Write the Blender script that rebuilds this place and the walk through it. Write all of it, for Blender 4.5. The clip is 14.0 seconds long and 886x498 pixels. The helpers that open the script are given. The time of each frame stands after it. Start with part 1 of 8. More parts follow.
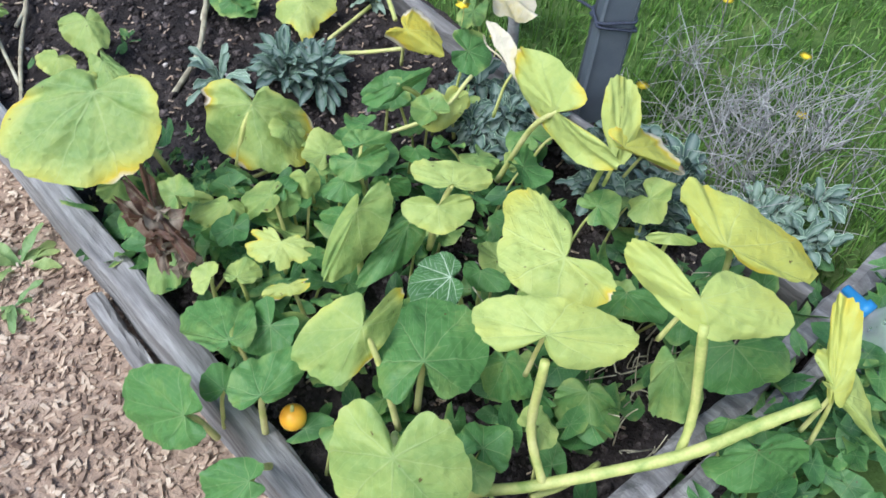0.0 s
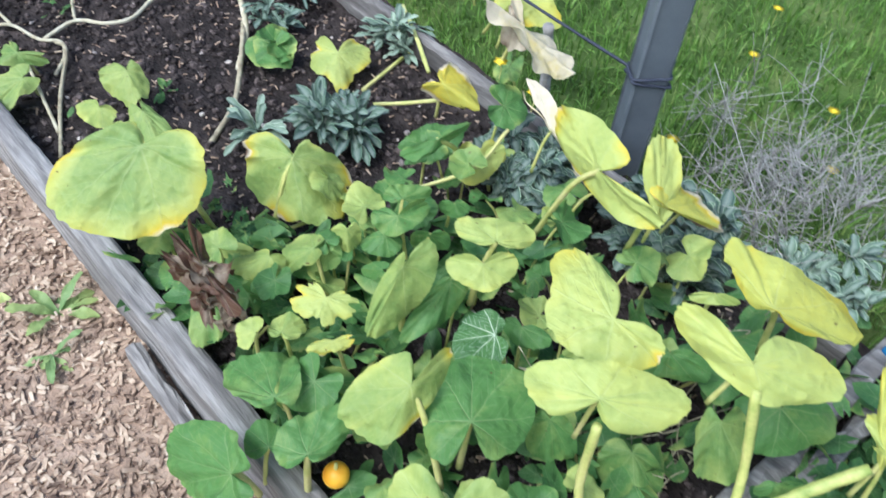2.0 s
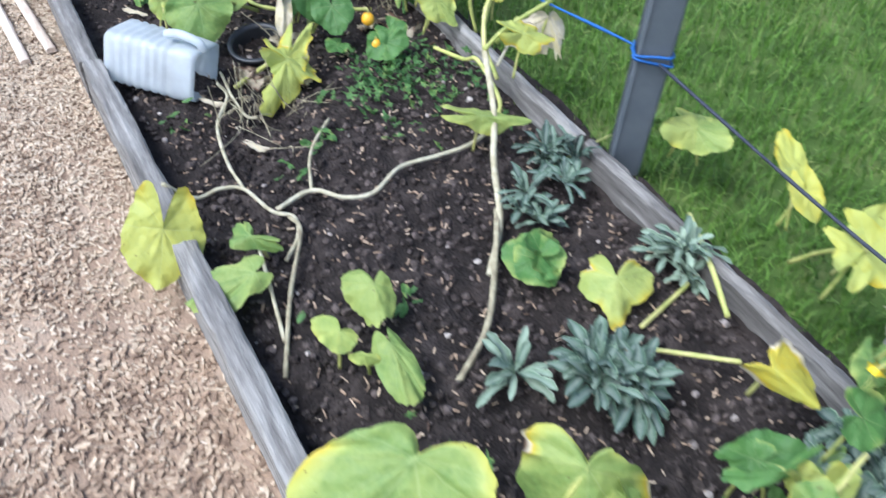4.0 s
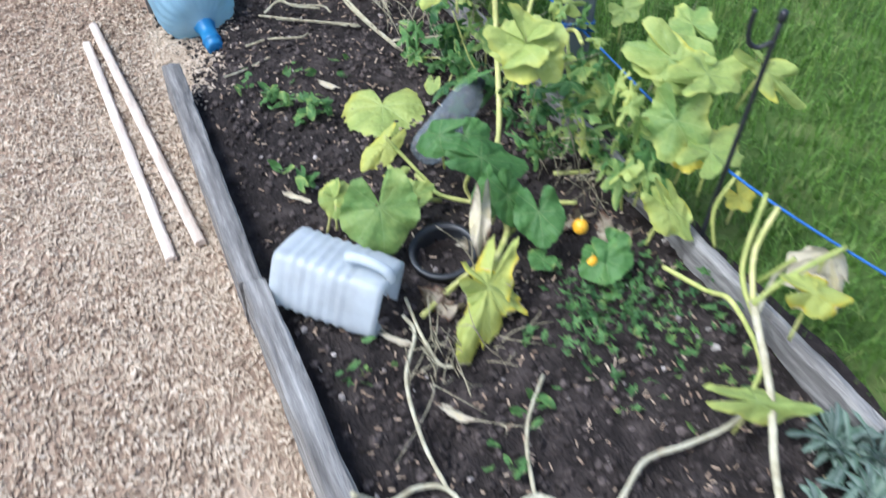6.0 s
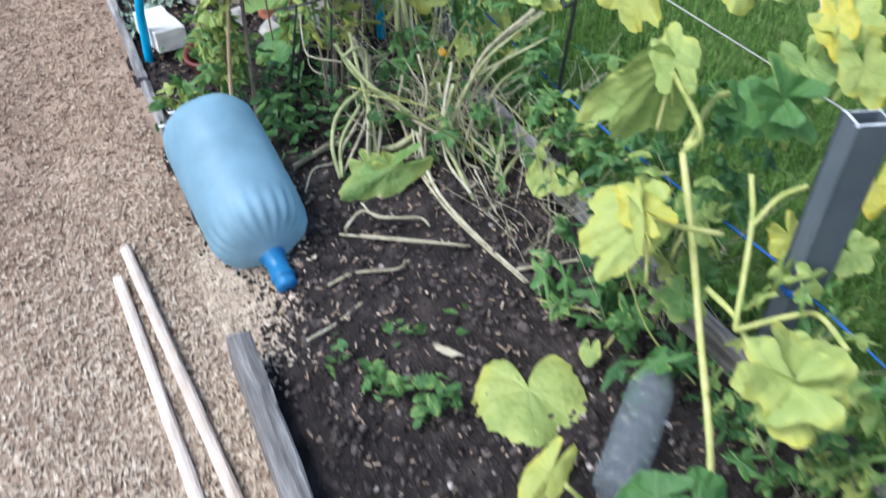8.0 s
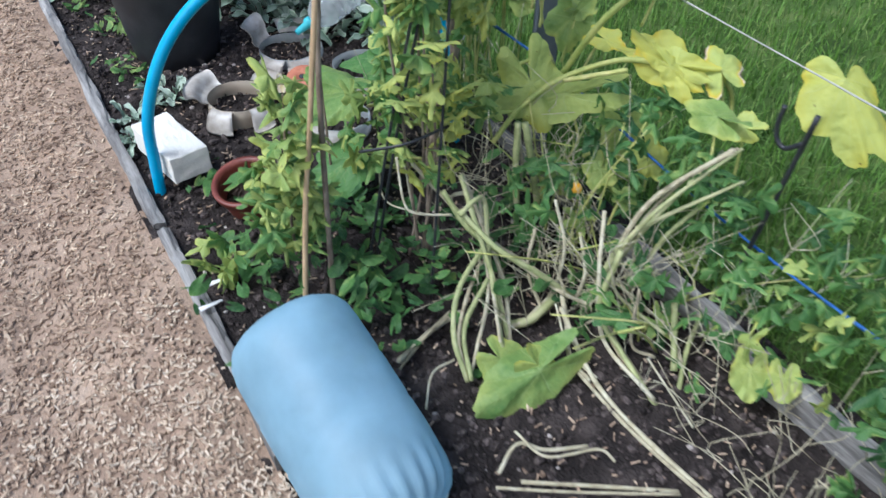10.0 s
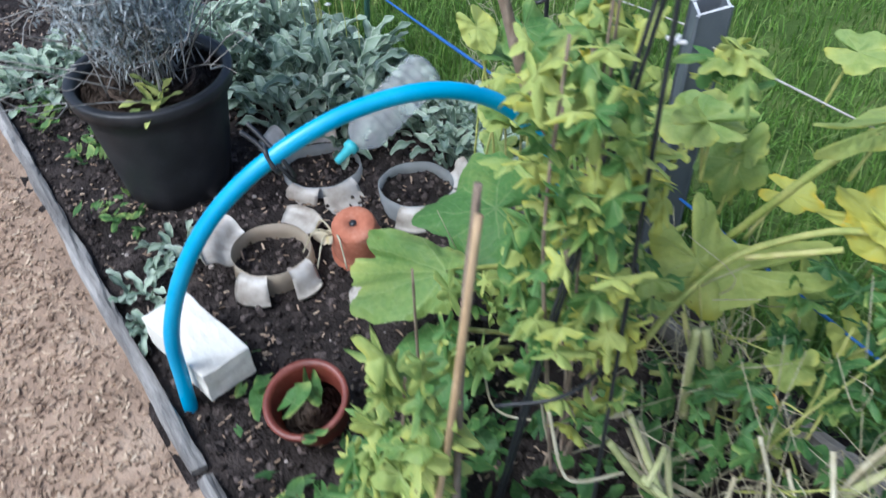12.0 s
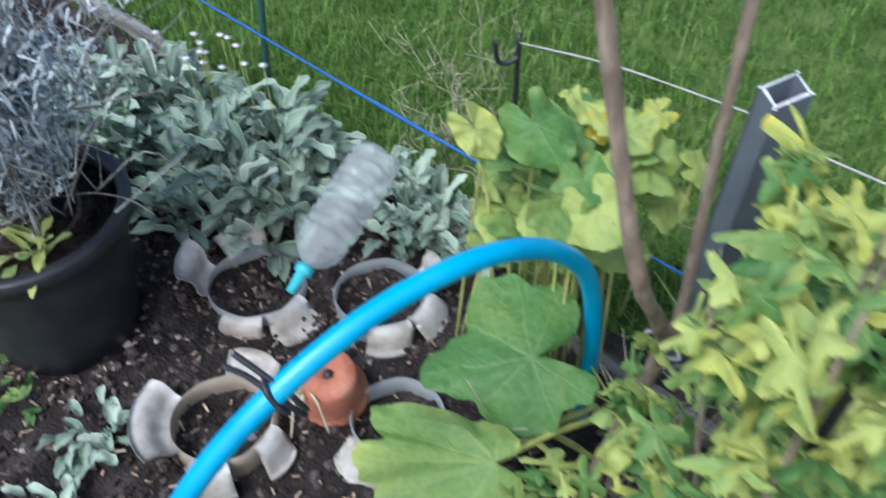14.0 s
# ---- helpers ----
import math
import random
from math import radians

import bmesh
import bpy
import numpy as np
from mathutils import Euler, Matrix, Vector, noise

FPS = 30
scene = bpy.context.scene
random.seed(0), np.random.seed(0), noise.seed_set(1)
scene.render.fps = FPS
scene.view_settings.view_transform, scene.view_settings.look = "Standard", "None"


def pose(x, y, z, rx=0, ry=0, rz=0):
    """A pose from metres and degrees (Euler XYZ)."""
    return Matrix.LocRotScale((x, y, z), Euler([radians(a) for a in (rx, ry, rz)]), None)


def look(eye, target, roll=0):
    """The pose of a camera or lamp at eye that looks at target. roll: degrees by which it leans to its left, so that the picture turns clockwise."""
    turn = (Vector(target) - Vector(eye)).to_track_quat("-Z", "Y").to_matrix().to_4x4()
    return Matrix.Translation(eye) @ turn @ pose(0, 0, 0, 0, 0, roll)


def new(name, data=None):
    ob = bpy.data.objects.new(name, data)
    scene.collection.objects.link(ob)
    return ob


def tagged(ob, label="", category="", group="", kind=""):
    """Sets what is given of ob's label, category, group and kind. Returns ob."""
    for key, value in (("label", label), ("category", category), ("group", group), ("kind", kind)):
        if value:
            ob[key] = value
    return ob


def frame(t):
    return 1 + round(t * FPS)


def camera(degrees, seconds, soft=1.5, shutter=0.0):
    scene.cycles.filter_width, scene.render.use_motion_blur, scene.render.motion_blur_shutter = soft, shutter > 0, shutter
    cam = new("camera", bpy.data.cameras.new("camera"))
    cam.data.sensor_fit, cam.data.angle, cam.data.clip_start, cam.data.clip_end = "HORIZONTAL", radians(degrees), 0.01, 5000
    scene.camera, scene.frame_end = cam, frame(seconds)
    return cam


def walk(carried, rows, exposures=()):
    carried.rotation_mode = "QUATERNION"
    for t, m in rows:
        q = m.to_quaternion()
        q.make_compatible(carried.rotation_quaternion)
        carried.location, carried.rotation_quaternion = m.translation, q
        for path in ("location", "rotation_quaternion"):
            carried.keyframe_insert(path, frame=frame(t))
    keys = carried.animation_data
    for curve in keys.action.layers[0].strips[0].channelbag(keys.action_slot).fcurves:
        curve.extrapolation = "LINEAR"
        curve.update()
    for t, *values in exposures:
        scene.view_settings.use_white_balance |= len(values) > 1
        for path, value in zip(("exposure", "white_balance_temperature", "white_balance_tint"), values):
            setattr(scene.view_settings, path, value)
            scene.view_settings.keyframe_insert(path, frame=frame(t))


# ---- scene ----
cam = camera(57.3, 14.0, shutter=0.6)
METRES, EYE, TILT, LEAN, TURN = 4.6, 1.3, -51.5, -3.55, -42.10
ROWS = [
    (0.0, 0.0, 0.0, 0.0, 0.0, 0.0, -0.0),
    (0.5, 0.0004, -0.0, 0.0025, -0.54, 0.76, 0.84),
    (1.0, -0.0021, -0.0006, 0.0036, -0.48, 1.3, 0.61),
    (1.5, -0.0067, -0.0009, 0.0051, -0.23, 1.57, 0.11),
    (2.0, -0.0139, -0.0016, 0.0077, 0.27, 2.44, -0.61),
    (2.5, -0.0235, 0.0045, 0.0185, 2.1, 4.22, -3.03),
    (3.0, -0.0374, 0.0304, 0.0472, 5.18, 5.28, -5.84),
    (5.5, -0.1699, 0.108, 0.1669, 11.26, 6.02, -11.51),
    (6.0, -0.1957, 0.1254, 0.1984, 13.03, 6.96, -12.39),
    (6.5, -0.235, 0.1457, 0.2289, 12.16, 7.27, -11.04),
    (7.0, -0.264, 0.161, 0.2514, 10.2, 8.42, -9.69),
    (7.5, -0.2958, 0.1918, 0.2958, 11.36, 8.78, -10.26),
    (8.0, -0.3238, 0.2077, 0.3257, 12.77, 9.8, -10.95),
    (8.5, -0.3718, 0.2265, 0.3563, 11.73, 10.72, -9.34),
    (11.0, -0.5186, 0.3296, 0.4841, 7.86, 7.84, -5.21),
    (11.5, -0.5356, 0.3542, 0.5206, 7.29, 8.01, -3.39),
    (12.0, -0.5496, 0.3687, 0.5428, 7.5, 7.92, -2.24),
    (12.5, -0.5774, 0.388, 0.5674, 3.76, 7.28, 1.31),
    (13.0, -0.5976, 0.4005, 0.5833, -0.97, 5.98, 5.31),
    (13.5, -0.602, 0.4168, 0.6003, -3.79, 4.27, 7.25),
    (14.0, -0.6105, 0.4317, 0.6229, -2.05, 4.86, 6.61),
]
# the picture darkens a little along the way; a cool white balance throughout
EXPOSURES = [(0.0, 0.68, 5460, 9), (3.0, 0.84, 5460, 9), (6.5, 0.72, 5460, 9), (8.5, 0.58, 5460, 9), (11.0, 0.45, 5460, 9), (14.0, 0.49, 5460, 9)]
walk(cam, [(t, pose(0, 0, EYE, TILT, LEAN, TURN) @ pose(METRES * x, METRES * y, METRES * z, 90 + pitch, roll, yaw)) for t, x, y, z, yaw, pitch, roll in ROWS], exposures=EXPOSURES)

# ---- light: a bright overcast sky with a soft, high sun ----
world = bpy.data.worlds.new("overcast_sky")
scene.world = world
world.use_nodes = True
wn = world.node_tree
sky = wn.nodes.new("ShaderNodeTexSky")
sky.sky_type = "NISHITA"
sky.sun_disc = False
sky.sun_elevation = radians(50)
sky.sun_rotation = radians(250)
sky.air_density, sky.dust_density, sky.ozone_density = 1.0, 4.0, 1.0
wn.links.new(sky.outputs[0], wn.nodes["Background"].inputs[0])
wn.nodes["Background"].inputs[1].default_value = 0.125
sun_data = bpy.data.lights.new("sun", "SUN")
sun_data.energy, sun_data.angle, sun_data.color = 2.1, radians(22), (1.0, 0.97, 0.92)
sun = new("sun", sun_data)
sun.matrix_world = look((-3.0, 1.1, 5.0), (0, 0, 0))

# ---- materials ----


def mat(name, stops, scale=20, rough=0.6, bump=0.3, detail=5, fine=120, stretch=(1, 1, 1), metal=0.0, island=0.0, objrand=0.0, coat=0.0, spec=0.5, dist=0.01):
    """A surface whose colour runs over the stops by noise at two scales; island and objrand shift it from piece to piece."""
    m = bpy.data.materials.new(name)
    m.use_nodes = True
    nt, N = m.node_tree, m.node_tree.nodes
    b = N["Principled BSDF"]
    tc = N.new("ShaderNodeTexCoord")
    mp = N.new("ShaderNodeMapping")
    mp.inputs["Scale"].default_value = stretch
    nt.links.new(tc.outputs["Object"], mp.inputs[0])
    n1, n2 = N.new("ShaderNodeTexNoise"), N.new("ShaderNodeTexNoise")
    n1.inputs["Scale"].default_value, n1.inputs["Detail"].default_value = scale, detail
    n2.inputs["Scale"].default_value, n2.inputs["Detail"].default_value = fine, 3
    nt.links.new(mp.outputs[0], n1.inputs["Vector"])
    nt.links.new(mp.outputs[0], n2.inputs["Vector"])
    mix = N.new("ShaderNodeMath")
    mix.operation = "MULTIPLY_ADD"
    nt.links.new(n2.outputs[0], mix.inputs[0])
    mix.inputs[1].default_value = 0.45
    sub = N.new("ShaderNodeMath")
    sub.operation = "MULTIPLY_ADD"
    nt.links.new(n1.outputs[0], sub.inputs[0])
    sub.inputs[1].default_value, sub.inputs[2].default_value = 1.5, -0.475
    nt.links.new(sub.outputs[0], mix.inputs[2])
    fac = mix.outputs[0]
    for amount, node, out in ((island, "ShaderNodeNewGeometry", "Random Per Island"), (objrand, "ShaderNodeObjectInfo", "Random")):
        if amount:
            g = N.new(node)
            ma = N.new("ShaderNodeMath")
            ma.operation = "MULTIPLY_ADD"
            nt.links.new(g.outputs[out], ma.inputs[0])
            ma.inputs[1].default_value = amount
            nt.links.new(fac, ma.inputs[2])
            mb = N.new("ShaderNodeMath")
            mb.operation = "SUBTRACT"
            nt.links.new(ma.outputs[0], mb.inputs[0])
            mb.inputs[1].default_value = amount / 2
            fac = mb.outputs[0]
    ramp = N.new("ShaderNodeValToRGB")
    e = ramp.color_ramp.elements
    while len(e) < len(stops):
        e.new(0.5)
    for i, c in enumerate(stops):
        e[i].position = i / max(1, len(stops) - 1)
        e[i].color = (*c, 1)
    nt.links.new(fac, ramp.inputs[0])
    nt.links.new(ramp.outputs[0], b.inputs["Base Color"])
    b.inputs["Roughness"].default_value = rough
    b.inputs["Metallic"].default_value = metal
    b.inputs["Specular IOR Level"].default_value = spec
    b.inputs["Coat Weight"].default_value = coat
    if bump:
        bp = N.new("ShaderNodeBump")
        bp.inputs["Strength"].default_value, bp.inputs["Distance"].default_value = bump, dist
        nt.links.new(mix.outputs[0], bp.inputs["Height"])
        nt.links.new(bp.outputs[0], b.inputs["Normal"])
    return m


def leaf_material(name, stops, vein_col, rough=0.5, vein_amount=0.6, glow=0.28, pucker=70, drawn=False):
    """Leaf skin: the mesh's tone picks the colour, its vein value lightens the veins; light passes through the blade."""
    m = bpy.data.materials.new(name)
    m.use_nodes = True
    nt, N = m.node_tree, m.node_tree.nodes
    b = N["Principled BSDF"]
    tone, vein = N.new("ShaderNodeAttribute"), N.new("ShaderNodeAttribute")
    tone.attribute_name, vein.attribute_name = "tone", "vein"
    tc = N.new("ShaderNodeTexCoord")
    n1, n2 = N.new("ShaderNodeTexNoise"), N.new("ShaderNodeTexNoise")
    n1.inputs["Scale"].default_value, n1.inputs["Detail"].default_value = 22, 4
    n2.inputs["Scale"].default_value, n2.inputs["Detail"].default_value = 110, 4
    nt.links.new(tc.outputs["Object"], n1.inputs["Vector"])
    nt.links.new(tc.outputs["Object"], n2.inputs["Vector"])
    a = N.new("ShaderNodeMath")
    a.operation = "MULTIPLY_ADD"
    nt.links.new(n1.outputs[0], a.inputs[0])
    a.inputs[1].default_value = 0.13
    nt.links.new(tone.outputs["Fac"], a.inputs[2])
    c = N.new("ShaderNodeMath")
    c.operation = "MULTIPLY_ADD"
    nt.links.new(n2.outputs[0], c.inputs[0])
    c.inputs[1].default_value = 0.10
    nt.links.new(a.outputs[0], c.inputs[2])
    d = N.new("ShaderNodeMath")
    d.operation = "MULTIPLY_ADD"
    nt.links.new(c.outputs[0], d.inputs[0])
    d.inputs[1].default_value, d.inputs[2].default_value = 0.8, -0.092
    ramp = N.new("ShaderNodeValToRGB")
    e = ramp.color_ramp.elements
    while len(e) < len(stops):
        e.new(0.5)
    for i, (p, col) in enumerate(stops):
        e[i].position = p * 0.8
        e[i].color = (*col, 1)
    nt.links.new(d.outputs[0], ramp.inputs[0])
    veins = vein.outputs["Fac"]
    if drawn:

        def calc(op, a, b_=None, c_=None):
            q = N.new("ShaderNodeMath")
            q.operation = op
            for sock, val in zip(q.inputs, (a, b_, c_)):
                if isinstance(val, (int, float)):
                    sock.default_value = val
                elif val is not None:
                    nt.links.new(val, sock)
            return q.outputs[0]

        lp, sep = N.new("ShaderNodeAttribute"), N.new("ShaderNodeSeparateXYZ")
        lp.attribute_name = "lp"
        nt.links.new(lp.outputs["Vector"], sep.inputs[0])
        ang = calc("ARCTAN2", sep.outputs[1], sep.outputs[0])
        rad = calc("SQRT", calc("MULTIPLY_ADD", sep.outputs[0], sep.outputs[0], calc("MULTIPLY", sep.outputs[1], sep.outputs[1])))
        wob = calc("MULTIPLY_ADD", n1.outputs[0], 0.30, calc("ADD", ang, -0.15))
        off = calc("MULTIPLY", calc("PINGPONG", wob, 0.39), rad)
        main = calc("SUBTRACT", 1.0, calc("MINIMUM", 1.0, calc("DIVIDE", off, calc("MULTIPLY_ADD", rad, -0.014, 0.024))))
        along = calc("MULTIPLY_ADD", off, -1.1, rad)
        rib = calc("PINGPONG", calc("MULTIPLY_ADD", n1.outputs[0], 0.06, along), 0.065)
        side = calc("MULTIPLY", 0.5, calc("SUBTRACT", 1.0, calc("MINIMUM", 1.0, calc("DIVIDE", rib, 0.011))))
        veins = calc("MAXIMUM", main, side)
    vm = N.new("ShaderNodeMath")
    vm.operation = "MULTIPLY"
    nt.links.new(veins, vm.inputs[0])
    vm.inputs[1].default_value = vein_amount
    mx = N.new("ShaderNodeMix")
    mx.data_type = "RGBA"
    nt.links.new(vm.outputs[0], mx.inputs[0])
    nt.links.new(ramp.outputs[0], mx.inputs[6])
    mx.inputs[7].default_value = (*vein_col, 1)
    nt.links.new(mx.outputs[2], b.inputs["Base Color"])
    b.inputs["Roughness"].default_value = rough
    b.inputs["Specular IOR Level"].default_value = 0.35
    bp = N.new("ShaderNodeBump")
    bp.inputs["Strength"].default_value, bp.inputs["Distance"].default_value = 0.35, 0.004
    bh = N.new("ShaderNodeMath")
    bh.operation = "MULTIPLY_ADD"
    nt.links.new(veins, bh.inputs[0])
    bh.inputs[1].default_value = -0.5
    nt.links.new(n2.outputs[0], bh.inputs[2])
    nt.links.new(bh.outputs[0], bp.inputs["Height"])
    nt.links.new(bp.outputs[0], b.inputs["Normal"])
    vo = N.new("ShaderNodeTexVoronoi")
    vo.feature = "SMOOTH_F1"
    vo.inputs["Scale"].default_value = pucker
    warp = N.new("ShaderNodeMix")
    warp.data_type = "VECTOR"
    warp.inputs[0].default_value = 0.02
    nt.links.new(tc.outputs["Object"], warp.inputs[4])
    nt.links.new(n1.outputs["Color"], warp.inputs[5])
    nt.links.new(warp.outputs[1], vo.inputs["Vector"])
    bp2 = N.new("ShaderNodeBump")
    bp2.inputs["Strength"].default_value, bp2.inputs["Distance"].default_value = 0.6, 0.006
    bp2.invert = True
    nt.links.new(vo.outputs["Distance"], bp2.inputs["Height"])
    nt.links.new(bp.outputs[0], bp2.inputs["Normal"])
    nt.links.new(bp2.outputs[0], b.inputs["Normal"])
    n3 = N.new("ShaderNodeTexNoise")
    n3.inputs["Scale"].default_value, n3.inputs["Detail"].default_value = 75, 2
    nt.links.new(tc.outputs["Object"], n3.inputs["Vector"])
    sp = N.new("ShaderNodeMapRange")
    sp.inputs[1].default_value, sp.inputs[2].default_value, sp.inputs[3].default_value, sp.inputs[4].default_value = 0.735, 0.77, 0.0, 0.8
    nt.links.new(n3.outputs[0], sp.inputs[0])
    mz = N.new("ShaderNodeMix")
    mz.data_type = "RGBA"
    nt.links.new(sp.outputs[0], mz.inputs[0])
    nt.links.new(mx.outputs[2], mz.inputs[6])
    mz.inputs[7].default_value = (0.10, 0.055, 0.02, 1)
    mx = mz
    nt.links.new(mx.outputs[2], b.inputs["Base Color"])
    tr = N.new("ShaderNodeBsdfTranslucent")
    nt.links.new(mx.outputs[2], tr.inputs[0])
    ms = N.new("ShaderNodeMixShader")
    ms.inputs[0].default_value = glow
    nt.links.new(b.outputs[0], ms.inputs[1])
    nt.links.new(tr.outputs[0], ms.inputs[2])
    nt.links.new(ms.outputs[0], N["Material Output"].inputs[0])
    return m


TONES = [(0.0, (0.028, 0.095, 0.032)), (0.25, (0.105, 0.238, 0.060)), (0.5, (0.455, 0.525, 0.145)), (0.68, (0.54, 0.54, 0.10)), (0.85, (0.66, 0.52, 0.04)), (1.0, (0.70, 0.63, 0.47)), (1.25, (0.10, 0.05, 0.03))]
M_LEAF = leaf_material("squash_leaf", TONES, (0.50, 0.58, 0.28), vein_amount=0.24, drawn=True)
M_VARIEG = leaf_material("veined_squash_leaf", TONES, (0.62, 0.72, 0.55), vein_amount=0.9, drawn=True)
M_SILVER = leaf_material("silver_leaf", [(0.0, (0.035, 0.075, 0.06)), (0.3, (0.105, 0.175, 0.115)), (0.6, (0.30, 0.40, 0.28)), (1.0, (0.62, 0.69, 0.60))], (0.66, 0.72, 0.66), rough=0.85, vein_amount=0.5, glow=0.1)
M_LAVENDER = leaf_material("lavender_leaf", [(0.0, (0.15, 0.18, 0.18)), (0.4, (0.34, 0.39, 0.40)), (1.0, (0.60, 0.65, 0.66))], (0.5, 0.55, 0.6), rough=0.85, vein_amount=0.2, glow=0.15)
M_GRASS = leaf_material("grass_blade", [(0.0, (0.04, 0.10, 0.014)), (0.35, (0.11, 0.21, 0.032)), (0.7, (0.18, 0.34, 0.06)), (1.0, (0.40, 0.38, 0.16))], (0.3, 0.4, 0.1), glow=0.3)
M_STEM = mat("squash_stem", [(0.22, 0.30, 0.06), (0.45, 0.47, 0.14), (0.62, 0.58, 0.26)], 30, 0.55, 0.3, fine=200, objrand=0.4, dist=0.003)
M_PALESTEM = mat("pale_squash_stem", [(0.17, 0.20, 0.075), (0.34, 0.37, 0.16), (0.50, 0.49, 0.28)], 30, 0.6, 0.3, fine=200, objrand=0.5, dist=0.003)
M_DRYVINE = mat("dry_vine", [(0.20, 0.17, 0.11), (0.42, 0.38, 0.25), (0.58, 0.56, 0.42)], 40, 0.8, 0.5, objrand=0.5, dist=0.004)
M_TWIG = mat("dead_twig", [(0.13, 0.12, 0.11), (0.30, 0.29, 0.27), (0.46, 0.46, 0.43)], 40, 0.9, 0.4, island=0.7, dist=0.003)
M_BOARD = mat("weathered_board", [(0.05, 0.045, 0.04), (0.175, 0.166, 0.155), (0.40, 0.39, 0.365)], 9, 0.85, 0.6, detail=8, fine=60, stretch=(6, 0.5, 6), objrand=0.25, dist=0.006)
M_SOIL = mat("garden_soil", [(0.007, 0.0055, 0.005), (0.031, 0.025, 0.0228), (0.092, 0.075, 0.068)], 14, 0.95, 1.0, detail=9, fine=140, spec=0.2, dist=0.02)
M_CLOD = mat("soil_clod", [(0.010, 0.008, 0.0075), (0.053, 0.043, 0.039), (0.155, 0.126, 0.115)], 60, 0.95, 0.8, island=0.6, spec=0.2)
M_STONE = mat("pale_pebble", [(0.16, 0.14, 0.13), (0.34, 0.30, 0.27), (0.55, 0.50, 0.45)], 60, 0.8, 0.4, island=0.8)
M_PATH = mat("trodden_sawdust", [(0.15, 0.10, 0.070), (0.34, 0.248, 0.178), (0.51, 0.40, 0.30)], 7, 0.95, 1.0, detail=9, fine=160, spec=0.2, dist=0.012)
M_CHIP = mat("wood_chip", [(0.125, 0.083, 0.060), (0.37, 0.270, 0.188), (0.60, 0.485, 0.355)], 30, 0.9, 0.4, island=0.62, spec=0.2, dist=0.003)
M_SAWDUST = mat("pale_sawdust", [(0.36, 0.275, 0.195), (0.55, 0.45, 0.335), (0.70, 0.60, 0.47)], 30, 0.9, 0.4, island=0.55, spec=0.2, dist=0.003)
M_TURF = mat("turf", [(0.022, 0.042, 0.009), (0.07, 0.12, 0.026), (0.17, 0.20, 0.07)], 5, 0.95, 0.8, detail=9, fine=90, spec=0.2)
M_POST = mat("grey_post_plastic", [(0.075, 0.09, 0.105), (0.105, 0.125, 0.145), (0.15, 0.17, 0.19)], 12, 0.5, 0.15, detail=6, fine=300, dist=0.002)
M_POSTEND = mat("sawn_post_rim", [(0.45, 0.47, 0.48), (0.68, 0.70, 0.70)], 60, 0.6, 0.2)
M_DARK = mat("black_plastic", [(0.010, 0.011, 0.013), (0.022, 0.024, 0.028), (0.045, 0.047, 0.05)], 14, 0.42, 0.12, detail=7, fine=220, dist=0.002)
M_BLUEROPE = mat("blue_cord", [(0.01, 0.06, 0.24), (0.03, 0.16, 0.50)], 200, 0.6, 0.6, dist=0.002)
M_DARKROPE = mat("dark_cord", [(0.012, 0.016, 0.03), (0.05, 0.06, 0.09)], 200, 0.7, 0.6, dist=0.002)
M_WHITEROPE = mat("pale_string", [(0.30, 0.30, 0.27), (0.52, 0.52, 0.47)], 200, 0.8, 0.5, dist=0.002)
M_PIPE = mat("blue_water_pipe", [(0.01, 0.28, 0.55), (0.02, 0.37, 0.65), (0.06, 0.46, 0.72)], 8, 0.32, 0.05, fine=260, dist=0.001)
M_BLOCK = mat("white_block", [(0.52, 0.50, 0.44), (0.72, 0.70, 0.63), (0.78, 0.76, 0.69)], 10, 0.9, 0.5, detail=8, fine=180, dist=0.003)
M_TERRA = mat("terracotta", [(0.24, 0.075, 0.04), (0.42, 0.15, 0.085), (0.58, 0.30, 0.21)], 18, 0.85, 0.3, detail=7, dist=0.003)
M_REDPOT = mat("brown_pot_plastic", [(0.09, 0.020, 0.013), (0.17, 0.042, 0.028), (0.27, 0.10, 0.075)], 14, 0.4, 0.15, detail=6, dist=0.002)
M_STICK = mat("stripped_stick", [(0.42, 0.33, 0.25), (0.60, 0.50, 0.41), (0.72, 0.64, 0.55)], 12, 0.8, 0.4, stretch=(4, 1, 4), objrand=0.3, dist=0.004)
M_BARK = mat("brown_branch", [(0.09, 0.065, 0.048), (0.25, 0.19, 0.14), (0.42, 0.35, 0.27)], 34, 0.9, 0.7, detail=8, fine=120, stretch=(2, 2, 0.6), dist=0.006)
M_BAMBOO = mat("garden_cane", [(0.25, 0.17, 0.09), (0.45, 0.32, 0.18), (0.58, 0.44, 0.27)], 15, 0.6, 0.3, stretch=(3, 3, 0.6), dist=0.003)
M_YELLOW = mat("yellow_petal", [(0.75, 0.52, 0.01), (0.85, 0.68, 0.03)], 60, 0.6, 0.2)
M_WHITE = mat("white_petal", [(0.7, 0.7, 0.66), (0.85, 0.85, 0.82)], 60, 0.7, 0.2)
M_ORANGE = mat("orange_squash_skin", [(0.70, 0.28, 0.01), (0.82, 0.42, 0.02), (0.88, 0.56, 0.05)], 12, 0.35, 0.1)
M_CARD = mat("white_label_plastic", [(0.62, 0.62, 0.60), (0.78, 0.78, 0.76)], 40, 0.5, 0.1)
M_CYAN = mat("turquoise_plastic", [(0.05, 0.38, 0.45), (0.10, 0.52, 0.58)], 20, 0.35, 0.05)


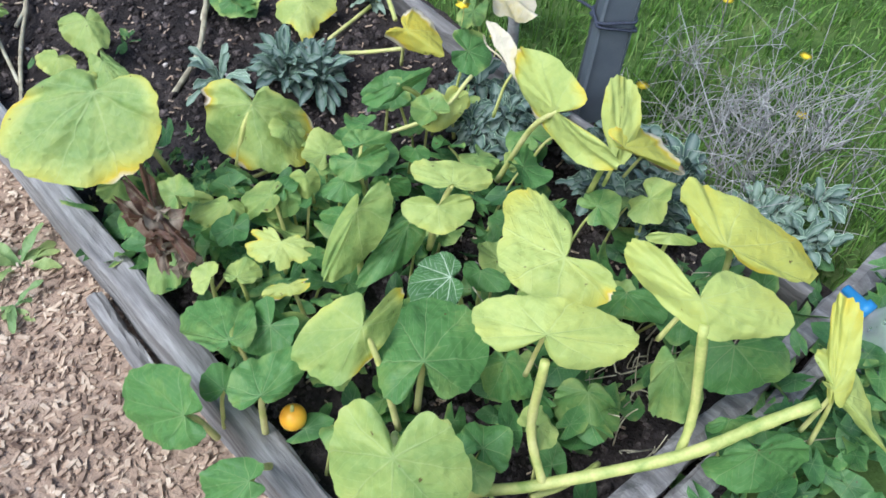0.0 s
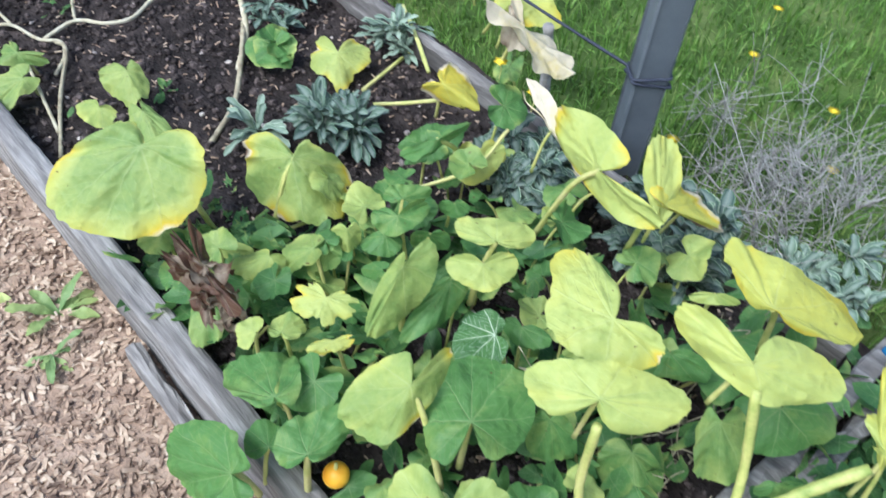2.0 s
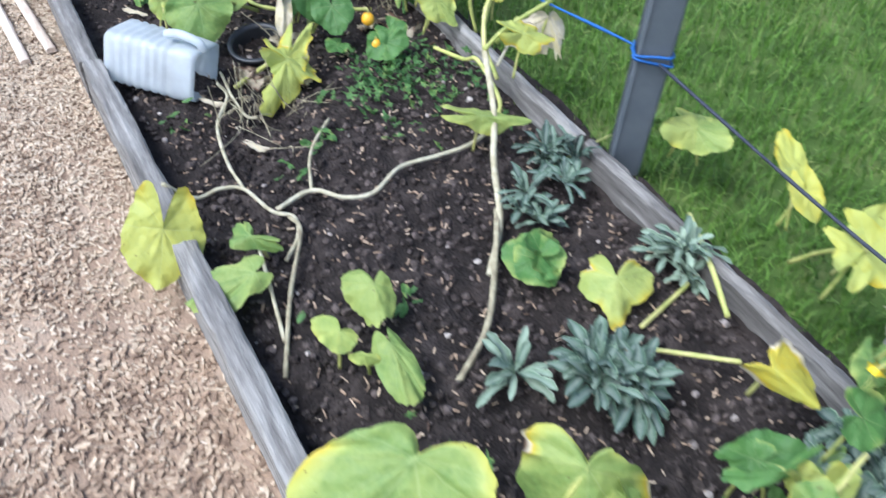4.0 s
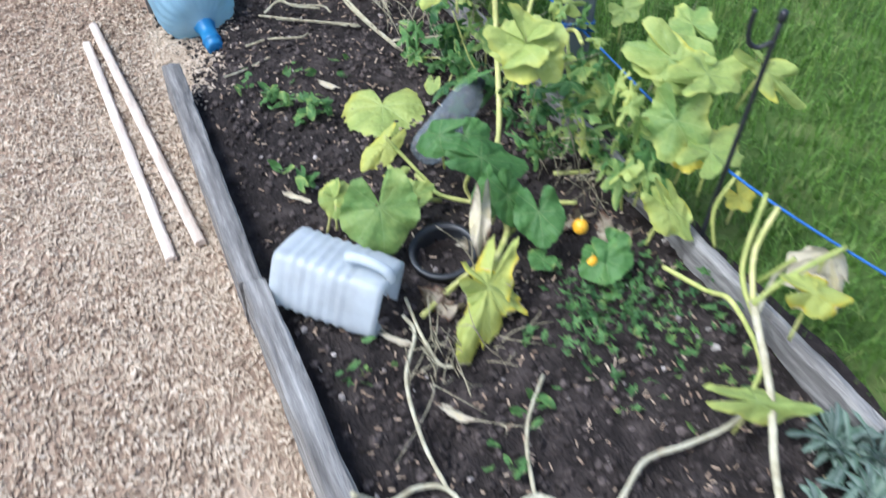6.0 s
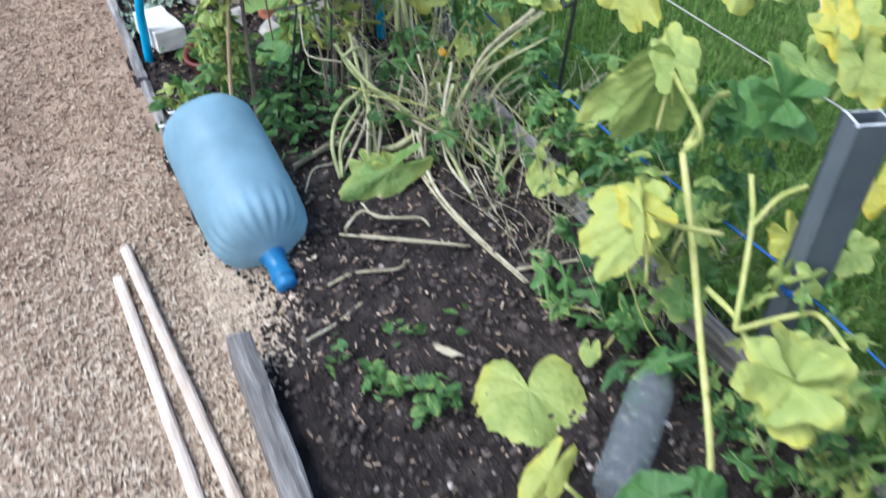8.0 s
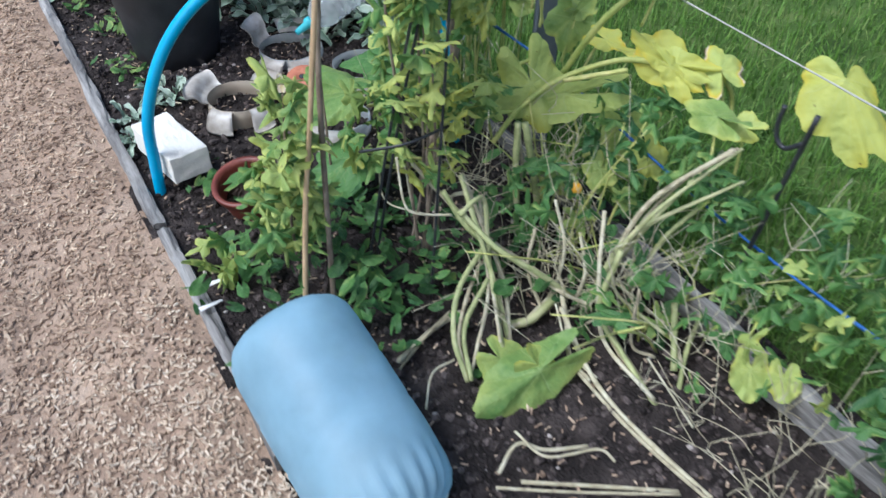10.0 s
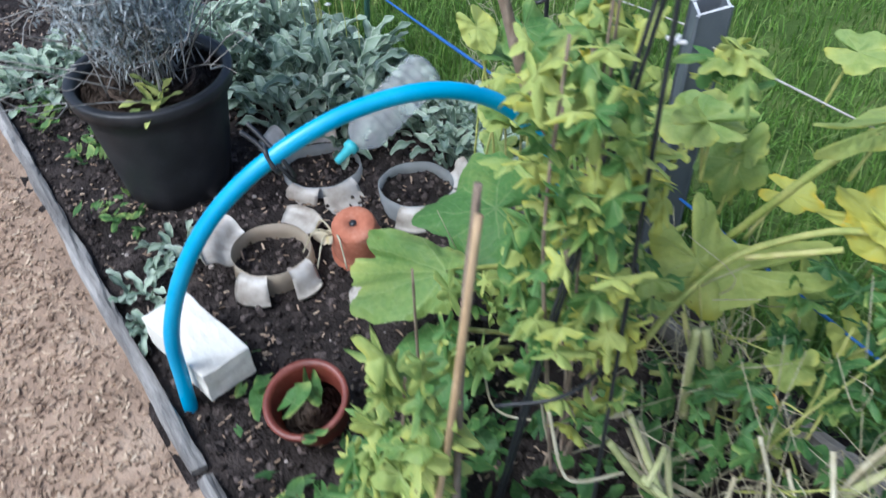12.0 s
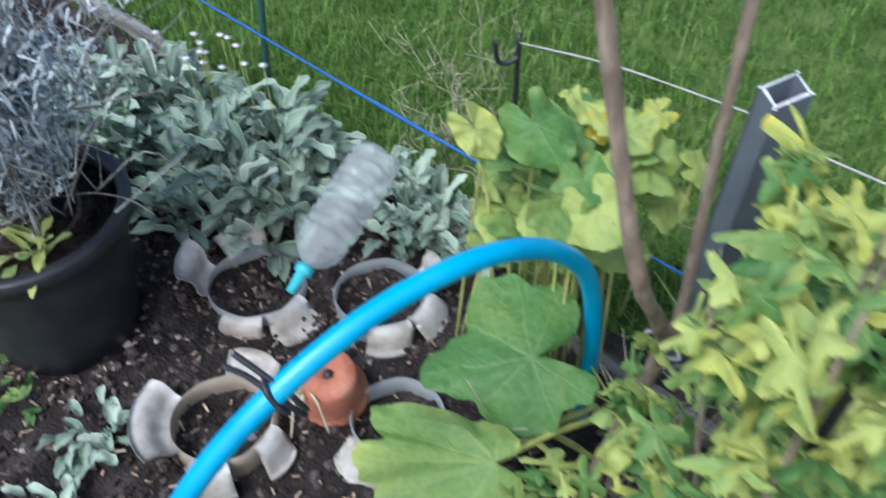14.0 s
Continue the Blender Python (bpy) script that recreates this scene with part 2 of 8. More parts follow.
def plastic(name, col, clear, rough, bump=0.2, scale=14):
    """Cloudy or clear bottle plastic: part skin, part see-through."""
    m = bpy.data.materials.new(name)
    m.use_nodes = True
    nt, N = m.node_tree, m.node_tree.nodes
    b = N["Principled BSDF"]
    n = N.new("ShaderNodeTexNoise")
    n.inputs["Scale"].default_value, n.inputs["Detail"].default_value = scale, 7
    ramp = N.new("ShaderNodeValToRGB")
    ramp.color_ramp.elements[0].position, ramp.color_ramp.elements[1].position = 0.3, 0.72
    ramp.color_ramp.elements[0].color = (*[c * 0.8 for c in col], 1)
    ramp.color_ramp.elements[1].color = (*[min(1, c * 1.1 + 0.02) for c in col], 1)
    tc = N.new("ShaderNodeTexCoord")
    nt.links.new(tc.outputs["Object"], n.inputs["Vector"])
    nt.links.new(n.outputs[0], ramp.inputs[0])
    nt.links.new(ramp.outputs[0], b.inputs["Base Color"])
    b.inputs["Roughness"].default_value = rough
    bp = N.new("ShaderNodeBump")
    bp.inputs["Strength"].default_value, bp.inputs["Distance"].default_value = bump, 0.004
    nt.links.new(n.outputs[0], bp.inputs["Height"])
    nt.links.new(bp.outputs[0], b.inputs["Normal"])
    t = N.new("ShaderNodeBsdfTransparent")
    t.inputs[0].default_value = (*[0.55 + 0.45 * c for c in col], 1)
    tr = N.new("ShaderNodeBsdfTranslucent")
    nt.links.new(ramp.outputs[0], tr.inputs[0])
    m1, m2 = N.new("ShaderNodeMixShader"), N.new("ShaderNodeMixShader")
    m1.inputs[0].default_value, m2.inputs[0].default_value = 0.4, clear
    nt.links.new(b.outputs[0], m1.inputs[1])
    nt.links.new(tr.outputs[0], m1.inputs[2])
    nt.links.new(m1.outputs[0], m2.inputs[1])
    nt.links.new(t.outputs[0], m2.inputs[2])
    nt.links.new(m2.outputs[0], N["Material Output"].inputs[0])
    return m


M_BLUEBOTTLE = plastic("cloudy_blue_plastic", (0.40, 0.63, 0.76), 0.27, 0.45, 0.7, 9)
M_JUG = plastic("cloudy_white_plastic", (0.76, 0.81, 0.84), 0.15, 0.35, 0.2)
M_CLEAR = plastic("clear_bottle_plastic", (0.90, 0.94, 0.96), 0.70, 0.05, 0.5, 30)
M_GREYTUBE = plastic("grimy_clear_plastic", (0.60, 0.66, 0.70), 0.74, 0.06, 0.8)

# ---- builders ----
rng = np.random.default_rng(7)


def thing(name, at=(0, 0, 0), label="", category="", group="", kind=""):
    ob = new(name)
    ob.location = at
    ob.empty_display_size = 0.05
    return tagged(ob, label, category, group, kind)


def link(name, verts, faces, material, parent=None, label="", smooth=True, attrs=None):
    """One mesh object from world coordinates, under parent, with its origin at the parent's."""
    me = bpy.data.meshes.new(name)
    v = np.asarray(verts, dtype=float)
    if parent is not None:
        v = v - np.array(world_place(parent))
    me.from_pydata(v.tolist(), [], [list(map(int, f)) for f in faces])
    if smooth:
        me.polygons.foreach_set("use_smooth", np.ones(len(me.polygons), dtype=bool))
    for key, val in (attrs or {}).items():
        val = np.ascontiguousarray(val, dtype=np.float32)
        a = me.attributes.new(key, "FLOAT_VECTOR" if val.ndim > 1 else "FLOAT", "POINT")
        a.data.foreach_set("vector" if val.ndim > 1 else "value", val.ravel())
    me.materials.append(material)
    ob = new(name, me)
    ob.parent = parent
    if label:
        ob["label"] = label
    return ob


def world_place(ob):
    p = Vector((0, 0, 0))
    while ob is not None:
        p = p + ob.location
        ob = ob.parent
    return p


def part(name, bm, material, parent, label=""):
    me = bpy.data.meshes.new(name)
    bm.to_mesh(me)
    bm.free()
    me.polygons.foreach_set("use_smooth", np.ones(len(me.polygons), dtype=bool))
    me.materials.append(material)
    ob = new(name, me)
    ob.parent = parent
    if label:
        ob["label"] = label
    return ob


def spline(pts, per=8):
    """Points along a smooth curve through pts."""
    p = np.asarray(pts, dtype=float)
    if len(p) < 3:
        k = np.linspace(0, 1, per + 1)[:, None]
        return p[0] * (1 - k) + p[-1] * k
    q = np.vstack([2 * p[0] - p[1], p, 2 * p[-1] - p[-2]])
    out = []
    for i in range(1, len(q) - 2):
        for k in np.arange(per) / per:
            a, b, c, d = q[i - 1 : i + 3]
            out.append(0.5 * (2 * b + (c - a) * k + (2 * a - 5 * b + 4 * c - d) * k * k + (3 * b - a - 3 * c + d) * k**3))
    out.append(p[-1])
    return np.array(out)


def tube_mesh(pts, r0, r1=None, seg=8, per=8, wobble=0.0, ribs=0.0):
    c = spline(pts, per)
    n = len(c)
    r = np.linspace(r0, r0 if r1 is None else r1, n)
    if wobble:
        r = r * (1 + wobble * rng.uniform(-1, 1, n))
    tan = np.gradient(c, axis=0)
    tan /= np.linalg.norm(tan, axis=1)[:, None] + 1e-9
    up = np.array([0.0, 0.0, 1.0]) if abs(tan[0][2]) < 0.9 else np.array([1.0, 0.0, 0.0])
    verts, faces = [], []
    for i in range(n):
        s = np.cross(tan[i], up)
        s /= np.linalg.norm(s) + 1e-9
        up = np.cross(s, tan[i])
        for k in range(seg):
            a = 2 * math.pi * k / seg
            rr = r[i] * (1 + ribs * noise.noise(Vector((i * 0.8, k * 1.3, r0 * 900))))
            verts.append(c[i] + rr * (math.cos(a) * s + math.sin(a) * up))
    for i in range(n - 1):
        for k in range(seg):
            k2 = (k + 1) % seg
            faces.append((i * seg + k, i * seg + k2, (i + 1) * seg + k2, (i + 1) * seg + k))
    faces.append(tuple(range(seg))[::-1])
    faces.append(tuple((n - 1) * seg + k for k in range(seg)))
    return verts, faces


def tube(name, pts, r0, material, parent=None, r1=None, label="", seg=8, per=8, wobble=0.0, ribs=0.0):
    v, f = tube_mesh(pts, r0, r1, seg, per, wobble, ribs)
    return link(name, v, f, material, parent, label)


def lathe(name, profile, centre, axis, material, parent, label="", seg=32, dent=0.0, caps=(True, True)):
    """A turned shape: profile rows of (distance along the axis, radius)."""
    a = np.asarray(axis, dtype=float)
    a /= np.linalg.norm(a)
    u = np.cross(a, (0, 0, 1) if abs(a[2]) < 0.9 else (1, 0, 0))
    u /= np.linalg.norm(u)
    w = np.cross(a, u)
    verts, faces = [], []
    for d, r in profile:
        for k in range(seg):
            g = 2 * math.pi * k / seg
            rr = r
            if dent:
                rr = r * (1 + dent * noise.noise(Vector((math.cos(g) * 2, math.sin(g) * 2, d * 18))))
            verts.append(np.asarray(centre) + a * d + rr * (math.cos(g) * u + math.sin(g) * w))
    n = len(profile)
    for i in range(n - 1):
        for k in range(seg):
            k2 = (k + 1) % seg
            faces.append((i * seg + k, i * seg + k2, (i + 1) * seg + k2, (i + 1) * seg + k))
    if caps[0]:
        faces.append(tuple(range(seg))[::-1])
    if caps[1]:
        faces.append(tuple((n - 1) * seg + k for k in range(seg)))
    return link(name, verts, faces, material, parent, label)


def plank(name, p0, p1, thick, height, parent, material, label="", wear=0.004, lean=0.0):
    """A worn sawn board on edge from p0 to p1 (the middle of its top), with rounded, chipped arrises."""
    p0, p1 = np.array(p0, float), np.array(p1, float)
    run = p1 - p0
    length = np.linalg.norm(run)
    d = run / length
    s = np.cross(d, (0, 0, 1))
    s /= np.linalg.norm(s)
    up = np.cross(s, d)
    n = max(6, int(length / 0.025))
    t, b = thick / 2, 0.005
    ring = [(-t, -height), (-t, -height * 0.5), (-t, -b), (-t + b, 0), (0, 0.001), (t - b, 0), (t, -b), (t, -height * 0.5), (t, -height)]
    verts, faces = [], []
    seed = rng.uniform(0, 90)
    for i in range(n + 1):
        k = i / n
        q = p0 + run * k
        for j, (a, h) in enumerate(ring):
            w = Vector((k * length * 9 + seed, j * 0.7, 3.1))
            f = Vector((k * length * 40 + seed, j * 1.9, 7.7))
            da = wear * noise.noise(w) + 0.5 * wear * noise.noise(f)
            dh = wear * noise.noise(w + Vector((9, 9, 9))) - abs(wear * 1.4 * noise.noise(f)) * (j in (2, 3, 5, 6))
            e = 0.004 * noise.noise(Vector((j * 2.1 + seed, i, 1))) if i in (0, n) else 0
            verts.append(q + s * (a + da + lean * h) + up * (h + dh * (h > -height * 0.4)) + d * e)
    m = len(ring)
    for i in range(n):
        for j in range(m):
            j2 = (j + 1) % m
            faces.append((i * m + j, (i + 1) * m + j, (i + 1) * m + j2, i * m + j2))
    faces.append(tuple(range(m)))
    faces.append(tuple(n * m + j for j in range(m))[::-1])
    ob = link(name, verts, faces, material, parent, label, smooth=False)
    return ob


def outline(theta, shape, r, k):
    """Distance from the stalk to the leaf's margin; the tip lies at angle 0."""
    a = np.abs((theta + math.pi) % (2 * math.pi) - math.pi)
    notch = np.exp(-(((a - math.pi) / 0.30) ** 4))
    uneven = 0.045 * np.sin(theta * 2 + k) + 0.03 * np.sin(theta * 3 + 2.3 * k)
    if shape == "lobed":
        lobes = (0.5 + 0.5 * np.cos(a * 5)) ** 1.25
        base = (0.42 + 0.56 * lobes) * (1 - 0.28 * (a / math.pi) ** 2)
        teeth = 0.11 * (1 - np.abs(np.sin(theta * 7.5 + k))) - 0.05
        return base * (1 - 0.75 * notch) + teeth + uneven * 0.5
    if shape == "cordate":
        fall = np.clip((a - 1.35) / 1.5, 0, 1)
        return (0.92 + 0.03 * np.cos(a * 5)) * (1 - 0.5 * fall * fall * (3 - 2 * fall)) * (1 - 0.7 * notch) + 0.008 * np.cos(theta * 19 + k) + uneven * 0.6
    if shape == "angular":
        base = 0.72 + 0.26 * (0.5 + 0.5 * np.cos(a * 5)) ** 0.7 * (1 - 0.10 * a / math.pi)
        teeth = 0.045 * np.abs(np.sin(theta * 9 + k)) - 0.02 + 0.012 * np.cos(theta * 25 + 2 * k)
        return base * (1 - 0.85 * notch) + teeth + uneven * 0.7
    if shape == "kidney":
        base = 0.93 + 0.03 * np.cos(a) + 0.025 * np.cos(a * 5 + 0.4)
        teeth = 0.024 * np.abs(np.sin(theta * 9.5 + k)) - 0.01 + 0.009 * np.cos(theta * 23 + 2 * k)
        return base * (1 - 0.88 * notch) + teeth + uneven * 0.8
    base = 0.84 + 0.08 * np.cos(a) + 0.045 * np.cos(a * 5) * (a < 2.6)
    teeth = 0.028 * np.abs(np.sin(theta * 8.5 + k)) - 0.014 + 0.01 * np.cos(theta * 24 + 3 * k)
    return base * (1 - 0.86 * notch) + teeth + uneven * 0.8


def leaf_mesh(length, width, tone, shape="round", cup=0.0, wave=0.06, fold=0.0, dry=0.12, k=0, rings=8, seg=80, torn=0.0):
    th = np.linspace(-math.pi, math.pi, seg, endpoint=False)
    r = outline(th, shape, 1.0, k)
    r = np.maximum(r, 0.05)
    if torn:
        r = r * (1 - torn * np.clip(np.array([noise.noise(Vector((math.cos(x) * 2.2 + k, math.sin(x) * 2.2, k))) + 0.5 * noise.noise(Vector((math.cos(x) * 6.5 + k, math.sin(x) * 6.5, k))) for x in th]) * 2.2, 0, 0.8))
    halfw = np.max(np.abs(r * np.sin(th)))
    sx, sy = length / np.max(r * np.cos(th)), width / (2 * halfw)
    lines = [0, 0.72, -0.72, 1.5, -1.5, 2.3, -2.3]
    V, T, VE, LP = [(0, 0, 0)], [tone - 0.02], [0.8], [(0, 0, 0)]
    size = 0.5 * (length + width)
    edge_roll = [0.5 + 0.9 * noise.noise(Vector((math.cos(a) * 1.3 + k * 2.1, math.sin(a) * 1.3, 5.5))) for a in th]
    for i in range(1, rings + 1):
        q = (i / rings) ** 0.9
        for a, rr, er in zip(th, r, edge_roll):
            x, y = q * rr * math.cos(a) * sx, q * rr * math.sin(a) * sy
            near = min(abs((a - l + math.pi) % (2 * math.pi) - math.pi) for l in lines)
            vein = math.exp(-((near * q / 0.045) ** 2)) * (1 - 0.55 * q)
            side = abs(math.sin((near * 7 - q * 5.0) * 2.2))
            vein = max(vein, 0.35 * (1 - side) ** 4 * (near > 0.05))
            nz = noise.noise(Vector((x * 11 / size + k * 3.3, y * 11 / size, k))) * 0.026 + noise.noise(Vector((x * 3.2 / size + k, y * 3.2 / size, k * 1.7))) * 0.12
            ridge = 0.018 * math.cos(min(near, 0.36) / 0.36 * math.pi) * q * (1.25 - q)
            frill = wave * 0.45 * q**4 * math.sin(a * 9 + 1.7 * k + 2.0 * math.sin(a * 2 + k))
            z = size * (cup * q * q * rr + wave * q * q * math.sin(a * 3 + k) + frill + nz * q - ridge - 0.075 * er * max(0.0, q - 0.55) ** 2 / 0.2 - fold * abs(math.sin(a)) ** 1.3 * q)
            V.append((x, y, z))
            LP.append((q * rr * math.cos(a), q * rr * math.sin(a), 0))
            e = noise.noise(Vector((math.cos(a) * 1.7 + k, math.sin(a) * 1.7, k * 0.9)))
            T.append(tone + max(0, q - 0.72) * dry * max(0, 0.6 + 2.2 * e) / 0.28 + 0.06 * e)
            VE.append(vein)
    F = [(0, 1 + j, 1 + (j + 1) % seg) for j in range(seg)]
    for i in range(rings - 1):
        for j in range(seg):
            j2 = (j + 1) % seg
            F.append((1 + i * seg + j, 1 + (i + 1) * seg + j, 1 + (i + 1) * seg + j2, 1 + i * seg + j2))
    return np.array(V), F, np.array(T), np.array(VE), np.array(LP)


def set_axes(base, tip, roll):
    b, t = np.array(base, float), np.array(tip, float)
    a = t - b
    length = np.linalg.norm(a)
    a = a / length
    s = np.cross((0, 0, 1), a)
    if np.linalg.norm(s) < 1e-3:
        s = np.array([0.0, 1.0, 0.0])
    s /= np.linalg.norm(s)
    n = np.cross(a, s)
    c, q = math.cos(radians(roll)), math.sin(radians(roll))
    return b, length, a, s * c + n * q, n * c - s * q


leaf_count = [0]


def leaf(plant, base, tip, width, tone, roll=0, shape="round", cup=0.06, wave=0.05, fold=0.0, dry=0.12, torn=0.0, stalk=None, material=None, thick=0.006, small=False):
    """One leaf blade from its stalk's joint to its tip; stalk: where its stalk leaves the ground or the vine."""
    leaf_count[0] += 1
    k = leaf_count[0] * 1.37
    b, length, a, s, n = set_axes(base, tip, roll)
    V, F, T, VE, LP = leaf_mesh(length, width, tone, shape, cup, wave, fold, dry, k, 5 if small else 8, 40 if small else 80, torn)
    P = b + V[:, :1] * a + V[:, 1:2] * s + V[:, 2:] * n
    ob = link("leaf", P, F, material or M_LEAF, plant, attrs={"tone": T, "vein": VE, "lp": LP})
    if stalk is None and not small and b[2] > 0.15:
        stalk, thick = b + np.array([0.02 * math.sin(k), 0.02 * math.cos(k), -min(0.12, b[2] - 0.06)]) - a * 0.03, 0.0035
    if stalk is not None:
        g = np.array(stalk, float)
        mid = (b * 0.55 + g * 0.45) + np.array([0, 0, 0.15 * abs(b[2] - g[2])])
        tube("leaf_stalk", [g, mid, b - n * 0.004], thick, M_STEM, ob, thick * 0.7, seg=7, per=6)
    return ob


def blade(plant, base, tip, left, right, tone, shape="kidney", cup=0.0, wave=0.05, dry=0.1, torn=0.0, stalk=None, material=None, thick=0.006, back=0.42):
    """One leaf whose two halves hang from the midrib at their own slopes; left and right are the widest points."""
    leaf_count[0] += 1
    k = leaf_count[0] * 1.37
    V, F, T, VE, LP = leaf_mesh(1, 2, tone, shape, cup, wave, 0.0, dry, k, 9, 88, torn)
    b, a, sl, sr = np.array(base), np.array(tip) - np.array(base), np.array(left) - np.array(base), np.array(right) - np.array(base)
    n = np.cross(a, sl - sr)
    n = n / np.linalg.norm(n)
    n = n if n[2] > 0 else -n
    size = (np.linalg.norm(a) + np.linalg.norm(sl) + np.linalg.norm(sr)) / 4.5
    V[:, 0] = np.where(V[:, 0] < 0, V[:, 0] * back, V[:, 0])
    y = V[:, 1:2]
    soft = np.sqrt(y * y + 0.015) - 0.122
    half, mean = (sl + sr) / 2, (sl - sr) / 2
    P = b + V[:, :1] * a + soft * half + y * mean + V[:, 2:] * size * n
    ob = link("leaf", P, F, material or M_LEAF, plant, attrs={"tone": T, "vein": VE, "lp": LP})
    if stalk is None:
        stalk, thick = b + np.array([0.02 * math.sin(k), 0.02 * math.cos(k), -min(0.12, b[2] - 0.06)]) - a * 0.2, 0.004
    g = np.array(stalk, float)
    mid = (b * 0.55 + g * 0.45) + np.array([0, 0, 0.15 * abs(b[2] - g[2])])
    tube("leaf_stalk", [g, mid, b - n * 0.004], thick, M_STEM, ob, thick * 0.75, seg=8, per=6)
    return ob


def foliage(name, n, place, size, tone, material, parent, shape="round", spread=0.9, label="", rings=2, seg=14, cup=0.15, hang=0.0):
    """Many small leaves of one plant, joined: place(i) gives each one's spot."""
    AV, AF, AT, AE, AL = [], [], [], [], []
    off = 0
    protos = [leaf_mesh(1, rng.uniform(0.75, 1.15), 0, shape, cup * rng.uniform(0, 2), 0.08, rng.uniform(0, 0.25), 0.1, 11 + j * 2.3, rings, seg) for j in range(6)]
    for i in range(n):
        V, F, T, E, LP = protos[rng.integers(6)]
        p = np.array(place(i), float)
        sz = size * rng.uniform(0.55, 1.3)
        h = rng.uniform(0, 2 * math.pi)
        d = rng.normal(-hang, spread * 0.5)
        a = np.array([math.cos(h) * math.cos(d), math.sin(h) * math.cos(d), math.sin(d)])
        _, _, a, s, nn = set_axes(p, p + a, rng.normal(0, 25))
        AV.append(p + sz * (V[:, :1] * a + V[:, 1:2] * s + V[:, 2:] * nn))
        AF += [tuple(q + off for q in f) for f in F]
        off += len(V)
        AT.append(T + rng.uniform(*tone))
        AE.append(E)
        AL.append(LP)
    return link(name, np.vstack(AV), AF, material, parent, label, attrs={"tone": np.concatenate(AT), "vein": np.concatenate(AE), "lp": np.vstack(AL)})


def blades(name, n, roots, height, width, tone, material, parent=None, lean=0.6, seg=3, curl=0.7):
    """Grass-like blades, joined: roots is an (n, 3) array."""
    roots = np.asarray(roots)
    h = height * rng.uniform(0.5, 1.25, n)
    az = rng.uniform(0, 2 * math.pi, n)
    tilt = np.abs(rng.normal(0, lean, n))
    d = np.stack([np.cos(az), np.sin(az), np.zeros(n)], 1)
    side = np.stack([-np.sin(az), np.cos(az), np.zeros(n)], 1)
    wd = width * rng.uniform(0.6, 1.4, n)
    rows = []
    for i in range(seg + 1):
        q = i / seg
        ang = tilt * (0.4 + curl * q)
        c = roots + (d * np.sin(ang)[:, None] + np.array([0, 0, 1]) * np.cos(ang)[:, None]) * (h * q)[:, None]
        w = (wd * (1 - q) ** 0.7 * 0.5)[:, None]
        rows += [c - side * w, c + side * w]
    V = np.stack(rows, 1).reshape(-1, 3)
    m = 2 * (seg + 1)
    base = np.array([[2 * i, 2 * i + 1, 2 * i + 3, 2 * i + 2] for i in range(seg)])
    F = (base[None] + (np.arange(n) * m)[:, None, None]).reshape(-1, 4)
    tt = np.repeat(rng.uniform(*tone, n), m)
    me = bpy.data.meshes.new(name)
    me.from_pydata(V, [], F)
    for key, val in (("tone", tt), ("vein", np.zeros(len(tt)))):
        a = me.attributes.new(key, "FLOAT", "POINT")
        a.data.foreach_set("value", val.astype(np.float32))
    me.materials.append(material)
    ob = new(name, me)
    ob.parent = parent
    if parent is not None:
        ob.matrix_parent_inverse = Matrix.Translation(-world_place(parent))
    return ob


def boxes(name, centres, sizes, angles, tilt, material, parent=None):
    """Small loose chips, joined: flat splinters with a thickness."""
    n = len(centres)
    u = np.array([[-1, -1, -1], [1, -1, -1], [1, 1, -1], [-1, 1, -1], [-1, -0.8, 1], [0.9, -1, 1], [1, 0.7, 1], [-0.8, 1, 1]]) * 0.5
    V = u[None] * np.asarray(sizes)[:, None, :]
    V[:, :, 2] += V[:, :, 0] * np.asarray(tilt)[:, None]
    c, s = np.cos(angles)[:, None], np.sin(angles)[:, None]
    X = V[:, :, 0] * c - V[:, :, 1] * s
    Y = V[:, :, 0] * s + V[:, :, 1] * c
    P = np.stack([X, Y, V[:, :, 2]], 2) + np.asarray(centres)[:, None, :]
    f = np.array([[4, 5, 6, 7], [0, 1, 5, 4], [1, 2, 6, 5], [2, 3, 7, 6], [3, 0, 4, 7], [3, 2, 1, 0]])
    F = (f[None] + (np.arange(n) * 8)[:, None, None]).reshape(-1, 4)
    me = bpy.data.meshes.new(name)
    me.from_pydata(P.reshape(-1, 3), [], F)
    me.materials.append(material)
    ob = new(name, me)
    ob.parent = parent
    return ob

# ---- ground, path, soil, lawn ----


def sheet(name, x0, x1, y0, y1, step, height, material, label, kind="structure", parent=None):
    nx, ny = max(2, int((x1 - x0) / step) + 1), max(2, int((y1 - y0) / step) + 1)
    X, Y = np.meshgrid(np.linspace(x0, x1, nx), np.linspace(y0, y1, ny))
    V = [(x, y, height(x, y)) for x, y in zip(X.ravel(), Y.ravel())]
    F = [(j * nx + i, j * nx + i + 1, (j + 1) * nx + i + 1, (j + 1) * nx + i) for j in range(ny - 1) for i in range(nx - 1)]
    ob = link(name, V, F, material, parent)
    return tagged(ob, label, name, kind=kind)


def soil_height(x, y):
    z = 0.055 + 0.022 * noise.noise(Vector((x * 3.2, y * 3.2, 1))) + 0.012 * noise.noise(Vector((x * 11, y * 11, 4))) + 0.007 * noise.noise(Vector((x * 34, y * 34, 8)))
    if 3.5 < y < 4.3:
        k = min(1, (y - 3.5) / 0.12, (4.3 - y) / 0.25)
        z -= k * 0.05 * max(0, min(1, (0.42 - x) / 0.2))
    return z


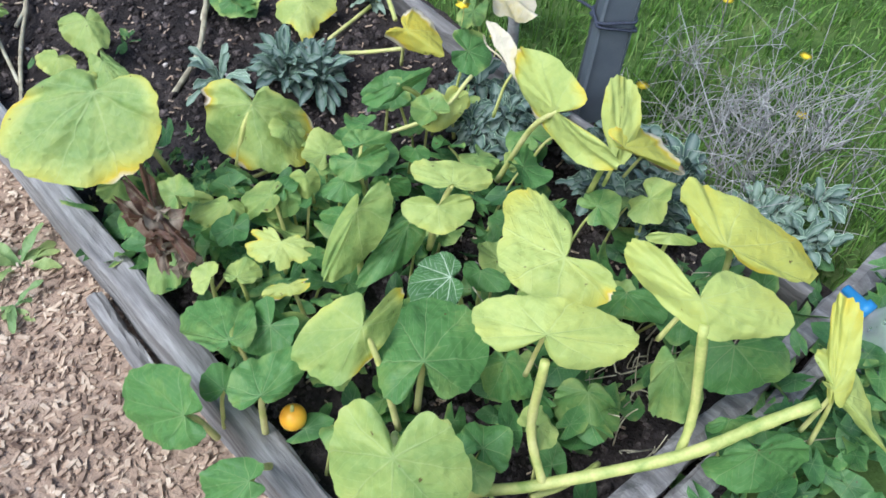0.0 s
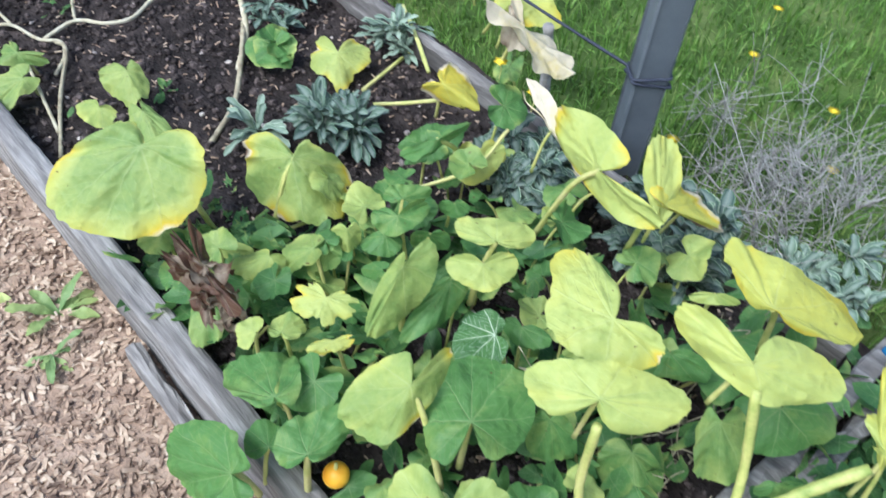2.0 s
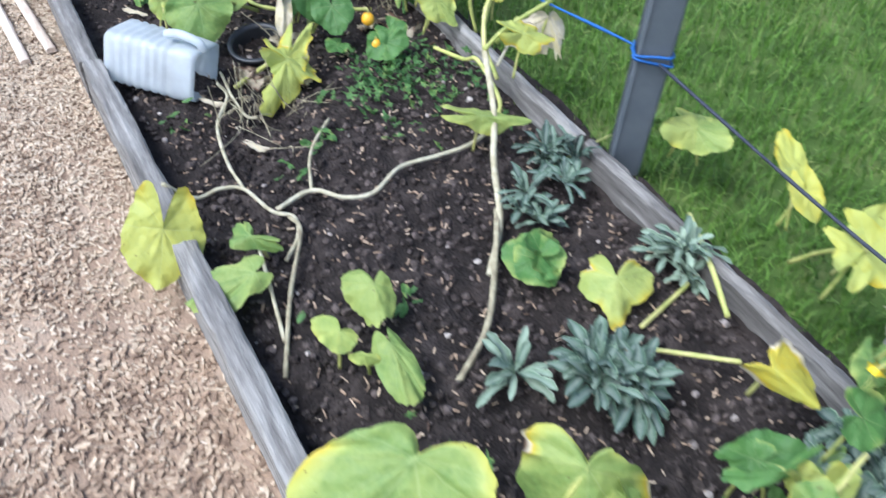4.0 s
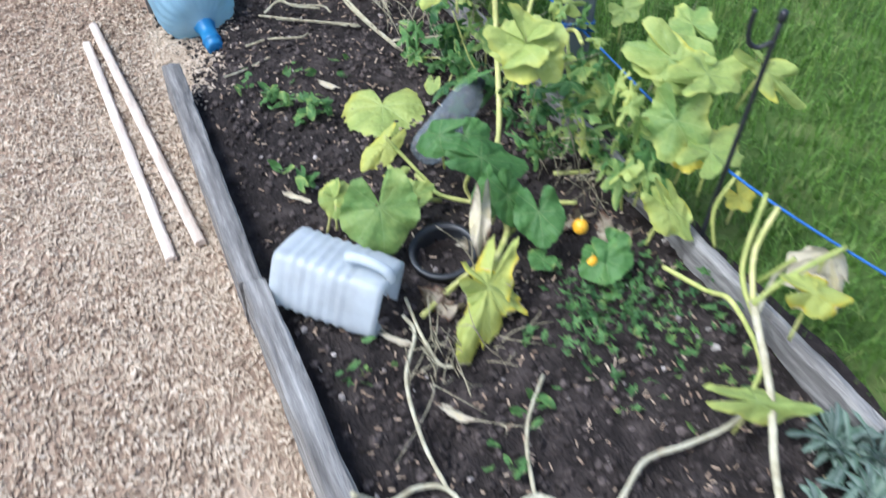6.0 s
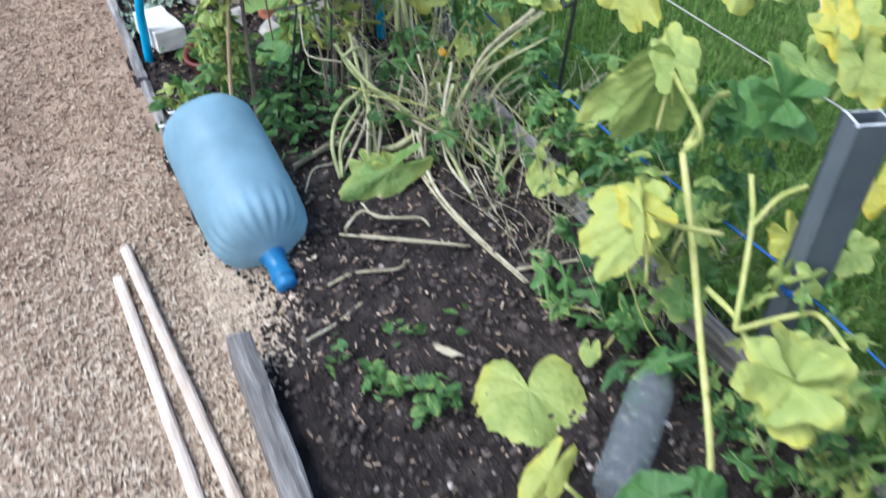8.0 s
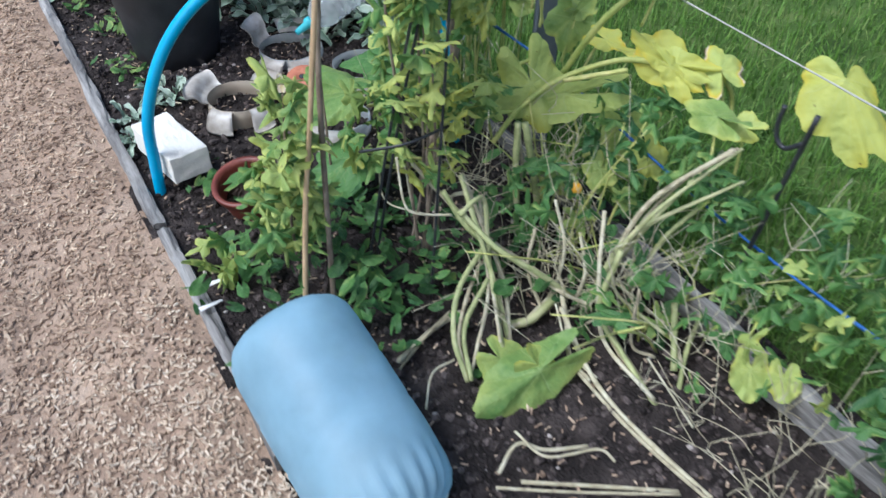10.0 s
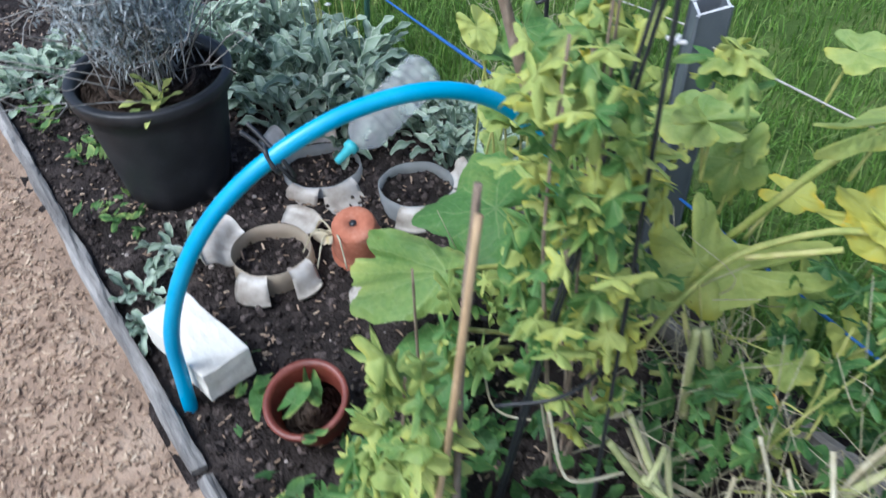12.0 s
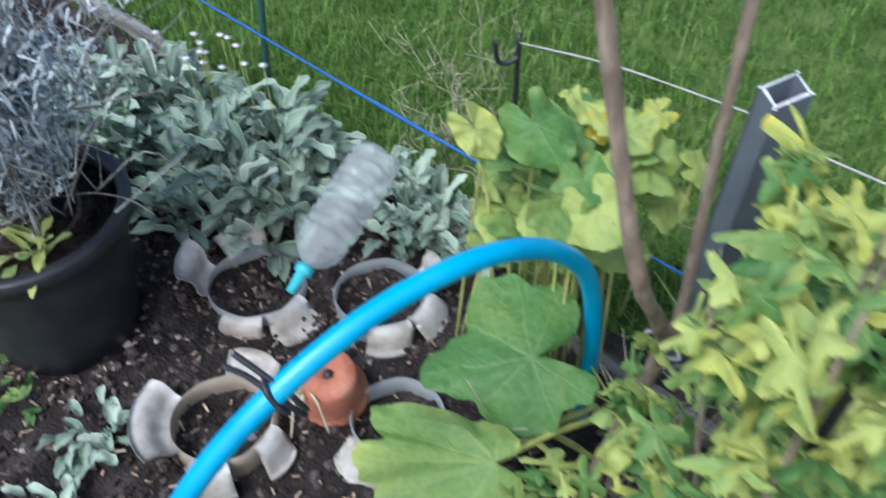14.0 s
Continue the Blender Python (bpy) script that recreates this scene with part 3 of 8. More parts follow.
def path_height(x, y):
    u, v = max(0.0, min(1.0, (x + 0.12) / 0.30)), max(0.0, min(1.0, (y - 4.02) / 0.25))
    bank = 0.062 * u * u * (3 - 2 * u) * v
    return bank + 0.012 * noise.noise(Vector((x * 2.6, y * 2.6, 21))) + 0.006 * noise.noise(Vector((x * 13, y * 13, 3)))


def lawn_height(x, y):
    return 0.015 + 0.015 * noise.noise(Vector((x * 2.0, y * 2.0, 31)))


ground = sheet("ground", -400, 400, -400, 400, 100, lambda x, y: -0.05, M_TURF, "wide mown grass ground beyond the vegetable bed")
path = sheet("path", -2.2, 0.215, -2.2, 9.0, 0.04, path_height, M_PATH, "garden path covered with pinkish-brown wood chippings")
soil = sheet("soil", 0.19, 1.24, 0.02, 7.2, 0.014, soil_height, M_SOIL, "dark crumbly bare soil of the raised bed")
lawn = sheet("lawn", 1.17, 7.0, -3.0, 9.0, 0.06, lawn_height, M_TURF, "rough green lawn beside the raised bed")
lawn_near = sheet("lawn_near", 0.216, 1.2, -2.2, 0.05, 0.06, lambda x, y: 0.0, M_TURF, "weedy turf in front of the raised bed")

# wood chippings, thick near the bed
n = 40000
cx, cy = 0.2 - rng.gamma(1.6, 0.30, n), rng.uniform(0.1, 6.9, n)
bare = np.array([noise.noise(Vector((a * 3.4, b * 3.4, 40))) for a, b in zip(cx, cy)]) + rng.normal(0, 0.12, n)
keep = (cx > -1.3) & ((bare < 0.02) | (cy < 1.7) | (cy > 4.0))
cx, cy = cx[keep], cy[keep]
n = len(cx)
cz = np.array([path_height(a, b) for a, b in zip(cx, cy)]) + rng.uniform(0.0, 0.008, n)
big = np.where(cy < 2.2, 1.0, 0.72)
chips = boxes("wood_chippings", np.stack([cx, cy, cz], 1), np.stack([rng.uniform(0.006, 0.026, n) * big, rng.uniform(0.003, 0.009, n) * big, rng.uniform(0.0015, 0.004, n)], 1), rng.uniform(0, 6.28, n), rng.normal(0, 0.28, n), M_CHIP)
tagged(chips, "loose pinkish-brown wood chippings strewn over the path", "wood chips", kind="stuff")

n = 30000
cy = 3.1 + rng.normal(0, 0.75, n)
cx = 0.2 - rng.gamma(1.4, 0.30, n)
spill = rng.uniform(size=n) < 0.10
cx[spill] = 0.17 + np.abs(rng.normal(0, 0.09, spill.sum()))
cy[spill] = 3.80 + rng.normal(0, 0.13, spill.sum())
keep = (cx > -1.2) & (cy < 4.6)
cx, cy = cx[keep], cy[keep]
n = len(cx)
cz = np.array([max(path_height(a, b) if a < 0.215 else -1, soil_height(a, b) if a > 0.19 else -1) for a, b in zip(cx, cy)]) + rng.uniform(0.001, 0.009, n)
dust = boxes("sawdust", np.stack([cx, cy, cz], 1), np.stack([rng.uniform(0.004, 0.016, n), rng.uniform(0.002, 0.006, n), rng.uniform(0.001, 0.003, n)], 1), rng.uniform(0, 6.28, n), rng.normal(0, 0.25, n), M_SAWDUST)
tagged(dust, "fresh pale sawdust and shavings on the path", "sawdust", kind="stuff")

# clods, pebbles and straw on the soil


def lumps(name, n, x0, x1, y0, y1, lo, hi, material, label, category, lift=0.3):
    phi = (1 + 5**0.5) / 2
    ico = np.array([(-1, phi, 0), (1, phi, 0), (-1, -phi, 0), (1, -phi, 0), (0, -1, phi), (0, 1, phi), (0, -1, -phi), (0, 1, -phi), (phi, 0, -1), (phi, 0, 1), (-phi, 0, -1), (-phi, 0, 1)]) / 1.9
    tri = np.array([(0, 11, 5), (0, 5, 1), (0, 1, 7), (0, 7, 10), (0, 10, 11), (1, 5, 9), (5, 11, 4), (11, 10, 2), (10, 7, 6), (7, 1, 8), (3, 9, 4), (3, 4, 2), (3, 2, 6), (3, 6, 8), (3, 8, 9), (4, 9, 5), (2, 4, 11), (6, 2, 10), (8, 6, 7), (9, 8, 1)])
    r = lo + (hi - lo) * rng.power(0.45, n)
    x, y = rng.uniform(x0, x1, n), rng.uniform(y0, y1, n)
    z = np.array([soil_height(a, b) for a, b in zip(x, y)]) + r * lift
    V = ico[None] * rng.uniform(0.65, 1.25, (n, 12, 1)) * r[:, None, None] * rng.uniform(0.6, 1.2, (n, 1, 3)) * np.array([1, 1, 0.75])
    V = V + np.stack([x, y, z], 1)[:, None, :]
    F = (tri[None] + (np.arange(n) * 12)[:, None, None]).reshape(-1, 3)
    me = bpy.data.meshes.new(name)
    me.from_pydata(V.reshape(-1, 3), [], F)
    me.materials.append(material)
    return tagged(new(name, me), label, category, kind="stuff")


lumps("soil_crumbs", 24000, 0.25, 1.12, 0.15, 7.0, 0.002, 0.0135, M_CLOD, "dark crumbs and clods of garden soil", "soil crumbs")
lumps("pebbles", 450, 0.25, 1.12, 0.15, 7.0, 0.003, 0.011, M_STONE, "small pale pebbles and chips lying on the soil", "pebbles", 0.5)
n = 3600
sx, sy = rng.uniform(0.26, 1.1, n), rng.uniform(0.2, 6.9, n)
litter = boxes("soil_litter", np.stack([sx, sy, np.array([soil_height(a, b) for a, b in zip(sx, sy)]) + 0.006], 1), np.stack([rng.uniform(0.005, 0.018, n), rng.uniform(0.002, 0.005, n), rng.uniform(0.001, 0.003, n)], 1), rng.uniform(0, 6.28, n), rng.normal(0, 0.3, n), M_CHIP)
tagged(litter, "scattered chips and dry bits on the dark soil", "litter", kind="stuff")

# lawn blades
n = 95000
gx = 1.17 + rng.beta(1.0, 1.9, n) * 4.2
gy = rng.uniform(-0.7, 8.2, n)
gz = np.array([lawn_height(a, b) for a, b in zip(gx, gy)])
grass = blades("lawn_grass", n, np.stack([gx, gy, gz], 1), 0.06, 0.005, (0.1, 0.85), M_GRASS, lean=0.75)
tagged(grass, "short green lawn grass with paler blades", "grass", kind="stuff")
n = 7000
gx, gy = 1.2 + np.abs(rng.normal(0, 0.55, n)), rng.uniform(3.0, 8.0, n)
tall = blades("tall_grass", n, np.stack([gx, gy, np.zeros(n) + 0.01], 1), 0.13, 0.0048, (0.1, 0.85), M_GRASS, lean=1.0)
tagged(tall, "long uncut green grass along the back of the bed", "grass", kind="stuff")

# ---- timber edging ----
edge = thing("timber_edging", (0.21, 1.8, 0), "weathered grey timber boards edging the raised bed", "timber edging", kind="structure")
plank("board", (0.214, 0.30, 0.132), (0.196, 2.628, 0.132), 0.052, 0.17, edge, M_BOARD)
plank("board", (0.189, 2.634, 0.131), (0.200, 3.565, 0.126), 0.050, 0.165, edge, M_BOARD)
plank("board", (0.152, 0.74, 0.040), (0.158, 1.02, 0.046), 0.028, 0.05, edge, M_BOARD, "broken grey strip along the foot of the boards", wear=0.008)
low = thing("low_edging", (0.22, 5.2, 0), "thin worn grey edging boards along the wood-chip path", "timber edging", kind="structure")
plank("board", (0.225, 4.10, 0.078), (0.222, 4.825, 0.080), 0.032, 0.09, low, M_BOARD, wear=0.006)
plank("board", (0.218, 4.845, 0.082), (0.228, 6.9, 0.078), 0.032, 0.09, low, M_BOARD, wear=0.006)
back = thing("back_edging", (1.14, 2.5, 0), "grey weathered boards along the lawn side of the bed", "timber edging", kind="structure")
plank("board", (1.150, 0.14, 0.12), (1.150, 1.80, 0.128), 0.032, 0.13, back, M_BOARD, wear=0.006)
plank("board", (1.140, 1.82, 0.132), (1.140, 4.25, 0.125), 0.032, 0.13, back, M_BOARD, wear=0.006)
plank("board", (1.150, 4.28, 0.10), (1.16, 5.1, 0.09), 0.032, 0.11, back, M_BOARD, wear=0.006)
plank("board", (1.235, 5.15, 0.09), (1.235, 6.9, 0.10), 0.03, 0.09, back, M_BOARD, wear=0.006)
front = thing("front_edging", (0.8, 0.09, 0), "split pale grey timber across the end of the bed", "timber edging", kind="structure")
plank("board", (0.25, 0.115, 0.130), (1.52, 0.085, 0.140), 0.040, 0.16, front, M_BOARD, wear=0.009)
plank("board", (0.26, 0.068, 0.118), (1.20, 0.040, 0.122), 0.036, 0.15, front, M_BOARD, wear=0.009)

# ---- hollow grey posts and their cords ----


def hollow_post(x, y, top, turn, label, w=0.075, d=0.055, lean=(0, 0), ragged=0.0):
    ob = thing("fence_post", (x, y, 0), label, "fence post", "grey posts along the bed")
    ob.rotation_euler = (lean[0], lean[1], radians(turn))
    bm = bmesh.new()
    wall = 0.006
    rings = []
    for z, inset, jag in ((-0.05, 0, 0), (top - 0.001, 0, ragged), (top, wall, ragged), (top - 0.25, wall, 0)):
        ring = []
        for sx, sy in ((-1, -1), (1, -1), (1, 1), (-1, 1)):
            for cx, cy in ((0.85, 1), (1, 0.85)) if sx * sy > 0 else ((1, 0.85), (0.85, 1)):
                px, py = (w / 2 - inset) * sx, (d / 2 - inset) * sy
                ring.append(bm.verts.new((px * (cx if cx < 1 else 1), py * (cy if cy < 1 else 1), z + jag * (sx * 0.6 + sy * 0.4))))
        rings.append(ring)
    for a, b in zip(rings, rings[1:]):
        for k in range(8):
            bm.faces.new((a[k], a[(k + 1) % 8], b[(k + 1) % 8], b[k]))
    bmesh.ops.recalc_face_normals(bm, faces=bm.faces)
    tube_ob = part("post_tube", bm, M_POST, ob)
    tube_ob.data.materials.append(M_POSTEND)
    for p in tube_ob.data.polygons:
        p.use_smooth = False
        if p.center.z > top - 0.02 and abs(p.normal.z) > 0.5:
            p.material_index = 1
    return ob


hollow_post(1.245, 0.765, 0.86, -35, "dark grey hollow plastic post with dark cord tied round it")
hollow_post(1.225, 1.745, 0.82, -35, "dark grey hollow plastic post behind the back board")
hollow_post(1.20, 3.04, 0.69, -20, "dark grey hollow plastic post among squash leaves")
hollow_post(1.25, 4.72, 0.715, -30, "dark grey hollow post with a pale sawn open top", 0.064, 0.046, ragged=0.012)


def cord(pts, r, material, label, category="cord"):
    ob = tube("cord", pts, r, material, None, per=10, seg=6, wobble=0.2)
    ob.data.polygons.foreach_set("use_smooth", np.ones(len(ob.data.polygons), dtype=bool))
    return tagged(ob, label, category)


def winding(x, y, z, w, d, turn, material, parent_label):
    pts = []
    for i in range(26):
        a = i / 25 * 2 * math.pi * 2.2
        px, py = w / 2 * max(-1, min(1, 1.35 * math.cos(a))), d / 2 * max(-1, min(1, 1.35 * math.sin(a)))
        c, s = math.cos(radians(turn)), math.sin(radians(turn))
        pts.append((x + px * c - py * s, y + px * s + py * c, z + 0.012 * math.sin(a * 0.7) + 0.004 * i / 25))
    return cord(pts, 0.0035, material, parent_label)


winding(1.245, 0.765, 0.315, 0.083, 0.063, -35, M_DARKROPE, "dark blue cord wound round a grey post")
cord([(1.24, 0.79, 0.315), (1.23, 1.2, 0.325), (1.215, 1.71, 0.37)], 0.0035, M_DARKROPE, "dark cord stretched between two grey posts")
winding(1.225, 1.745, 0.37, 0.083, 0.063, -35, M_BLUEROPE, "bright blue cord wound round a grey post")
cord([(1.22, 1.78, 0.37), (1.19, 2.39, 0.29), (1.195, 3.01, 0.31)], 0.0035, M_BLUEROPE, "bright blue cord stretched past a black rod")
winding(1.20, 3.04, 0.31, 0.083, 0.063, -20, M_BLUEROPE, "bright blue cord wound round a grey post")
cord([(1.21, 3.08, 0.31), (1.23, 3.9, 0.25), (1.25, 4.69, 0.30)], 0.0035, M_BLUEROPE, "bright blue cord sagging between two posts")
cord([(1.25, 4.75, 0.30), (1.24, 5.4, 0.30), (1.22, 6.6, 0.34)], 0.004, M_BLUEROPE, "bright blue cord running along the back of the bed")
cord([(1.25, 4.70, 0.64), (1.32, 4.2, 0.60), (1.4, 3.2, 0.55)], 0.0018, M_WHITEROPE, "thin pale string tied to a grey post")

# ---- bottles, jug, pots ----


def loft(name, centre, axis, rows, material, parent, label="", seg=36, dent=0.0, power=4.0, up=(0, 0, 1), caps=(True, True)):
    """A squarish bottle body: rows of (distance along the axis, half width, half height)."""
    a = np.asarray(axis, float)
    a /= np.linalg.norm(a)
    s = np.cross(a, up)
    s /= np.linalg.norm(s)
    w = np.cross(s, a)
    verts, faces = [], []
    for d, hw, hh in rows:
        for k in range(seg):
            g = 2 * math.pi * k / seg
            c, q = math.cos(g), math.sin(g)
            m = (abs(c) ** power + abs(q) ** power) ** (-1 / power)
            e = 1 + dent * noise.noise(Vector((c * 1.6, q * 1.6, d * 15)))
            verts.append(np.asarray(centre) + a * d + s * (hw * m * c * e) + w * (hh * m * q * e))
    n = len(rows)
    for i in range(n - 1):
        for k in range(seg):
            k2 = (k + 1) % seg
            faces.append((i * seg + k, i * seg + k2, (i + 1) * seg + k2, (i + 1) * seg + k))
    if caps[0]:
        faces.append(tuple(range(seg))[::-1])
    if caps[1]:
        faces.append(tuple((n - 1) * seg + k for k in range(seg)))
    return link(name, verts, faces, material, parent, label)


# the big blue water bottle lies on its side, neck on the soil
wb = thing("water_bottle", (0.345, 4.0, 0), "large cloudy blue plastic water bottle lying on its side", "water bottle")
base_mid = np.array((0.312, 4.215, 0.222))
ax = np.array((0.352, 3.758, 0.062)) - base_mid
prof = [(-0.022, 0.05), (-0.03, 0.085), (-0.03, 0.098), (-0.02, 0.112), (0.0, 0.122), (0.03, 0.126), (0.10, 0.127), (0.11, 0.125), (0.12, 0.127), (0.20, 0.127), (0.21, 0.125), (0.22, 0.127), (0.27, 0.127), (0.29, 0.126), (0.31, 0.125), (0.335, 0.122)]
prof += [(0.36, 0.115), (0.38, 0.102), (0.395, 0.082), (0.408, 0.055), (0.418, 0.036), (0.425, 0.030)]
bottle_body = lathe("body", prof, base_mid, ax, M_BLUEBOTTLE, wb, seg=120, dent=0.02, caps=(True, False))
flute = {0.31: 0.006, 0.335: 0.022, 0.36: 0.034, 0.38: 0.030, 0.395: 0.014}
home = Vector(base_mid) - world_place(wb)
for i, (d, r) in enumerate(prof):
    for k in range(120 if d in flute else 0):
        v = bottle_body.data.vertices[i * 120 + k]
        mid = home + Vector(ax).normalized() * d
        v.co = mid + (v.co - mid) * (1 + flute[d] * math.cos(2 * math.pi * k / 5))
u = ax / np.linalg.norm(ax)
M_BLUENECK = plastic("deep_blue_plastic", (0.05, 0.30, 0.62), 0.05, 0.3)
lathe("neck", [(0.416, 0.037), (0.425, 0.031), (0.445, 0.027), (0.478, 0.026), (0.481, 0.030), (0.489, 0.030), (0.491, 0.026), (0.503, 0.027), (0.516, 0.026), (0.519, 0.020)], base_mid, ax, M_BLUENECK, wb, "deep blue bottle neck", seg=24)
# the cut white jug
jug = thing("plastic_jug", (0.36, 2.56, 0.05), "cloudy white plastic jug cut open, on the soil", "plastic jug")
rows = [(0, 0.045, 0.04), (0.004, 0.062, 0.056), (0.014, 0.072, 0.066)]
for k in range(7):
    d0 = 0.03 + k * 0.023
    rows += [(d0, 0.073, 0.067), (d0 + 0.006, 0.0712, 0.0640), (d0 + 0.012, 0.0712, 0.0640), (d0 + 0.018, 0.073, 0.067)]
rows += [(0.20, 0.073, 0.067), (0.235, 0.071, 0.065), (0.25, 0.070, 0.063), (0.248, 0.066, 0.059), (0.20, 0.068, 0.062)]
loft("body", (0.262, 2.655, 0.135), (0.70, -0.66, -0.10), rows, M_JUG, jug, seg=64, dent=0.03, power=9.0, up=(0.15, 0.25, 1), caps=(True, False))
tube("handle", [(0.375, 2.545, 0.205), (0.40, 2.52, 0.212), (0.435, 2.485, 0.20), (0.445, 2.475, 0.175)], 0.012, M_JUG, jug, 0.011)

# black pot sunk into the soil beside it
M_POTSOIL = mat("potting_soil", [(0.022, 0.016, 0.012), (0.085, 0.062, 0.048), (0.22, 0.17, 0.13)], 40, 0.95, 1.0, detail=8, fine=160, spec=0.2, dist=0.01)


def pot(name, at, r0, r1, h, material, label, rim=0.012, wall=0.004, tilt=(0, 0), soil=0.75, soil_mat=None, lip=0.006):
    """A tapered plant pot with rolled rim, wall thickness and a fill of soil."""
    ob = thing(name, at, label, "plant pot")
    ax = np.array((math.sin(tilt[0]), math.sin(tilt[1]), 1.0))
    prof = [(0, r0 * 0.6), (0, r0 * 0.94), (0.006, r0)]
    prof += [(h * q, r0 + (r1 - r0) * q) for q in (0.25, 0.5, 0.75)]
    prof += [(h - rim * 1.6, r1 - (r1 - r0) * 0.06), (h - rim * 1.5, r1 + lip), (h - 0.003, r1 + lip * 1.25), (h, r1 + lip), (h, r1 - wall), (h - rim, r1 - wall * 2), (h * 0.3, r0 + (r1 - r0) * 0.3 - wall * 2)]
    lathe("pot_wall", prof, at, ax, material, ob, seg=48, caps=(True, False))
    q = soil
    rr = (r0 + (r1 - r0) * q) - wall * 2
    rings = [(h * q + 0.004 * rng.uniform(-1, 1), rr * (1 - j / 5)) for j in range(5)] + [(h * q + 0.006, 0.002)]
    lathe("potting_soil", rings, at, ax, soil_mat or M_POTSOIL, ob, "dark potting soil", seg=24, dent=0.02)
    return ob


pot("plant_pot", (0.635, 2.61, -0.04), 0.055, 0.072, 0.135, M_DARK, "black plastic plant pot sunk in the soil", tilt=(-0.15, -0.12), soil=0.5)
pot("plant_pot", (0.462, 4.835, 0.015), 0.055, 0.074, 0.135, M_REDPOT, "reddish-brown plastic plant pot with a seedling", tilt=(-0.22, -0.12), soil=0.6)
big_pot = pot("tub", (0.53, 5.69, 0.045), 0.130, 0.178, 0.335, M_DARK, "large black plastic tub planted with grey lavender", rim=0.022, wall=0.006, soil=0.93, lip=0.012)

# small terracotta pot standing upside down
tp = thing("terracotta_pot", (0.76, 5.18, 0.05), "small upturned terracotta flower pot", "flower pot")
prof = [(0.0, 0.064), (0.006, 0.067), (0.030, 0.066), (0.032, 0.061), (0.05, 0.060), (0.122, 0.050), (0.130, 0.045), (0.131, 0.011), (0.118, 0.009)]
lathe("pot_wall", prof, (0.765, 5.175, 0.055), (-0.22, -0.22, 1), M_TERRA, tp, seg=40, caps=(False, True))
# a black disc covers the recess: the hole's shade put in as colour
lathe("drain_hole_shade", [(0.1315, 0.0085), (0.1325, 0.0085)], (0.765, 5.175, 0.055), (-0.22, -0.22, 1), M_DARK, tp, "black disc standing for the shade in the drain hole", seg=16)

# cut plastic collars with splayed flaps


def collar(x, y, r, height, flaps, label, ring_mat, flap_mat, z=0.05):
    """A ring cut from a bottle; flaps: rows of (direction, half width, slope, length), angles in degrees."""
    ob = thing("bottle_collar", (x, y, z), label, "plant collar", "cut bottle collars")
    lathe("ring", [(0, r), (height * 0.5, r * 1.01), (height, r), (height, r - 0.003), (height * 0.5, r * 1.01 - 0.003), (0, r - 0.003)], (x, y, z - 0.01), (0.02, 0.03, 1), ring_mat, ob, seg=48, dent=0.05, caps=(False, False))
    for k, (at, half, slope, reach) in enumerate(flaps):
        V, F = [], []
        m, q = 9, 8
        for side in (0, 1):
            for j in range(q):
                f = j / (q - 1)
                e = radians(slope) * min(1, f * 2.2) + radians(12) * math.sin(f * 3 + k)
                out, rise = reach * f * math.cos(e), reach * f * math.sin(e)
                for i in range(m):
                    u = 2 * i / (m - 1) - 1
                    g = radians(at + half * u * (1 - 0.10 * f * f) + 5 * f * math.sin(k * 2.1))
                    rr = r + out * (1 - 0.10 * u * u * f) - side * 0.002
                    lift = 0.010 * f * noise.noise(Vector((u * 1.6, f * 2, k * 3.7 + x * 9)))
                    V.append((x + rr * math.cos(g), y + rr * math.sin(g), max(z + 0.004, z - 0.01 + height + rise + lift) + side * 0.002))
        for side in (0, 1):
            for j in range(q - 1):
                for i in range(m - 1):
                    p = side * q * m + j * m + i
                    F.append((p, p + 1, p + m + 1, p + m))
        rim = [j * m for j in range(q)] + [(q - 1) * m + i for i in range(1, m)] + [j * m + m - 1 for j in range(q - 2, -1, -1)]
        for a, b in zip(rim, rim[1:]):
            F.append((a, b, b + q * m, a + q * m))
        link("flap", V, F, flap_mat, ob)
    return ob


M_FLAP = mat("dirty_white_bottle_plastic", [(0.13, 0.10, 0.07), (0.44, 0.41, 0.36), (0.66, 0.66, 0.65)], 11, 0.4, 0.2, detail=7, fine=60, dist=0.002)
M_COLLARWALL = plastic("cloudy_tan_plastic", (0.62, 0.54, 0.42), 0.25, 0.3, 0.3)
M_CLEARWALL = plastic("cloudy_clear_plastic", (0.70, 0.74, 0.74), 0.45, 0.15, 0.3)
collar(0.580, 5.262, 0.092, 0.062, [(142, 38, 24, 0.070), (218, 20, -40, 0.072), (286, 17, -36, 0.076), (22, 26, 25, 0.055)], "dirty cream plastic bottle collar with splayed flaps", M_COLLARWALL, M_FLAP)
collar(0.832, 5.475, 0.100, 0.055, [(132, 24, 50, 0.085), (62, 26, 48, 0.05), (215, 22, -42, 0.075), (266, 24, -30, 0.08)], "clear cut bottle collar with pale flaps", M_CLEARWALL, M_FLAP)
collar(0.985, 5.265, 0.095, 0.055, [(-30, 20, 52, 0.06), (-76, 24, -36, 0.07), (236, 24, -42, 0.08)], "clear cut bottle collar beside lamb's ear leaves", M_CLEARWALL, M_FLAP)
collar(0.795, 5.035, 0.085, 0.055, [(190, 30, -46, 0.08), (244, 24, -52, 0.07)], "bluish-white cut bottle collar under squash leaves", M_CLEARWALL, M_FLAP)

# clear drinks bottle upside down in the soil, with a turquoise nozzle


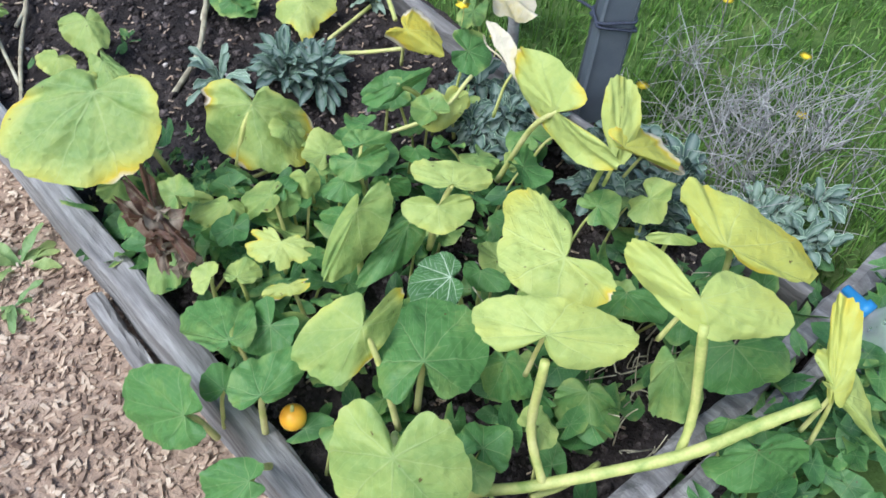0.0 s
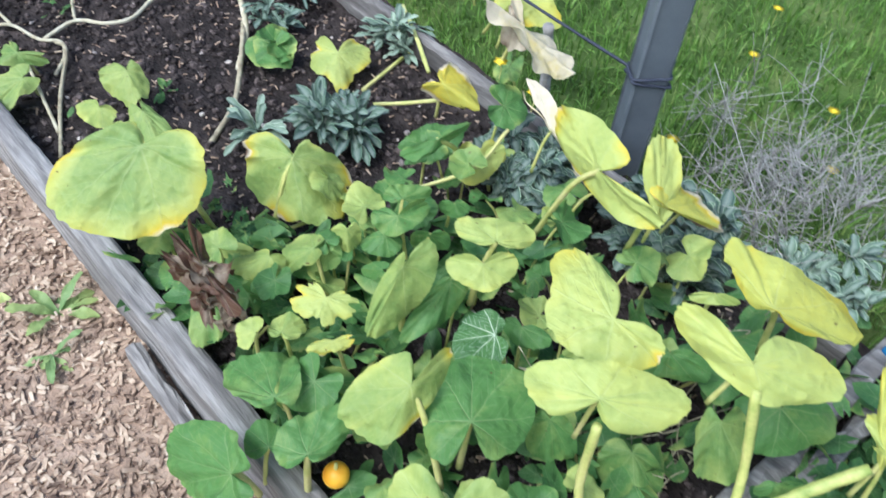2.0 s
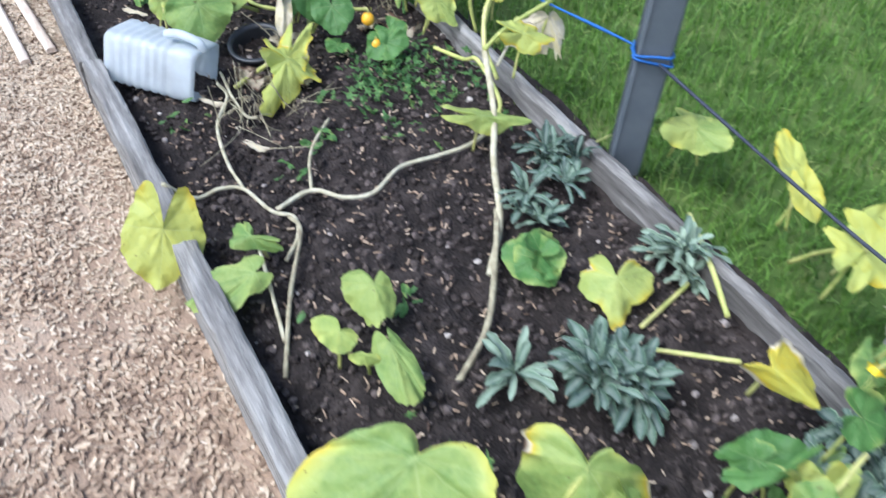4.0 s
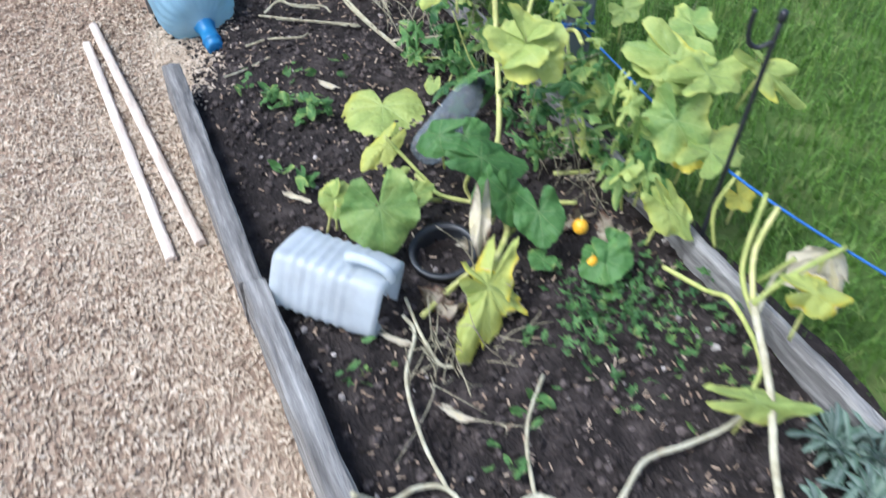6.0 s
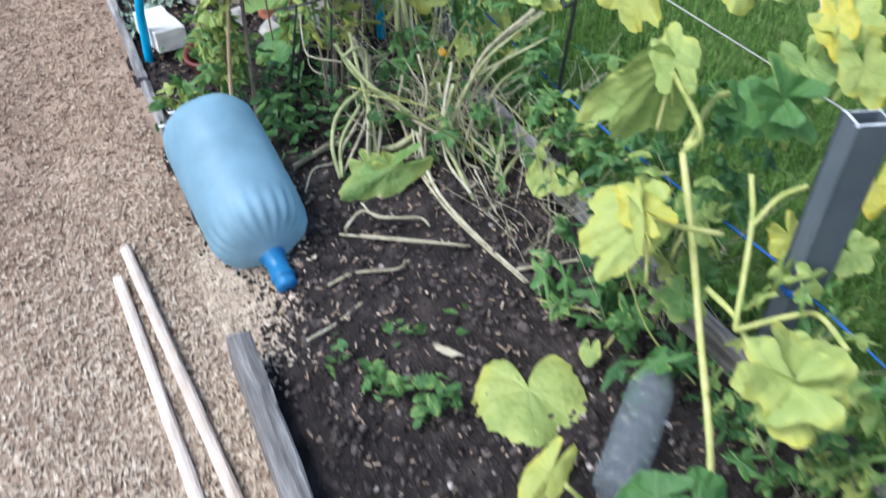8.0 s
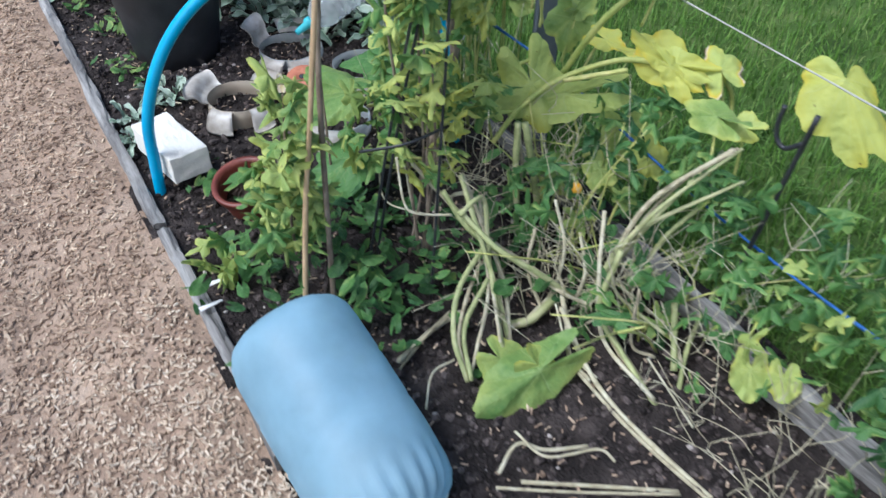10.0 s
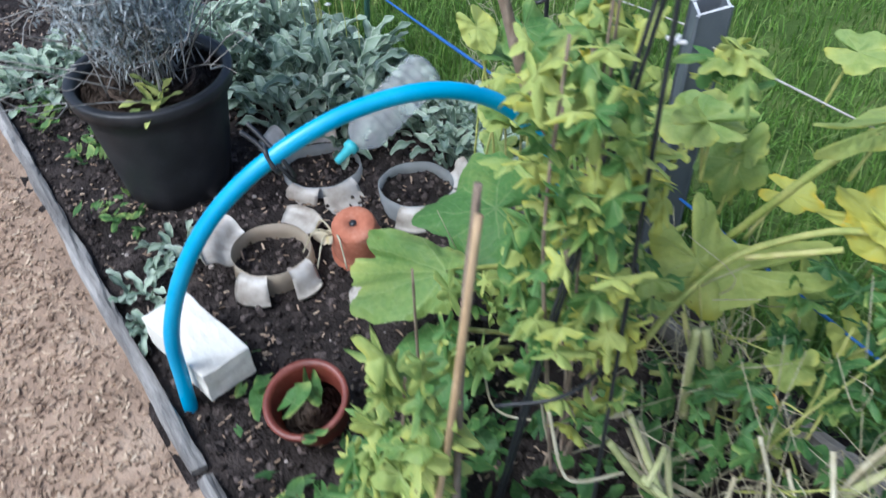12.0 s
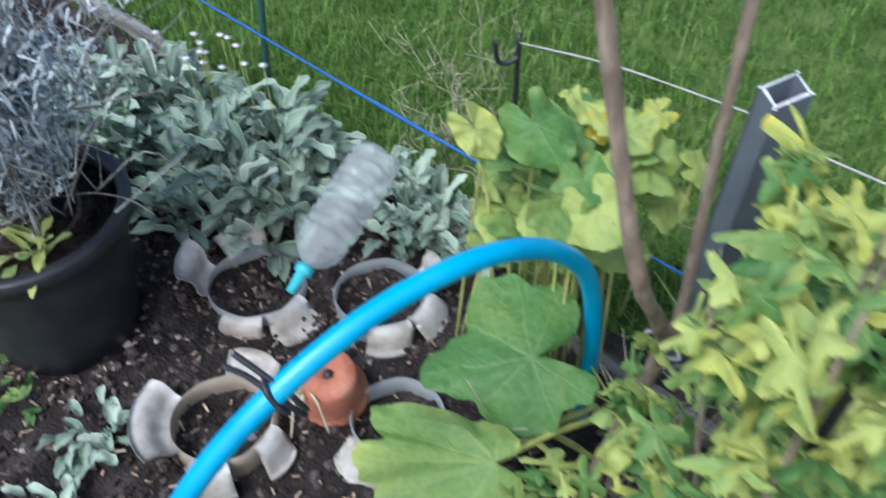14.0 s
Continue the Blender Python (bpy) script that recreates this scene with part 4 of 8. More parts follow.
def pet_bottle(at, axis, length, r, material, label, neck=0.014, cap=None, cap_label="", dent=0.05, rib=0.92):
    ob = thing("plastic_bottle", at, label, "plastic bottle")
    body = [(0, r * 0.6), (0.004, r * 0.9), (0.02, r)]
    for k in range(8):
        d0 = 0.03 + k * (length * 0.62) / 8
        body += [(d0, r), (d0 + 0.006, r * rib), (d0 + 0.012, r)]
    body += [(length * 0.72, r), (length * 0.80, r * 0.9), (length * 0.88, r * 0.6), (length * 0.92, neck), (length * 0.95, neck)]
    lathe("body", body, at, axis, material, ob, seg=32, dent=dent, caps=(True, False))
    if cap:
        lathe("cap", [(length * 0.93, neck + 0.004), (length * 0.985, neck + 0.004), (length * 0.99, neck - 0.002), (length * 1.13, neck * 0.62), (length * 1.135, neck * 0.3)], at, axis, cap, ob, cap_label, seg=20)
    return ob


pet_bottle((1.09, 5.36, 0.34), (0.835 - 1.09, 5.31 - 5.36, 0.245 - 0.34), 0.285, 0.052, M_CLEAR, "crumpled clear drinks bottle with a turquoise spout", cap=M_CYAN, cap_label="turquoise watering spout", dent=0.07, rib=0.90)
pet_bottle((0.70, 2.90, 0.125), (0.30, 0.24, 0.03), 0.33, 0.045, M_GREYTUBE, "grimy ribbed clear drinks bottle half in the soil", cap=M_DARK, cap_label="dark screw cap", rib=0.86)
pet_bottle((1.12, -0.21, 0.12), (0.005, 0.24, 0.06), 0.28, 0.085, M_CLEAR, "clear drinks bottle with blue cap by the timber", cap=M_BLUENECK, cap_label="blue screw cap")

# white building block with a chipped face
blk = thing("building_block", (0.33, 5.08, 0.06), "white building block with a rough grey side", "building block")
bm = bmesh.new()
bmesh.ops.create_cube(bm, size=1)
bmesh.ops.scale(bm, vec=(0.104, 0.235, 0.072), verts=bm.verts)
bmesh.ops.bevel(bm, geom=list(bm.edges), offset=0.002, segments=1, affect="EDGES")
bmesh.ops.subdivide_edges(bm, edges=[e for e in bm.edges if e.calc_length() > 0.04], cuts=7, use_grid_fill=True)
for v in bm.verts:
    v.co += 0.0025 * Vector((noise.noise(v.co * 40), noise.noise(v.co * 40 + Vector((5, 0, 0))), noise.noise(v.co * 40 + Vector((0, 5, 0)))))
body = part("block_body", bm, M_BLOCK, blk)
body.matrix_basis = pose(0, 0, 0.062, -4, 0, 9)
body.data.polygons.foreach_set("use_smooth", np.zeros(len(body.data.polygons), dtype=bool))

# blue pipe bent into a hoop, with a black tie
hoop = thing("pipe_hoop", (0.27, 5.0, 0.05), "bright blue plastic water pipe bent into a hoop", "water pipe")
tube("pipe", [(0.262, 5.0, 0.02), (0.268, 5.0, 0.14), (0.278, 4.995, 0.27), (0.325, 4.975, 0.41), (0.40, 4.955, 0.52), (0.50, 4.93, 0.598), (0.63, 4.90, 0.648), (0.76, 4.865, 0.656), (0.87, 4.84, 0.61), (0.955, 4.82, 0.52), (1.0, 4.81, 0.40), (1.03, 4.805, 0.22), (1.035, 4.80, 0.03)], 0.0145, M_PIPE, hoop, seg=20, per=10)
tie = thing("strap", (0.505, 4.93, 0.60), "black strap knotted round the blue pipe", "strap")
tube("knot", [(0.497, 4.912, 0.590), (0.494, 4.928, 0.613), (0.505, 4.944, 0.613), (0.514, 4.936, 0.592), (0.506, 4.914, 0.580), (0.497, 4.912, 0.590)], 0.004, M_DARK, tie, seg=8)
for dx, dz, cut in ((0.0, 0.0, 0.0), (0.008, 0.010, 0.006)):
    strap = [(0.478 + cut + dx, 4.978, 0.632 + dz), (0.492 + dx, 4.955, 0.618 + dz), (0.505 + dx, 4.918, 0.592 + dz), (0.523 + dx - cut, 4.905, 0.558 + dz)]
    tube("strap_end", strap, 0.0042, M_DARK, tie, 0.0038, seg=6)

# two pale sticks on the path
for a, b in (((-0.008, 3.975, 0.026), (0.050, 2.888, 0.022)), ((0.026, 4.075, 0.034), (0.124, 2.915, 0.024))):
    ob = thing("stick", a, "pale sawn wooden lath lying on the chippings", "stick", "sticks on the path")
    plank("shaft", a, b, 0.026, 0.016, ob, M_STICK, wear=0.0015)

# black hooked rod
rod = thing("hooked_rod", (1.185, 2.39, 0.0), "thin black metal rod with a hooked top", "garden rod")
tube("shaft", [(1.175, 2.395, 0.0), (1.182, 2.39, 0.35), (1.192, 2.386, 0.655)], 0.0055, M_DARK, rod, seg=10)
tube("hook", [(1.188, 2.388, 0.60), (1.172, 2.40, 0.585), (1.155, 2.41, 0.592), (1.148, 2.414, 0.62), (1.148, 2.414, 0.66)], 0.005, M_DARK, rod, seg=8)
lathe("end_cap", [(0, 0.006), (0.004, 0.009), (0.02, 0.009), (0.024, 0.006)], (1.1915, 2.3862, 0.64), (0.02, -0.01, 1), M_DARK, rod, seg=12)

rod = thing("hooked_rod", (1.35, 5.22, 0.0), "thin black metal rod with a hooked top", "garden rod")
tube("shaft", [(1.34, 5.21, 0.0), (1.35, 5.23, 0.3), (1.352, 5.24, 0.54)], 0.0055, M_DARK, rod, seg=10)
tube("hook", [(1.351, 5.236, 0.49), (1.335, 5.25, 0.478), (1.32, 5.262, 0.486), (1.314, 5.267, 0.53)], 0.005, M_DARK, rod, seg=8)
rod = thing("hooked_rod", (1.215, 3.96, 0.0), "thin black metal rod with a hooked top by the cord", "garden rod")
tube("shaft", [(1.213, 3.965, 0.0), (1.215, 3.951, 0.198), (1.215, 3.93, 0.394), (1.215, 3.908, 0.594)], 0.0055, M_DARK, rod, seg=10)
tube("hook", [(1.215, 3.918, 0.53), (1.212, 3.945, 0.505), (1.208, 3.965, 0.515), (1.205, 3.972, 0.545), (1.205, 3.970, 0.585)], 0.005, M_DARK, rod, seg=8)

cord([(1.352, 5.24, 0.52), (1.30, 5.0, 0.60), (1.25, 4.72, 0.66)], 0.0018, M_WHITEROPE, "thin pale string between rod and grey post")
pet_bottle((0.50, 6.12, 0.05), (0.02, -0.02, 0.3), 0.20, 0.03, M_CLEAR, "small clear bottle with turquoise cap behind the tub", cap=M_CYAN, cap_label="turquoise cap")
clip = thing("plant_clip", (0.80, 4.437, 0.92), "small white plastic plant clip on wire support", "plant clip")
for k in range(4):
    a = k * 1.57 + 0.4
    lathe("clip_arm", [(0.0, 0.002), (0.002, 0.0028), (0.010, 0.003), (0.012, 0.002)], (0.80, 4.437, 0.92), (math.cos(a), math.sin(a), 0.25), M_CARD, clip, seg=8)

# canes and branches
for pts, r in (([(0.385, 4.37, 0.0), (0.43, 4.39, 0.35), (0.46, 4.394, 0.537), (0.51, 4.41, 0.84)], 0.006), ([(0.478, 4.415, 0.0), (0.487, 4.42, 0.32), (0.50, 4.425, 0.63), (0.524, 4.43, 0.86)], 0.0065)):
    tagged(tube("garden_cane", pts, r, M_BAMBOO if r < 0.0062 else M_BARK, None, 0.005, seg=10, wobble=0.08), "weathered brown garden cane stuck in the soil", "garden cane", "garden canes")
br = thing("branch", (0.87, 4.69, 0.0), "forked brown branch stuck in the bed as a support", "branch")
tube("limb", [(0.865, 4.70, 0.0), (0.89, 4.695, 0.14), (0.932, 4.69, 0.30), (0.945, 4.675, 0.46), (0.90, 4.675, 0.57), (0.827, 4.681, 0.69), (0.80, 4.705, 0.80), (0.779, 4.73, 0.92), (0.75, 4.76, 1.08)], 0.0135, M_BARK, br, 0.008, seg=12, wobble=0.12)
tube("limb", [(0.94, 4.675, 0.45), (0.958, 4.67, 0.53), (0.945, 4.675, 0.66), (0.925, 4.685, 0.85), (0.912, 4.695, 1.05)], 0.009, M_BARK, br, 0.006, seg=10, wobble=0.12)
tube("string", [(0.93, 4.66, 0.48), (0.95, 4.65, 0.47), (0.965, 4.68, 0.48), (0.94, 4.70, 0.49), (0.925, 4.67, 0.485)], 0.003, M_WHITEROPE, br, 0.003, "pale string tied at the fork", seg=6)
for pts in ([(0.585, 4.46, 0.05), (0.66, 4.458, 0.45), (0.743, 4.458, 0.80), (0.80, 4.458, 1.05)], [(0.675, 4.32, 0.05), (0.729, 4.374, 0.47), (0.791, 4.437, 0.953), (0.805, 4.45, 1.06)], [(0.61, 4.47, 0.05), (0.685, 4.468, 0.45), (0.763, 4.462, 0.80), (0.815, 4.46, 1.05)], [(0.585, 4.46, 0.40), (0.66, 4.40, 0.43), (0.76, 4.40, 0.44)]):
    tagged(tube("plant_support", pts, 0.0033, M_DARK, None, 0.003, seg=8), "thin black wire plant support among the leaves", "plant support", "wire plant supports")
tagged(tube("garden_stake", [(1.255, 5.945, 0.0), (1.275, 5.94, 0.3), (1.285, 5.935, 0.5)], 0.009, mat("green_stake", [(0.02, 0.07, 0.05), (0.05, 0.13, 0.10)], 30, 0.5, 0.1), None, seg=10), "thin dark green garden stake at the grass", "garden stake")
tagged(tube("garden_stake", [(1.265, 1.03, 0.0), (1.235, 1.02, 0.20), (1.20, 1.01, 0.32)], 0.014, M_TWIG, None, 0.012, seg=10, wobble=0.1), "short grey wooden stake behind the board", "garden stake")

# plant labels
for x, y, a in ((0.275, 4.575, 6), (0.235, 4.512, 10)):
    bm = bmesh.new()
    bmesh.ops.create_cube(bm, size=1)
    bmesh.ops.scale(bm, vec=(0.055, 0.014, 0.002), verts=bm.verts)
    for v in bm.verts:
        if v.co.x > 0:
            v.co.y *= 0.45
    bmesh.ops.bevel(bm, geom=list(bm.edges), offset=0.0006, segments=1, affect="EDGES")
    ob = part("plant_label", bm, M_CARD, None)
    ob.matrix_basis = pose(x, y, 0.088, 0, 6, a)
    tagged(ob, "white plastic plant label lying at the edging", "plant label", "plant labels")

# squashes and blooms


def gourd(x, y, z, r, label, mat_=None):
    ob = thing("squash_fruit", (x, y, z), label, "squash")
    prof = [(0.0, 0.1 * r)] + [(r * (1 - math.cos(q)) * 1.05, r * math.sin(q)) for q in np.linspace(0.15, 2.9, 14)]
    lathe("fruit_body", prof, (x, y, z - r), (0.15, -0.2, 1), mat_ or M_ORANGE, ob, seg=24)
    tube("fruit_stalk", [(x + 0.15 * r, y - 0.2 * r, z + r), (x + 0.3 * r, y - 0.1 * r, z + 1.5 * r)], r * 0.16, M_STEM, ob, r * 0.12)
    return ob


gourd(0.262, 0.535, 0.155, 0.021, "small round orange squash beneath green leaves")
gourd(0.905, 2.50, 0.14, 0.018, "small yellow-orange squash on the plant")
gourd(0.890, 2.42, 0.11, 0.015, "small yellow-orange squash on the plant")
gourd(1.018, 4.28, 0.26, 0.014, "small orange squash hanging in the leaves")
gourd(1.04, 4.92, 0.44, 0.022, "small pinkish-orange squash by the pipe", M_TERRA)

# ---- squash leaves, vine by vine ----

near_squash = thing("squash_plant", (0.70, 0.50, 0.05), "sprawling squash plant with pale lime and green leaves", "squash plant", "squash plants in the bed")
blade(near_squash, (0.313, 1.14, 0.36), (0.19, 1.104, 0.25), (0.184, 1.221, 0.33), (0.363, 1.019, 0.33), .35, dry=.32, cup=-.06, stalk=(0.402, 1.104, 0.1))
blade(near_squash, (0.557, 1.056, 0.26), (0.524, 0.981, 0.16), (0.49, 1.16, 0.21), (0.652, 1.006, 0.2), .39, dry=.5, torn=.15, wave=.09, stalk=(0.482, 1.043, 0.08))
blade(near_squash, (0.633, 0.365, 0.42), (0.556, 0.401, 0.4), (0.683, 0.493, 0.43), (0.645, 0.281, 0.4), .50, dry=.2, torn=.12, wave=.03, stalk=(0.713, 0.341, 0.08))
blade(near_squash, (0.683, 0.186, 0.47), (0.672, 0.143, 0.43), (0.675, 0.309, 0.46), (0.786, 0.098, 0.44), .50, dry=.05, cup=-.05, back=.9)
blade(near_squash, (0.509, 0.287, 0.44), (0.559, 0.297, 0.46), (0.459, 0.373, 0.44), (0.602, 0.197, 0.42), .49, dry=.03, cup=-.08, back=.9)
blade(near_squash, (0.266, 0.299, 0.4), (0.217, 0.244, 0.32), (0.217, 0.368, 0.38), (0.334, 0.23, 0.38), .37, dry=.04, cup=-.07, back=.72, stalk=(0.351, 0.391, 0.2))
blade(near_squash, (0.376, 0.497, 0.34), (0.306, 0.481, 0.27), (0.316, 0.574, 0.29), (0.431, 0.483, 0.33), .40, dry=.3, wave=.07, back=.7, stalk=(0.387, 0.424, 0.12))
blade(near_squash, (0.422, 0.416, 0.3), (0.505, 0.498, 0.31), (0.377, 0.469, 0.28), (0.513, 0.37, 0.28), .25, dry=.02, cup=-.06, back=.6, stalk=(0.432, 0.431, 0.12))
blade(near_squash, (0.495, 0.657, 0.36), (0.431, 0.645, 0.24), (0.459, 0.676, 0.31), (0.542, 0.625, 0.33), .36, dry=.03, stalk=(0.505, 0.665, 0.12))
blade(near_squash, (0.584, 0.638, 0.27), (0.503, 0.607, 0.23), (0.492, 0.642, 0.24), (0.597, 0.612, 0.25), .25, dry=.02)
blade(near_squash, (0.558, 0.507, 0.29), (0.504, 0.545, 0.28), (0.572, 0.548, 0.3), (0.508, 0.464, 0.28), .14, dry=0, material=M_VARIEG)
blade(near_squash, (0.646, 0.606, 0.36), (0.674, 0.638, 0.37), (0.611, 0.674, 0.36), (0.708, 0.576, 0.35), .46, dry=.06, stalk=(0.621, 0.621, 0.2))
blade(near_squash, (0.603, 0.59, 0.35), (0.584, 0.563, 0.32), (0.567, 0.639, 0.34), (0.663, 0.568, 0.34), .46, dry=.08, cup=.15, stalk=(0.621, 0.621, 0.2))
blade(near_squash, (0.393, 0.722, 0.3), (0.357, 0.702, 0.28), (0.367, 0.772, 0.3), (0.429, 0.685, 0.29), .51, dry=.25, torn=.4)
blade(near_squash, (0.367, 0.672, 0.26), (0.348, 0.662, 0.25), (0.331, 0.688, 0.26), (0.399, 0.653, 0.26), .54, dry=.3, torn=.3)
blade(near_squash, (0.13, 0.587, 0.25), (0.085, 0.708, 0.18), (0.085, 0.594, 0.19), (0.154, 0.662, 0.26), .24, dry=.02, wave=.07, stalk=(0.165, 0.594, 0.12))
blade(near_squash, (0.227, 0.539, 0.26), (0.283, 0.58, 0.27), (0.2, 0.586, 0.25), (0.307, 0.538, 0.25), .24, dry=.03, wave=.09, cup=.08, stalk=(0.224, 0.55, 0.12))
blade(near_squash, (0.199, 0.603, 0.22), (0.221, 0.646, 0.22), (0.169, 0.63, 0.2), (0.225, 0.594, 0.21), .22, dry=.02)
blade(near_squash, (0.245, 0.652, 0.25), (0.275, 0.74, 0.23), (0.204, 0.748, 0.21), (0.311, 0.677, 0.24), .26, dry=.02, wave=.08, stalk=(0.277, 0.676, 0.12))
blade(near_squash, (0.254, 0.648, 0.24), (0.291, 0.656, 0.2), (0.29, 0.687, 0.23), (0.263, 0.646, 0.2), .42, dry=.03)
blade(near_squash, (0.146, 0.453, 0.24), (0.094, 0.506, 0.2), (0.102, 0.451, 0.2), (0.157, 0.49, 0.24), .22, dry=.02, wave=.08, stalk=(0.201, 0.502, 0.12))
blade(near_squash, (0.273, 0.905, 0.2), (0.24, 0.86, 0.15), (0.233, 0.908, 0.17), (0.282, 0.871, 0.18), .30, dry=.03)
blade(near_squash, (0.284, 0.762, 0.26), (0.273, 0.792, 0.25), (0.262, 0.75, 0.24), (0.307, 0.769, 0.27), .43, dry=.05, cup=.3)
blade(near_squash, (0.316, 0.735, 0.26), (0.349, 0.754, 0.26), (0.309, 0.765, 0.25), (0.345, 0.718, 0.25), .40, dry=.06, wave=.1)
blade(near_squash, (0.606, 0.803, 0.28), (0.58, 0.779, 0.26), (0.579, 0.843, 0.27), (0.674, 0.79, 0.28), .27, dry=.02, wave=.13, cup=.12)
blade(near_squash, (0.64, 0.83, 0.28), (0.67, 0.843, 0.29), (0.621, 0.863, 0.28), (0.69, 0.812, 0.27), .28, dry=.02, wave=.12)
blade(near_squash, (0.582, 0.807, 0.24), (0.549, 0.798, 0.22), (0.556, 0.84, 0.22), (0.598, 0.777, 0.22), .24, dry=.02, wave=.1)
blade(near_squash, (0.793, 0.91, 0.28), (0.771, 0.909, 0.25), (0.75, 0.961, 0.24), (0.889, 0.915, 0.27), .24, dry=.02, wave=.07, stalk=(0.912, 0.905, 0.1))
blade(near_squash, (0.884, 0.868, 0.22), (0.837, 0.846, 0.18), (0.848, 0.904, 0.2), (0.936, 0.853, 0.21), .52, dry=.1)
blade(near_squash, (0.464, 0.862, 0.24), (0.416, 0.907, 0.2), (0.428, 0.868, 0.2), (0.486, 0.915, 0.22), .38, dry=.1)
blade(near_squash, (0.402, 0.909, 0.22), (0.355, 0.921, 0.18), (0.365, 0.971, 0.18), (0.4, 0.881, 0.19), .42, dry=.1, wave=.1)
blade(near_squash, (0.488, 0.854, 0.23), (0.459, 0.849, 0.19), (0.467, 0.885, 0.21), (0.502, 0.831, 0.21), .31, dry=.03)
blade(near_squash, (0.526, 0.845, 0.26), (0.514, 0.833, 0.22), (0.511, 0.882, 0.23), (0.553, 0.837, 0.24), .40, dry=.05)
blade(near_squash, (0.296, 1.108, 0.18), (0.273, 1.101, 0.14), (0.26, 1.149, 0.15), (0.336, 1.095, 0.16), .34, dry=.03, wave=.12)
blade(near_squash, (0.35, 1.077, 0.18), (0.334, 1.071, 0.15), (0.329, 1.1, 0.16), (0.377, 1.071, 0.16), .30, dry=.03, wave=.12)
blade(near_squash, (0.361, 1.003, 0.19), (0.373, 0.981, 0.17), (0.347, 1.025, 0.17), (0.407, 0.977, 0.18), .42, dry=.1)
blade(near_squash, (0.543, 0.361, 0.24), (0.529, 0.327, 0.18), (0.516, 0.385, 0.2), (0.571, 0.318, 0.2), .25, dry=.02, wave=.08)
blade(near_squash, (0.622, 0.253, 0.2), (0.598, 0.204, 0.14), (0.585, 0.287, 0.16), (0.653, 0.203, 0.16), .29, dry=.05, wave=.1)
blade(near_squash, (0.73, 0.188, 0.26), (0.696, 0.138, 0.18), (0.691, 0.194, 0.21), (0.774, 0.148, 0.23), .31, dry=.08, wave=.1)
blade(near_squash, (0.809, 0.143, 0.28), (0.773, 0.103, 0.22), (0.771, 0.193, 0.24), (0.888, 0.077, 0.25), .23, dry=.02, wave=.07)
blade(near_squash, (0.771, 0.317, 0.26), (0.754, 0.302, 0.22), (0.744, 0.345, 0.23), (0.808, 0.247, 0.24), .24, dry=.02)
blade(near_squash, (0.857, 0.32, 0.34), (0.855, 0.304, 0.33), (0.826, 0.349, 0.33), (0.884, 0.29, 0.33), .42, dry=.03)
blade(near_squash, (0.634, 0.401, 0.3), (0.63, 0.389, 0.29), (0.61, 0.414, 0.3), (0.667, 0.376, 0.29), .40, dry=.03)
blade(near_squash, (0.644, 0.519, 0.22), (0.623, 0.502, 0.2), (0.641, 0.556, 0.2), (0.674, 0.473, 0.21), .20, dry=.02)
blade(near_squash, (0.646, 0.759, 0.24), (0.643, 0.755, 0.2), (0.632, 0.797, 0.21), (0.681, 0.737, 0.22), .23, dry=.02)
blade(near_squash, (0.733, 0.79, 0.24), (0.731, 0.77, 0.22), (0.717, 0.819, 0.22), (0.758, 0.777, 0.23), .22, dry=.02)
blade(near_squash, (0.716, 0.021, 0.24), (0.692, -0.006, 0.18), (0.674, 0.063, 0.2), (0.804, -0.03, 0.21), .22, dry=.02, wave=.08)
blade(near_squash, (0.725, 0.077, 0.24), (0.713, 0.071, 0.22), (0.705, 0.096, 0.22), (0.771, 0.045, 0.22), .25, dry=.02)
blade(near_squash, (0.529, 0.335, 0.14), (0.522, 0.328, 0.12), (0.519, 0.35, 0.13), (0.548, 0.325, 0.13), .24, dry=0)
blade(near_squash, (0.332, 0.677, 0.2), (0.336, 0.66, 0.15), (0.317, 0.695, 0.16), (0.356, 0.656, 0.16), .20, dry=.02)
blade(near_squash, (0.517, 0.738, 0.26), (0.503, 0.775, 0.24), (0.506, 0.74, 0.24), (0.533, 0.75, 0.26), .24, dry=.02)
blade(near_squash, (0.809, 0.002, 0.34), (0.859, 0.07, 0.44), (0.828, 0.049, 0.38), (0.835, 0.009, 0.4), .60, dry=.1, cup=-.1)
blade(near_squash, (0.812, -0.002, 0.34), (0.841, -0.099, 0.28), (0.853, 0.018, 0.36), (0.827, -0.052, 0.3), .52, dry=.08, cup=-.1)
tube("stem", [(0.296, 0.324, 0.140), (0.394, 0.261, 0.160), (0.470, 0.201, 0.180), (0.622, 0.092, 0.240), (0.721, 0.043, 0.280), (0.791, 0.004, 0.320)], 0.0092, M_STEM, near_squash, wobble=0.08, ribs=0.1, seg=10)
tube("stem", [(0.470, 0.201, 0.180), (0.487, 0.255, 0.250), (0.500, 0.273, 0.400)], 0.0072, M_STEM, near_squash, wobble=0.08, ribs=0.1, seg=10)
tube("stem", [(0.634, 0.094, 0.220), (0.663, 0.115, 0.290), (0.678, 0.165, 0.440)], 0.0072, M_STEM, near_squash, wobble=0.08, ribs=0.1, seg=10)
tube("stem", [(0.467, 0.209, 0.120), (0.529, 0.191, 0.100), (0.607, 0.184, 0.080)], 0.0048, M_STEM, near_squash, wobble=0.08, ribs=0.1, seg=10)
edge_squash = thing("squash_plant", (1.02, 0.68, 0.05), "yellowing squash leaves leaning over the lawn edge", "squash plant", "squash plants in the bed")
